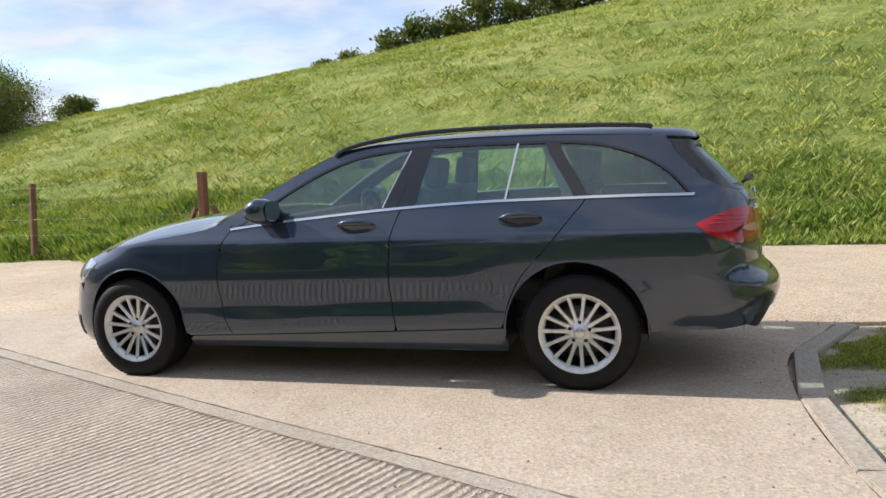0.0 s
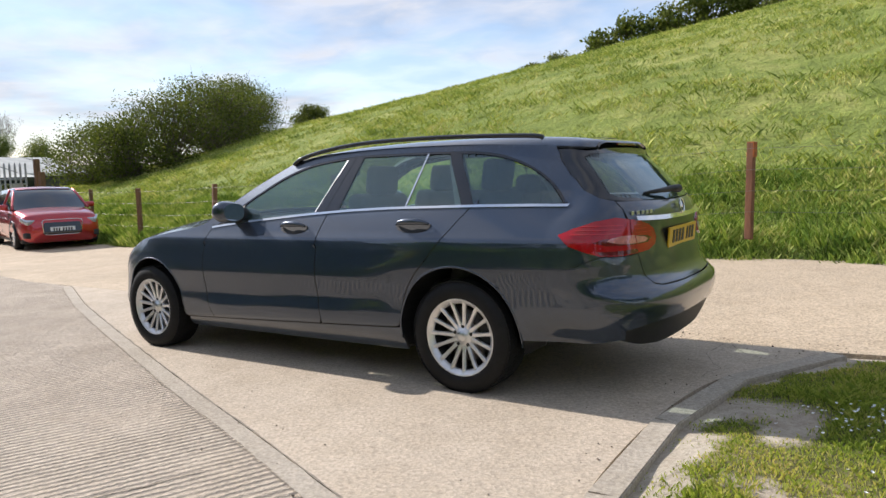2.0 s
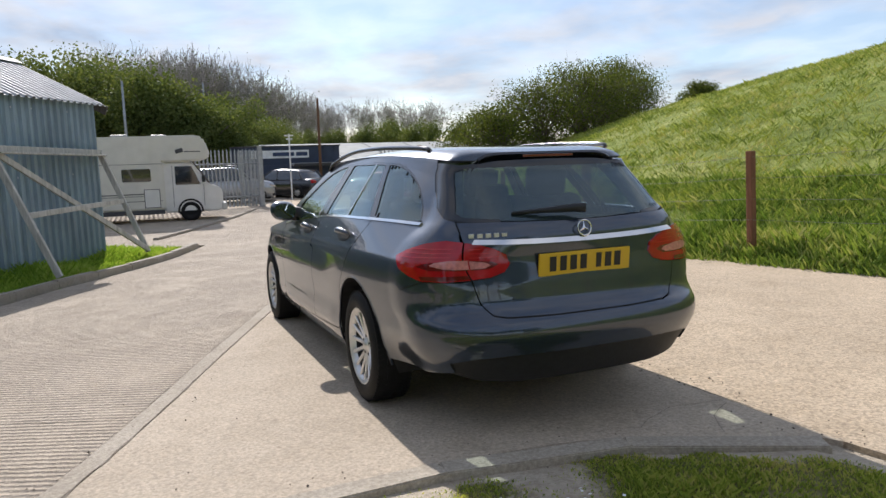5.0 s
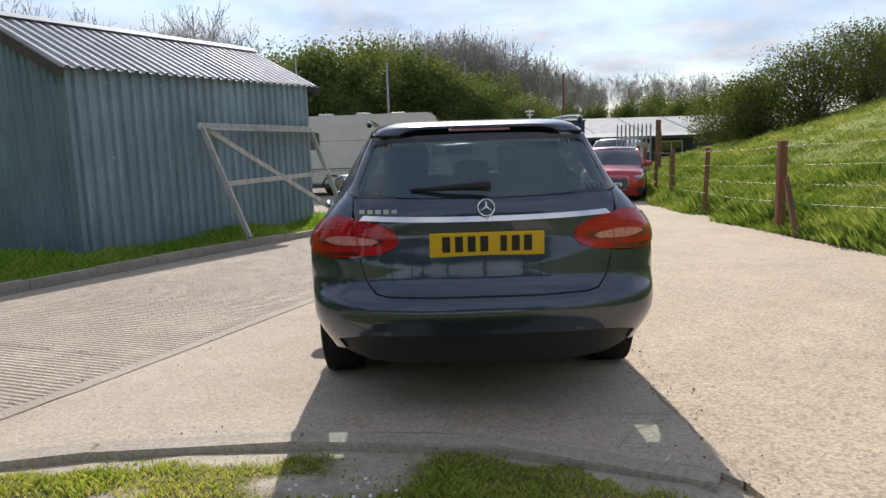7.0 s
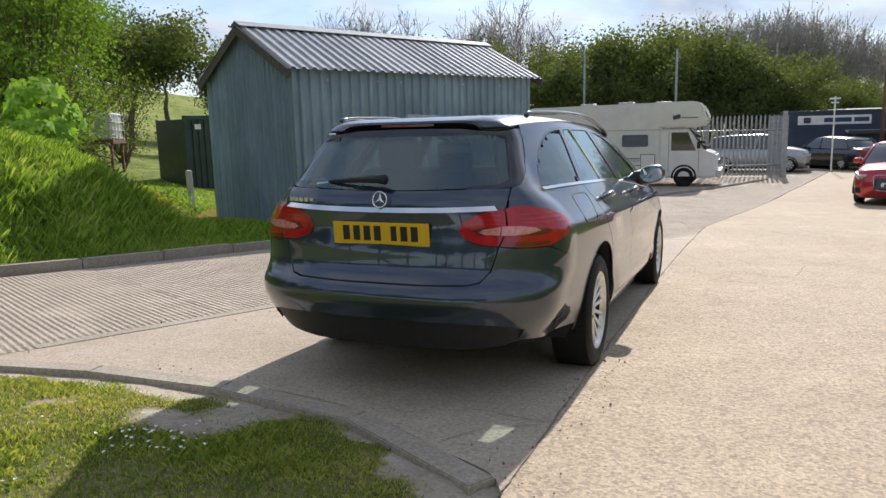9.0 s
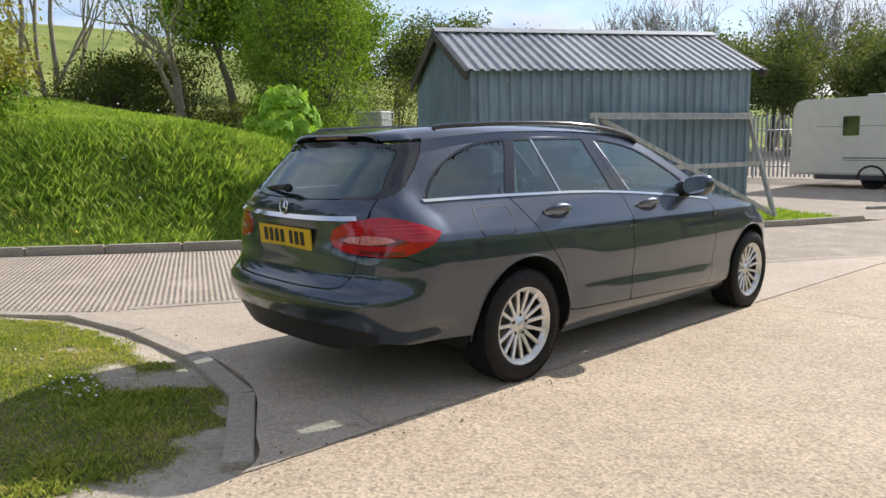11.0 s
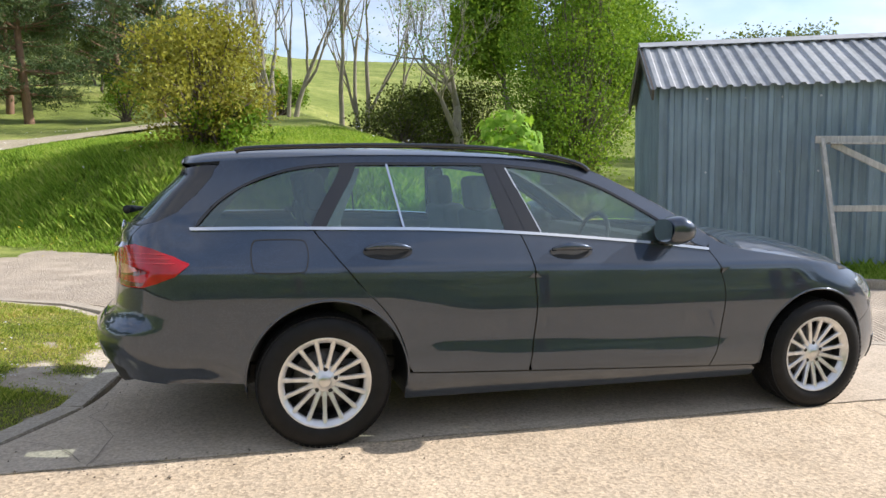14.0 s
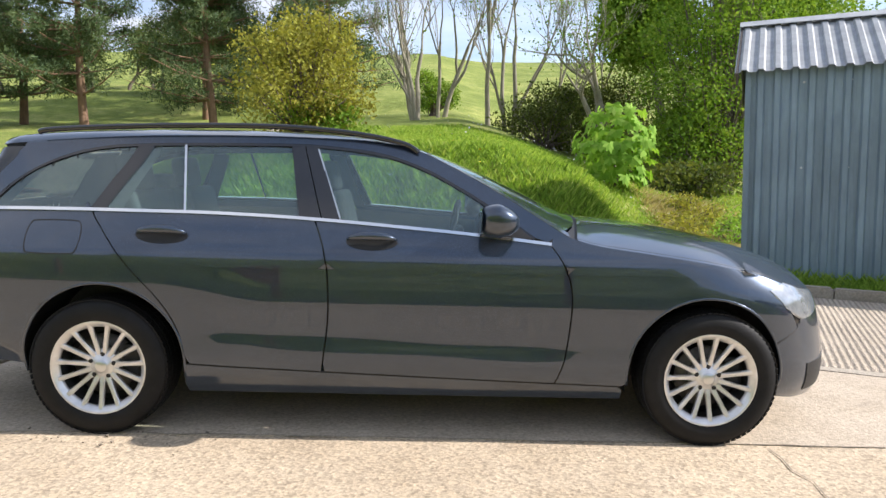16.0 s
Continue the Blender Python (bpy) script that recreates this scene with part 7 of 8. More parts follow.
box("cross_head", (0.04, 0.42, 0.07), pose(0, 0, 3.02), M_SIGNWHITE, sgn, bevel=0.004)
box("cross_head", (0.04, 0.3, 0.06), pose(0, 0, 2.86), M_SIGNWHITE, sgn, bevel=0.004)
palisade("gate_leaf", (24.7, -8.8), (25.2, -7.6), "grey steel palisade gate leaf standing by the road", 2.2)
gb = box("gate_board", (0.04, 0.55, 0.5), pose(24.55, -8.4, rz(25) + 1.25, 0, 0, 20), M_OLDWOOD, None, "", 0.006)
tagged(gb, "weathered board tied to the gate leaf", "board")
for px_, py_, hh_ in ((24.2, -8.95, 2.35), (23.5, -8.75, 1.9)):
    ob_ = box("gate_timber_post", (0.17, 0.17, hh_), pose(px_, py_, rz(24) + hh_ / 2), M_BROWNWOOD, None, "", 0.02)
    tagged(ob_, "thick brown timber gate post", "post", "timber posts at the gate")
pole_ = tube("timber_pole", [(33.6, -7.0, rz(33) - 0.2), (33.6, -7.0, rz(33) + 2.4), (33.62, -7.0, rz(33) + 5.0)], [0.085, 0.075, 0.06], M_BROWNWOOD, None, sides=10)
tagged(pole_, "tall dark timber pole in the yard", "pole")

# ---- lamp poles ----
for (px, py, hh) in ((38.0, 2.3, 6.2), (41.0, 8.0, 7.0), (52.0, -3.0, 7.5)):
    pl = tube("lamp_pole", [(px, py, rz(px) - 0.2), (px, py, rz(px) + hh * 0.6), (px, py, rz(px) + hh)], [0.09, 0.07, 0.05], M_GALV, None, sides=10)
    tagged(pl, "slim grey steel lamp pole", "pole", "poles beyond the yard")

# ---- water tank on a stand, container, posts by the bank ----
tank = empty("water_tank", pose(14.7, 19.4, float(terrain(14.7, 19.4)), 0, 0, 25), "dull white caged plastic water tank on a timber stand", "tank")
TZ = max(0.25, 2.25 - float(terrain(14.7, 19.4)) - 1.0)
box("bottle", (0.98, 1.12, 0.92), pose(0, 0, TZ + 0.5), M_PLASTIC, tank, bevel=0.08, seg=3)
for k in range(4):
    zz = TZ + 0.1 + 0.27 * k
    tube("cage_bar", [(-0.52, -0.6, zz), (0.52, -0.6, zz), (0.52, 0.6, zz), (-0.52, 0.6, zz), (-0.52, -0.6, zz)], 0.012, M_GALV, tank, sides=6)
for k in range(5):
    for (ax, ay) in ((-0.52 + 0.26 * k, -0.6), (-0.52 + 0.26 * k, 0.6)):
        tube("cage_bar", [(ax, ay, TZ + 0.05), (ax, ay, TZ + 1.0)], 0.01, M_GALV, tank, sides=5)
box("pallet", (1.1, 1.25, 0.14), pose(0, 0, TZ - 0.02), M_BROWNWOOD, tank, bevel=0.01)
for ax in (-0.45, 0.45):
    for ay in (-0.5, 0.5):
        box("stand_leg", (0.09, 0.09, max(0.5, TZ + 0.2)), pose(ax, ay, (TZ - 0.1) / 2), M_BROWNWOOD, tank, bevel=0.008)
beam("stand_brace", (0.5, -0.5, 0.0), (0.95, -0.75, TZ - 0.1), 0.06, 0.06, M_BROWNWOOD, tank)
cont = empty("container", pose(17.0, 14.6, rz(17) + 0.1, 0, 0, -24.8), "dark green steel container behind the shed", "container")
for k in range(30):
    box("side_rib", (0.1, 0.05, 2.3), pose(-2.9 + 0.2 * k, -1.2, 1.25), M_DKGREEN, cont, bevel=0.006)
box("container_body", (6.0, 2.36, 2.4), pose(0, 0, 1.25), M_DKGREEN, cont, bevel=0.02)
for ax in (-2.98, 2.98):
    box("corner_post", (0.12, 0.12, 2.55), pose(ax, -1.22, 1.28), M_DKGREEN, cont, bevel=0.008)
box("top_rail", (6.1, 0.1, 0.1), pose(0, -1.22, 2.5), M_DKGREEN, cont, bevel=0.008)
box("notice", (0.2, 0.01, 0.16), pose(-2.6, -1.285, 2.2), M_SIGNWHITE, cont, bevel=0.002)
fence_post(8.35, 9.7, float(terrain(8.35, 9.7)) + 0.95, 0.1, M_OLDWOOD, (4, -6), 1.3, "posts by the bank", "leaning grey wooden post on the bank")
for k, (bx_, by_, an) in enumerate(((9.6, 9.2, 10), (9.9, 9.0, -14), (9.4, 8.8, 30), (10.2, 9.3, 4))):
    bd = box("old_board", (1.9, 0.22, 0.05), pose(bx_, by_, float(terrain(bx_, by_)) + 0.08 + 0.05 * k, 0, 3 * (k - 1), an), M_OLDWOOD, None, "", 0.006)
    tagged(bd, "weathered grey plank lying in the grass", "plank", "planks by the shed")

# ---- trees and bushes ----
M_BARK = wood("grey_brown_bark", (0.16, 0.13, 0.1))
M_PALEBARK = wood("pale_ash_bark", (0.3, 0.27, 0.2))
M_PINEBARK = wood("reddish_pine_bark", (0.22, 0.13, 0.08))
M_TWIG = wood("dark_twigs", (0.13, 0.1, 0.085))
M_LEAF = foliage("fresh_green_leaves", [(0.09, 0.17, 0.02), (0.15, 0.27, 0.03), (0.23, 0.36, 0.045), (0.33, 0.42, 0.08)])
M_BRIGHT = foliage("bright_spring_leaves", [(0.14, 0.28, 0.03), (0.22, 0.4, 0.05), (0.3, 0.48, 0.08), (0.38, 0.52, 0.12)])
M_OLIVE = foliage("bronze_green_leaves", [(0.2, 0.16, 0.035), (0.27, 0.27, 0.05), (0.36, 0.37, 0.07), (0.48, 0.43, 0.1)])
M_DARKLEAF = foliage("dark_hawthorn_leaves", [(0.045, 0.068, 0.018), (0.085, 0.115, 0.028), (0.14, 0.17, 0.042), (0.21, 0.225, 0.065)])
M_NEEDLE = foliage("pine_needles", [(0.06, 0.1, 0.045), (0.1, 0.15, 0.07), (0.15, 0.205, 0.1), (0.22, 0.27, 0.13)], 0.3)
M_WOODLEAF = foliage("far_wood_leaves", [(0.07, 0.1, 0.036), (0.115, 0.155, 0.052), (0.17, 0.21, 0.07), (0.24, 0.26, 0.1)])


def grow(rng, p, d, length, r, depth, out, tips, spread=0.6, kids=(2, 3), up=0.12, shrink=0.72, bend=0.18, split=1.0):
    """Branches as lines with radii; tips gathers where leaves hang."""
    n = 5 if depth > 1 else 4
    pts, rad = [p.copy()], [r]
    for i in range(n):
        d = (d + Vector((rng.gauss(0, bend), rng.gauss(0, bend), rng.gauss(0, bend) + up))).normalized()
        p = p + d * (length / n)
        pts.append(p.copy())
        rad.append(r * (1 - 0.42 * (i + 1) / n) if depth else r * (1 - 0.8 * (i + 1) / n))
    out.append((pts, rad))
    if depth <= 1:
        tips += pts[1:]
    if depth == 0:
        return
    for k in range(rng.randint(*kids)):
        i = len(pts) - 1 if k == 0 else rng.randint(max(1, n // 2 - 1), n)
        side = Vector((rng.gauss(0, 1), rng.gauss(0, 1), rng.gauss(0, 0.5)))
        side = (side - d * side.dot(d)).normalized()
        nd = (d + side * spread * rng.uniform(0.6, 1.3) * (0.5 if k == 0 else 1.0)).normalized()
        grow(rng, pts[i], nd, length * shrink * rng.uniform(0.8, 1.15), rad[i] * 0.72, depth - 1, out, tips, spread, kids, up, shrink, bend)


def limbs_mesh(name, lines, mat, parent, smooth=True, least=0.003):
    V, F = [], []
    for pts, rad in lines:
        sides = 9 if rad[0] > 0.06 else (6 if rad[0] > 0.025 else 3)
        v, f = tube_data(pts, [max(q, least) for q in rad], sides, False)
        b = len(V)
        V += v
        F += [tuple(b + i for i in q) for q in f]
    return mesh_ob(name, V, F, mat, parent, smooth=smooth)


def leaf_cloud(name, centres, size, mat, parent, rng, aspect=0.6, droop=0.0, fan=1):
    """Many small leaves, each a bent blade of two faces."""
    c = np.array([tuple(q) for q in centres], float)
    n = len(c)
    d = rng.normal(size=(n, 3))
    d[:, 2] -= droop
    d /= np.linalg.norm(d, axis=1)[:, None]
    s = rng.normal(size=(n, 3))
    s -= d * (s * d).sum(1)[:, None]
    s /= np.linalg.norm(s, axis=1)[:, None]
    u = np.cross(d, s)
    L = (size * rng.uniform(0.6, 1.35, n))[:, None]
    W = L * aspect / 2
    v = np.stack([c, c + d * L * 0.5 + s * W + u * L * 0.08, c + d * L, c + d * L * 0.5 - s * W + u * L * 0.08], 1).reshape(-1, 3)
    i = np.arange(n) * 4
    f = np.stack([i, i + 1, i + 2, i + 3], 1)
    return mesh_ob(name, v, f, mat, parent)


def tree(name, x, y, height, label, leaf=None, bark=None, n_leaf=6000, size=0.09, seed=1, trunk=0.16, depth=4, spread=0.6, first=0.35, fluff=0.28, stems=1, up=0.12, kids=(2, 3), category="tree", group="", z=None, splay=0.0, shrink=0.72, aspect=0.6, least=0.003, bend=0.18):
    rng, nrg = random.Random(seed), np.random.default_rng(seed)
    root = empty(name, pose(x, y, (float(terrain(x, y)) if z is None else z) - 0.05), label, category, group)
    lines, tips = [], []
    for s in range(stems):
        a = 2 * math.pi * s / max(1, stems) + rng.uniform(0, 1)
        d = Vector((math.cos(a) * splay, math.sin(a) * splay, 1)).normalized()
        o = Vector((math.cos(a), math.sin(a), 0)) * (trunk * (1.5 if stems > 1 else 0))
        grow(rng, o, d, height * first, trunk * (1.0 if s == 0 else rng.uniform(0.55, 0.9)), depth, lines, tips, spread, kids, up, shrink, bend)
    hi = max(p.z for pts, _ in lines for p in pts)
    k = height / hi
    lines = [([p * k for p in pts], rad) for pts, rad in lines]
    limbs_mesh("trunk", lines, bark or M_BARK, root, least=least)
    if leaf and n_leaf:
        t = np.array([tuple(p * k) for p in tips])
        # leaves gather in clumps round the tips
        pick = t[nrg.integers(0, len(t), n_leaf)] + np.clip(nrg.normal(0, fluff, (n_leaf, 3)), -1.7 * fluff, 1.7 * fluff) * np.array([1, 1, 0.8])
        pick[:, 2] = np.maximum(pick[:, 2], 0.05)
        leaf_cloud("crown", pick, size, leaf, root, nrg, aspect)
    return root


def shrub(name, x, y, height, width, label, leaf, n_leaf, size, seed, bark=None, z=None, category="bush", group="", clumps=26, aspect=0.6, low=0.12, droop=0.0):
    """A bush: many stems from the foot and leaves in uneven clumps on an irregular outline."""
    rng, nrg = random.Random(seed), np.random.default_rng(seed)
    root = empty(name, pose(x, y, (float(terrain(x, y)) if z is None else z) - 0.05), label, category, group)
    lines, pts = [], []
    per = n_leaf // clumps
    for k in range(clumps):
        a, u = rng.uniform(0, 2 * math.pi), rng.random() ** 0.5
        h = height * (low + (1 - low) * rng.random() ** 0.8)
        r = width / 2 * u * math.sqrt(max(0.05, 1 - ((h / height - 0.45) / 0.62) ** 2)) * rng.uniform(0.8, 1.15)
        c = Vector((r * math.cos(a), r * math.sin(a), h))
        q = [Vector((0.12 * rng.gauss(0, 1), 0.12 * rng.gauss(0, 1), 0)), c * 0.45 + Vector((0, 0, h * 0.1)), c]
        lines.append((q, [0.03, 0.018, 0.005]))
        for j in range(3):
            e = c + Vector((rng.gauss(0, 1), rng.gauss(0, 1), rng.gauss(0, 0.8))) * width * 0.12
            lines.append(([c * 0.8, c, e], [0.012, 0.008, 0.003]))
        pts.append(np.clip(nrg.normal(0, 1, (per, 3)), -1.7, 1.7) * np.array([1, 1, 0.75]) * width * rng.uniform(0.07, 0.13) + np.array(tuple(c)))
    limbs_mesh("branchwork", lines, bark or M_TWIG, root)
    p = np.concatenate(pts)
    p[:, 2] = np.maximum(p[:, 2], 0.06)
    leaf_cloud("leaves", p, size, leaf, root, nrg, aspect, droop)
    return root


def pine(name, x, y, height, label, seed, group=""):
    """A pine: straight bole, whorls of limbs, needle tufts."""
    rng, nrg = random.Random(seed), np.random.default_rng(seed)
    root = empty(name, pose(x, y, float(terrain(x, y)) - 0.05), label, "pine tree", group)
    bole = [Vector((0.12 * math.sin(h * 0.5 + seed), 0.1 * math.cos(h * 0.7 + seed), h)) for h in np.linspace(0, height, 12)]
    lines = [(bole, list(np.linspace(0.2, 0.03, 12)))]
    tufts = []
    for k in range(96):
        h = height * (0.14 + 0.84 * rng.random())
        base = bole[min(11, int(h / height * 11))].lerp(bole[min(11, int(h / height * 11) + 1)], 0.5)
        a = rng.uniform(0, 2 * math.pi)
        ln = (height * 0.33) * (1.05 - 0.85 * h / height) * rng.uniform(0.7, 1.2) + 0.3
        d = Vector((math.cos(a), math.sin(a), rng.uniform(-0.12, 0.3)))
        q = [base, base + d * ln * 0.5 + Vector((0, 0, -0.05)), base + d * ln + Vector((0, 0, 0.2))]
        lines.append((q, [0.05, 0.03, 0.01]))
        for j in range(9):
            t = 0.3 + 0.7 * rng.random()
            c = base + d * ln * t + Vector((rng.gauss(0, 0.22), rng.gauss(0, 0.22), rng.gauss(0.05, 0.15))) * (0.6 + ln * 0.2)
            tufts.append(c)
            lines.append(([base + d * ln * t * 0.9, c], [0.01, 0.004]))
    limbs_mesh("trunk", lines, M_PINEBARK, root)
    t = np.array([tuple(c) for c in tufts])
    pts = np.repeat(t, 34, 0) + nrg.normal(0, 0.14, (len(t) * 34, 3))
    leaf_cloud("crown", pts, 0.22, M_NEEDLE, root, nrg, 0.2)
    return root


# on the bank
shrub("bush", -0.95, 10.05, 2.25, 2.7, "large rounded bush with bronze and green leaves on the bank", M_OLIVE, 15000, 0.075, 3, clumps=60, low=0.06)
shrub("bush", -0.6, 9.75, 0.9, 1.7, "low leafy growth at the foot of the bush", M_LEAF, 2600, 0.08, 4, clumps=16)
sap = tree("sapling", 5.2, 10.3, 1.65, "young horse chestnut with large bright green leaves", None, M_BARK, 0, seed=5, trunk=0.03, depth=2, stems=3, splay=0.25, first=0.5)
rng_s, nrg_s = random.Random(8), np.random.default_rng(8)
V, F = [], []
for k in range(190):
    a, h = rng_s.uniform(0, 2 * math.pi), 0.15 + 1.5 * rng_s.random()
    r = 0.85 * math.sqrt(max(0.06, 1 - ((h - 0.8) / 0.98) ** 2)) * rng_s.uniform(0.55, 1.0)
    c = np.array([r * math.cos(a), r * math.sin(a), h])
    tilt = np.array([math.cos(a), math.sin(a), 0.5]) + nrg_s.normal(0, 0.3, 3)
    tilt /= np.linalg.norm(tilt)
    s = np.cross(tilt, [0, 0, 1.0])
    s /= np.linalg.norm(s)
    w = np.cross(s, tilt)
    for j in range(7):
        t = (j - 3) * 0.62
        d = s * math.sin(t) - w * math.cos(t) * 1.0
        d = d - tilt * 0.25
        L = 0.2 * (1.1 - 0.08 * abs(j - 3)) * rng_s.uniform(0.8, 1.1)
        q = np.cross(d, tilt)
        q /= np.linalg.norm(q)
        b = len(V)
        V += [c, c + d * L * 0.6 + q * L * 0.2, c + d * L, c + d * L * 0.6 - q * L * 0.2]
        F.append((b, b + 1, b + 2, b + 3))
mesh_ob("leaves", V, F, M_BRIGHT, sap)
shrub("tree", 9.4, 15.6, 6.4, 3.9, "leafy green tree clothed to the ground behind the shed", M_LEAF, 30000, 0.085, 11, M_BARK, category="tree", clumps=150, aspect=0.75, low=0.05)
tree("tree", 12.6, 21.8, 7.0, "leafy green tree behind the water tank", M_LEAF, M_BARK, 42000, 0.11, 12, 0.17, 4, 0.8, fluff=0.5, aspect=0.75)
tree("tree", 7.2, 20.0, 7.2, "spreading tree with few leaves at the wood's edge", M_LEAF, M_PALEBARK, 1500, 0.09, 13, 0.2, 6, 0.62, fluff=0.4, bend=0.12, least=0.006, first=0.28)
tree("tree", 9.8, 21.5, 7.6, "tall green tree in the small wood", M_LEAF, M_BARK, 34000, 0.13, 14, 0.2, 4, 0.75, fluff=0.5, aspect=0.75)
tree("tree", 13.5, 23.0, 8.2, "tall green tree in the small wood", M_LEAF, M_BARK, 34000, 0.13, 15, 0.2, 4, 0.8, fluff=0.55, aspect=0.75)
for k, (x, y, h, st) in enumerate(((3.7, 24.3, 8.0, 1), (4.6, 24.8, 8.2, 2), (0.9, 22.4, 7.5, 4), (7.05, 30.8, 8.4, 1), (9.2, 29.0, 8.5, 1), (1.9, 25.6, 7.6, 2))):
    tree("tree", x, y, h * 1.3, "slender pale-barked tree just coming into leaf", M_LEAF, M_PALEBARK, 900, 0.1, 20 + k, 0.11, 6, 0.42, first=0.34, fluff=0.3, stems=st, splay=0.1, up=0.12, bend=0.09, least=0.006, group="young trees on the slope")
for k, (x, y, h) in enumerate(((-8.55, 29.2, 9.5), (-13.5, 27.5, 10.5), (-3.4, 31.0, 11), (-17.5, 30.0, 10), (-11.0, 36.0, 11), (-20.5, 25.5, 10), (-6.5, 40, 12))):
    pine("pine_tree", x, y, h, "dark pine with a reddish bole on the grass slope", 40 + k, "pines on the slope")
for k, (x, y, h, w) in enumerate(((-4.9, 30.5, 1.9, 2.4), (5.6, 22.0, 1.5, 3.4), (8.4, 18.6, 1.4, 3.2), (1.6, 27.5, 1.8, 2.0), (7.4, 12.9, 0.6, 2.4), (18.5, 22.5, 3.4, 4.2))):
    shrub("bush", x, y, h, w, "rough green thicket on the slope", M_DARKLEAF if k % 3 else M_LEAF, 3600, 0.11, 60 + k, group="thickets on the slope", clumps=30)
for k, (x, y, h, w) in enumerate(((6.2, 23.6, 2.3, 3.2), (7.9, 24.6, 2.9, 3.4), (9.8, 25.4, 3.2, 4.0), (11.4, 20.0, 2.6, 3.0))):
    shrub("bush", x, y, h, w, "dark undergrowth below the pale trees", M_DARKLEAF, 5000, 0.11, 160 + k, group="undergrowth in the small wood", clumps=48, low=0.03)
shrub("bush", 8.2, 15.6, 2.3, 2.8, "leafy undergrowth below the green tree", M_LEAF, 6000, 0.1, 71, clumps=34, low=0.04)
for k, (x, y) in enumerate(((6.3, 9.3), (7.0, 8.9), (6.8, 10.4), (7.6, 9.9), (5.9, 8.4))):
    shrub("scrub_clump", x, y, 0.42, 1.2, "low weedy scrub on the dry slope", M_BRIGHT if k % 2 else M_OLIVE, 1100, 0.06, 90 + k, group="scrub on the slope", clumps=14)
# hedges on the hill and beyond the fence
for k, (x, y, h, w) in enumerate(((26.5, -14.0, 2.3, 3.6), (27.0, -16.5, 3.0, 4.4), (28.0, -19.5, 3.3, 5.0), (30.0, -22.0, 3.0, 4.6), (32.5, -25.0, 3.5, 4.6), (34.5, -27.5, 3.2, 4.6), (29.5, -14.5, 2.6, 4.0), (34.5, -33.5, 1.7, 2.6))):
    shrub("hawthorn_bush", x, y, h, w, "dark green hawthorn bush on the hillside", M_DARKLEAF, 11000, 0.1, 80 + k, group="hawthorns on the hillside", clumps=95, low=0.02)
for k in range(13):
    x = 17 - 1.75 * k
    y = -44.5 - 0.5 * (k % 3)
    shrub("hedge_bush", x, y, 2.0 + 0.9 * min(1, k / 4) + 0.5 * math.sin(k * 2.3), 3.4, "dark hedge bush along the crest of the hill", M_DARKLEAF, 1700, 0.26, 100 + k, group="hedge on the crest", clumps=26, low=0.03)

for x, y, h, w in ((19.0, -41.5, 1.0, 1.9), (20.6, -40.5, 0.7, 1.7)):
    shrub("hedge_bush", x, y, h, w, "low rounded bush at the end of the crest hedge", M_DARKLEAF, 1500, 0.15, int(100 + x * 7), group="hedge on the crest", clumps=22, low=0.03)

# far wood: a few trees built once, then set out in belts
def proto_leafy(seed, h):
    return tree("woodland_tree", -200, 60, h, "green woodland tree beyond the yard, some unseen behind for reflections", M_WOODLEAF, M_BARK, 7500, 0.2, seed, 0.2, 3, 0.85, fluff=0.7, aspect=0.75, group="far wood", z=0)


def proto_bare(seed, h):
    return tree("bare_tree", -200, 80, h, "tall bare tree just budding beyond the yard", M_WOODLEAF, M_FARTWIG, 260, 0.16, seed, 0.17, 6, 0.62, fluff=0.4, least=0.017, group="far bare trees", z=0, kids=(2, 3), up=0.1, shrink=0.77, bend=0.12, first=0.27, stems=2, splay=0.16)


# twigs lightened so that their colour carries the haze of distance
M_FARTWIG = wood("haze_grey_far_twigs", (0.34, 0.31, 0.285))
rng_w = random.Random(77)
leafy = [proto_leafy(s, 8.5) for s in (201, 202, 203)]
bare_trees = [proto_bare(s, 12.0) for s in (211, 212, 213, 214)]
spots_l, spots_b = [], []


def set_out(spots, a, r, rise, unit):
    """One tree at azimuth a and distance r from the road's end, its top at that angle above eye level."""
    x, y = -4 + r * math.cos(radians(a)), r * math.sin(radians(a))
    spots.append((x, y, (r * math.tan(radians(rise)) + 1.4 - float(terrain(x, y))) / unit))


for k in range(44):
    a = 11 - 19.5 * k / 43 + rng_w.uniform(-0.5, 0.5)
    set_out(spots_l, a, rng_w.uniform(50, 64), float(np.interp(a, [-8, -3, 2, 6, 11], [2.6, 4.3, 5.6, 6.6, 6.4])) * rng_w.uniform(0.55, 1.08), 8.5)
for k in range(12):
    a = -22 + 14 * k / 11
    set_out(spots_l, a, rng_w.uniform(66, 76), rng_w.uniform(1.2, 2.2), 8.5)
for k in range(16):
    a = 11 + 24 * k / 15
    set_out(spots_l, a, rng_w.uniform(50, 62), rng_w.uniform(4.6, 7.0), 8.5)
for k in range(9):
    a = 33 + 24 * k / 8
    set_out(spots_l, a, rng_w.uniform(40, 50), rng_w.uniform(6.5, 9.0), 8.5)
for k in range(16):
    spots_l.append((-27 + 1.5 * k + rng_w.uniform(-0.5, 0.5), rng_w.uniform(43, 50), rng_w.uniform(0.4, 0.6)))
# unseen trees behind the camera's path, added to show in the car's reflections
for k in range(14):
    spots_l.append((rng_w.uniform(-34, -27), -8 + 3.2 * k, rng_w.uniform(0.8, 1.05)))
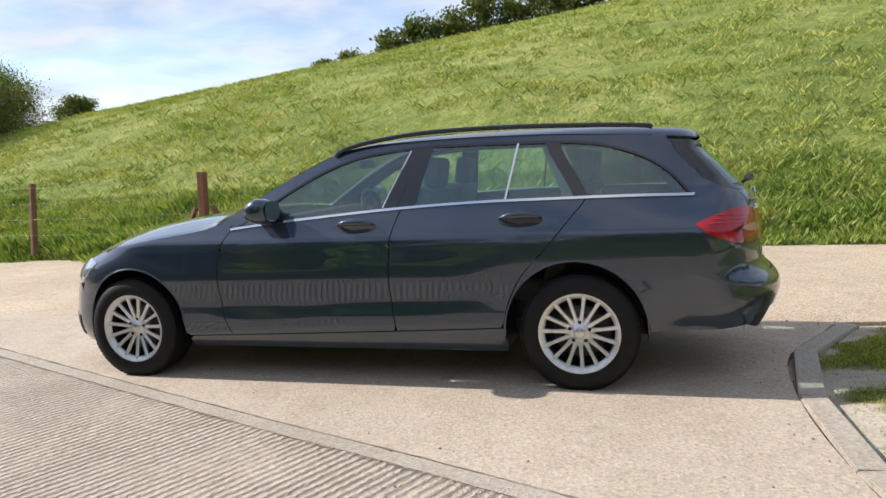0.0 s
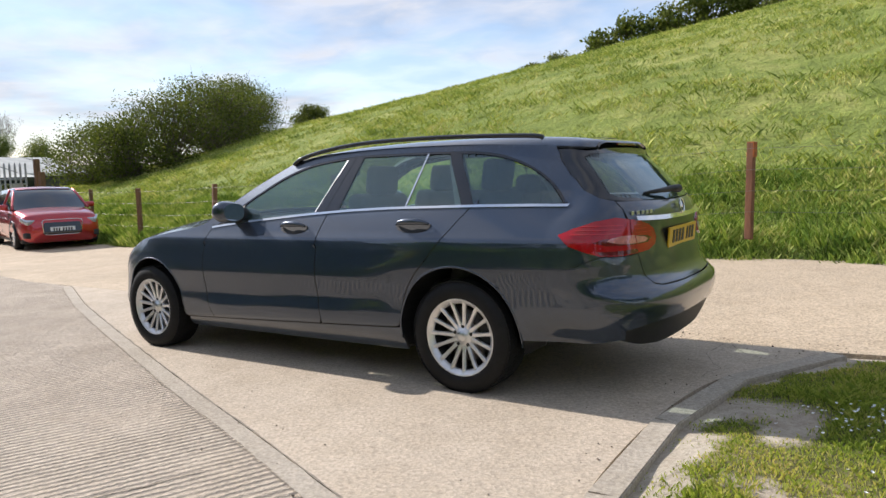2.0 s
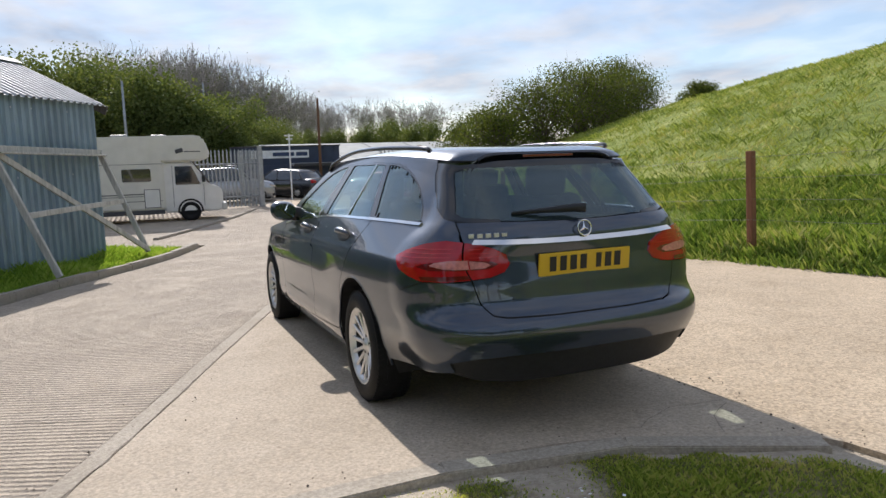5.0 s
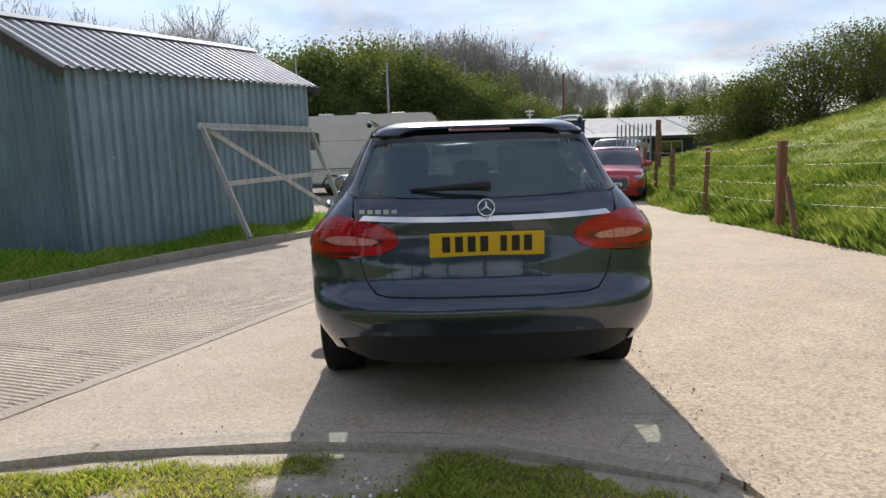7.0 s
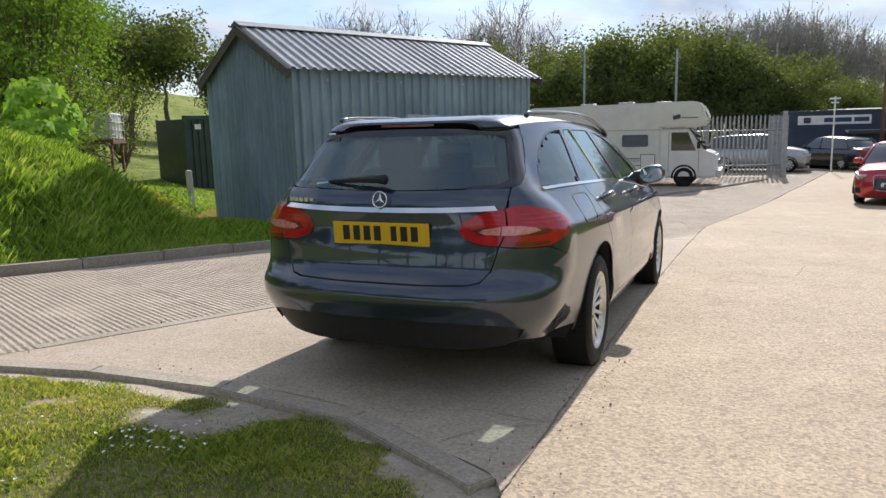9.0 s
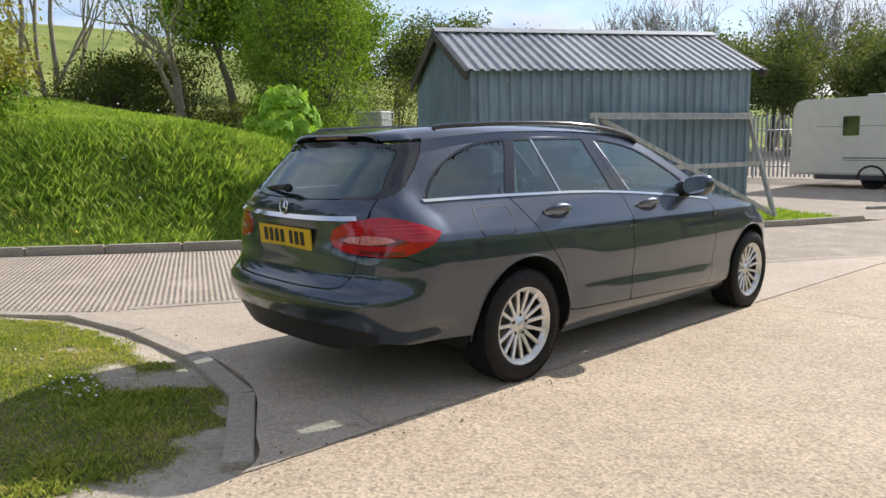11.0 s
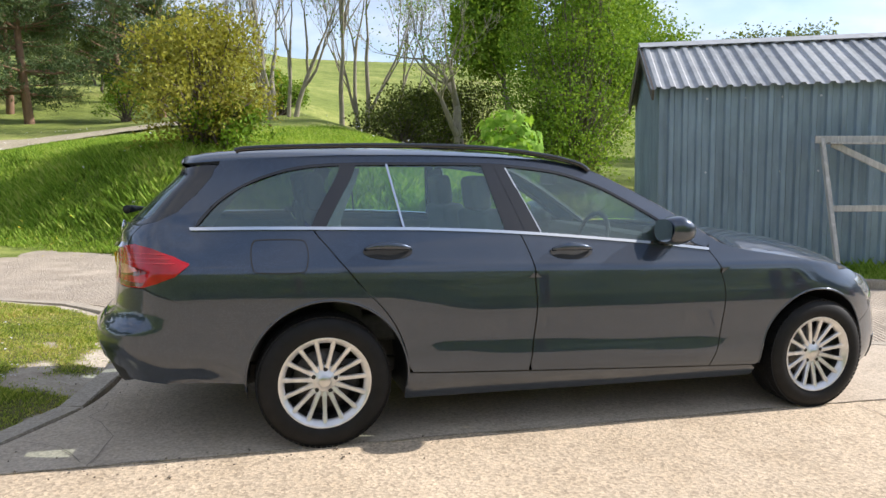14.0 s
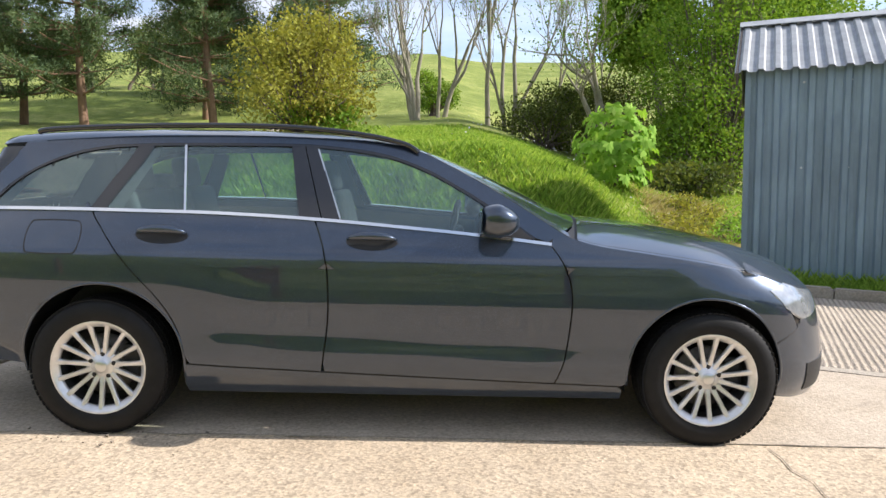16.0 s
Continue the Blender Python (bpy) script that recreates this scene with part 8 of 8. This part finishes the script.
for k in range(46):
    a = 4.6 - 18.4 * k / 45 + rng_w.uniform(-0.3, 0.3)
    set_out(spots_b, a, rng_w.uniform(72, 92), float(np.interp(a, [-14, -11, -8, -4, 2, 5], [3.6, 4.8, 6.5, 8.2, 8.1, 6.6])) * rng_w.uniform(0.9, 1.03), 12.0)
for k in range(9):
    set_out(spots_b, -15.4 - 6.2 * k / 8, rng_w.uniform(84, 96), rng_w.uniform(3.6, 4.4), 12.0)
for a, rise in ((14.5, 8.6), (16.3, 9.7), (17.8, 9.9), (19.4, 9.2), (22.0, 8.6), (24.5, 9.3), (27.5, 9.8), (30.5, 9.2)):
    set_out(spots_b, a, rng_w.uniform(62, 70), rise, 12.0)
for spots, kinds in ((spots_l, leafy), (spots_b, bare_trees)):
    for i, (x, y, s) in enumerate(spots):
        m = pose(x, y, float(terrain(x, y)) - 0.1, 0, 0, rng_w.uniform(0, 360)) @ Matrix.Diagonal((s * 1.12, s * 1.12, s, 1))
        if i < len(kinds):
            kinds[i].matrix_basis = m
        else:
            made = copy_thing(kinds[i % len(kinds)], Matrix.Identity(4))
            made.matrix_basis = m


# ---- grass ----
def blades(name, x, y, z, h, w, mat, label, seed, lean=0.35):
    """Grass blades: one bent two-face blade for each place."""
    g = np.random.default_rng(seed)
    n = len(x)
    a = g.uniform(0, 2 * np.pi, n)
    hh = h * g.uniform(0.5, 1.3, n)
    dx, dy = np.cos(a), np.sin(a)
    ln = lean * hh * g.uniform(0.2, 1.6, n)
    b = g.uniform(0, 2 * np.pi, n)
    lx, ly = np.cos(b) * ln, np.sin(b) * ln
    p0 = np.stack([x - dx * w / 2, y - dy * w / 2, z - 0.02], 1)
    p1 = np.stack([x + dx * w / 2, y + dy * w / 2, z - 0.02], 1)
    p2 = np.stack([x + lx * 0.4 + dx * w * 0.3, y + ly * 0.4 + dy * w * 0.3, z + hh * 0.6], 1)
    p3 = np.stack([x + lx, y + ly, z + hh], 1)
    v = np.stack([p0, p1, p2, p3], 1).reshape(-1, 3)
    i = np.arange(n) * 4
    f = np.concatenate([np.stack([i, i + 1, i + 2], 1), np.stack([i, i + 2, i + 3], 1)])
    return tagged(mesh_ob(name, v, f, mat), label, "grass", kind="stuff")


gr = np.random.default_rng(9)


def ground_at(x, y):
    """The built turf sheet at many places, between its corners."""
    i = np.clip(np.searchsorted(gx, x) - 1, 0, nx - 2)
    j = np.clip(np.searchsorted(gy, y) - 1, 0, ny - 2)
    u, w = (x - gx[i]) / (gx[i + 1] - gx[i]), (y - gy[j]) / (gy[j + 1] - gy[j])
    Z = SHEET_Z
    return Z[i, j] * (1 - u) * (1 - w) + Z[i + 1, j] * u * (1 - w) + Z[i, j + 1] * (1 - u) * w + Z[i + 1, j + 1] * u * w


def fbm(x, y, s, k=0.0):
    return np.array([noise.noise((float(a) * s, float(b) * s, k)) + 0.5 * noise.noise((float(a) * s * 2.3, float(b) * s * 2.3, k + 5)) for a, b in zip(x, y)])


# island: patches of short grass, thin over the bare soil
n = 150000
x, y = -1.1 - 3.3 * gr.uniform(0, 1, n) ** 1.25, gr.uniform(-1.2, 4.2, n)
edge = np.interp(y, [-1.2, -0.86, -0.5, 0.07, 0.7, 1.4, 2.1, 2.7, 3.15, 3.6, 4.2], [-2.9, -1.78, -1.52, -1.2, -1.1, -1.1, -1.18, -1.36, -1.75, -2.65, -4.25])
x, y = x[x < edge], y[x < edge]
m = np.array([bare(float(a), float(b)) for a, b in zip(x, y)])
keep = ((m < gr.uniform(0.05, 0.9, len(x))) | (gr.uniform(0, 1, len(x)) < 0.13 * (fbm(x, y, 5.0, 8.0) > 0.05))) & (y > -0.8 - 0.2 * np.clip(-2.2 - x, 0, 2))
x, y, m = x[keep], y[keep], m[keep]
f = fbm(x, y, 2.4, 2.0)
z = road_z(x) + np.array([island_h(float(a), float(b)) for a, b in zip(x, y)])
blades("island_grass", x, y, z, (0.015 + 0.03 * np.clip(f + 0.1, 0, 1)) * (1 - 0.5 * m), 0.0038, M_SHORT, "short patchy grass on the island", 31, 0.9)
# bank above the kerb
n = 520000
x, y = gr.uniform(-9, 13, n), gr.uniform(0.8, 16, n)
d = y - np.interp(x, [-9, -4.2, -1.6, 0, 0.9, 1.9, 3.8, 6.5, 8.45, 10, 12.2, 13], [12.5, 8.4, 7.1, 6.14, 5.63, 5.15, 4.4, 3.25, 2.2, 1.55, 0.95, 0.6])
near_track = np.min([np.hypot(x - a, y - b) for a, b in TRACK[::3]], axis=0)
in_shed = ((x - 5.31) * 0.908 - (y - 4.86) * 0.419 > 0.1) & ((x - 5.31) * 0.908 - (y - 4.86) * 0.419 < 5.7) & ((x - 5.31) * 0.419 + (y - 4.86) * 0.908 > 0.1) & ((x - 5.31) * 0.419 + (y - 4.86) * 0.908 < 3.2)
keep = (d > 0) & (near_track > 1.7) & ~in_shed & (gr.uniform(0, 1, n) < np.clip(1.15 - d / 11, 0.25, 1)) & ((x < 12.1) | (y > 9))
x, y, d = x[keep], y[keep], d[keep]
f = fbm(x, y, 0.7, 7.0)
tall = np.clip((0.07 + 0.12 * np.clip(d, 0, 1.2) + 0.09 * f) * np.clip(1.25 - d / 6, 0.45, 1), 0.04, 0.32)
blades("bank_grass", x, y, ground_at(x, y), tall * 0.85, 0.0062, M_GRASS, "long lush grass on the bank above the kerb", 32, 0.6)
# dry straw on the slope by the shed
n = 16000
x, y = gr.normal(6.9, 0.75, n), gr.normal(9.4, 1.0, n)
keep = (x > 5.6) & (fbm(x, y, 1.6, 23.0) > gr.uniform(-0.5, 0.3, n))
x, y = x[keep], y[keep]
blades("dry_grass", x, y, ground_at(x, y), 0.12 + 0.0 * x, 0.006, M_STRAW, "dry straw-coloured grass on the slope by the shed", 36, 1.1)
# verge and fence line
n = 170000
x = gr.uniform(-12, 30, n)
d = gr.uniform(0, 1, n) ** 1.3 * 3.2
y = np.interp(x, *VERGE) + 0.12 - d
f = fbm(x, y, 0.8, 11.0)
blades("verge_grass", x, y, ground_at(x, y), np.clip(0.12 + 0.14 * f + 0.1 * np.exp(-((d - 0.7) / 0.5) ** 2), 0.05, 0.38), 0.008, M_VERGE, "long green grass along the fence", 33, 0.6)
# hill: a thin carpet, and tussocks that stand out of it
n = 190000
x = gr.uniform(-22, 46, n)
d = 2.4 + 40 * gr.uniform(0, 1, n) ** 1.5
y = np.interp(x, *VERGE) - d
f = fbm(x * 0.6, y, 1.2, 15.0)
keep = f > gr.uniform(-0.45, 0.35, n)
x, y, f, d = x[keep], y[keep], f[keep], d[keep]
blades("hill_grass", x, y, ground_at(x, y), 0.04 + 0.07 * np.clip(f, 0, 1), 0.009 + d * 0.0006, M_HILLGRASS, "rough short grass on the hillside", 34, 0.8)
n, per = 36000, 11
cx = gr.uniform(-22, 44, n)
cd = 1.6 + 41 * gr.uniform(0, 1, n) ** 1.35
cy = np.interp(cx, *VERGE) - cd
big = fbm(cx * 0.5, cy, 0.55, 19.0)
keep = big > gr.uniform(-0.5, 0.3, n)
cx, cy, cd, big = cx[keep], cy[keep], cd[keep], big[keep]
r = 0.08 + 0.12 * gr.uniform(0, 1, len(cx)) + 0.1 * np.clip(big, 0, 1)
x = np.repeat(cx, per) + np.repeat(r * 1.5, per) * gr.normal(0, 0.6, len(cx) * per)
y = np.repeat(cy, per) + np.repeat(r, per) * gr.normal(0, 0.6, len(cx) * per)
tall = np.repeat(0.5 + 2.2 * r, per) * gr.uniform(0.08, 0.19, len(x))
blades("hill_tussocks", x, y, ground_at(x, y), tall, np.repeat(0.008 + cd * 0.0006, per), M_HILLGRASS, "tussocks of coarse grass on the hillside", 35, 1.0)

# daisies
M_PETAL = plain("white_petals", (0.8, 0.8, 0.78), 0.6)
M_YELLOW = plain("yellow_petals", (0.75, 0.55, 0.03), 0.6)


def flowers(name, x, y, z, r, mat, label):
    V, F = [], []
    for a, b, c in zip(x, y, z):
        k = len(V)
        tx, ty = gr.normal(0, 0.25), gr.normal(0, 0.25)
        V.append((a, b, c))
        for t in range(6):
            u, w = r * math.cos(t * math.pi / 3), r * math.sin(t * math.pi / 3)
            V.append((a + u, b + w, c + 0.004 + tx * u + ty * w))
        F += [(k, k + 1 + t, k + 1 + (t + 1) % 6) for t in range(6)]
    return tagged(mesh_ob(name, V, F, mat), label, "flowers", kind="stuff")


n = 210
x, y = np.concatenate([gr.normal(-1.88, 0.1, n // 4), gr.normal(-2.7, 0.35, n - n // 4)]), np.concatenate([gr.normal(0.6, 0.13, n // 4), gr.normal(1.6, 0.45, n - n // 4)])
keep = x < -1.5
x, y = x[keep], y[keep]
flowers("daisies", x, y, road_z(x) + 0.06, 0.0072, M_PETAL, "small white daisies in the island grass")
n = 900
x, y = gr.uniform(-8, 9, n), gr.uniform(5, 24, n)
d = y - np.interp(x, *BANK)
keep = (d > 0.4) & (fbm(x, y, 0.5, 21.0) > 0.1)
x, y = x[keep], y[keep]
flowers("bank_daisies", x, y, ground_at(x, y) + 0.2, 0.02, M_PETAL, "white flowers scattered on the bank")
n = 60
x, y = gr.uniform(-4, 3, n), gr.uniform(6.5, 10, n)
flowers("dandelions", x, y, ground_at(x, y) + 0.2, 0.018, M_YELLOW, "yellow dandelions scattered on the bank")


# loose stones and clods on the concrete
rng_p = random.Random(41)
V, F = [], []
for k in range(190):
    if k < 80:
        a, b = ISLAND_EDGE[rng_p.randrange(12, len(ISLAND_EDGE) - 24)]
        x, y = a + rng_p.gauss(0.05, 0.14), b + rng_p.gauss(0, 0.14)
    elif k < 150:
        x, y = rng_p.uniform(-1.9, 0.6), -0.9 + rng_p.gauss(-0.04, 0.07)
    else:
        x = rng_p.uniform(-1.0, 4.0)
        y = float(np.interp(x, [p[0] for p in SEAM_L], [p[1] for p in SEAM_L])) + rng_p.gauss(-0.15, 0.25)
    r = rng_p.uniform(0.002, 0.006) * (1.6 if rng_p.random() < 0.1 else 1.0)
    z, base, turn = rz(x) + 0.006 + r * 0.3, len(V), rng_p.uniform(0, 6)
    V += [(x + r * rng_p.uniform(0.8, 1.5) * math.cos(turn + i * math.pi / 2.5), y + r * rng_p.uniform(0.7, 1.2) * math.sin(turn + i * math.pi / 2.5), z) for i in range(5)]
    V += [(x, y, z + r * 0.8), (x, y, z - r)]
    for i in range(5):
        F += [(base + i, base + (i + 1) % 5, base + 5), (base + (i + 1) % 5, base + i, base + 6)]
tagged(mesh_ob("loose_stones", V, F, M_CLOD), "small loose stones and soil crumbs on the concrete", "stones", kind="stuff")
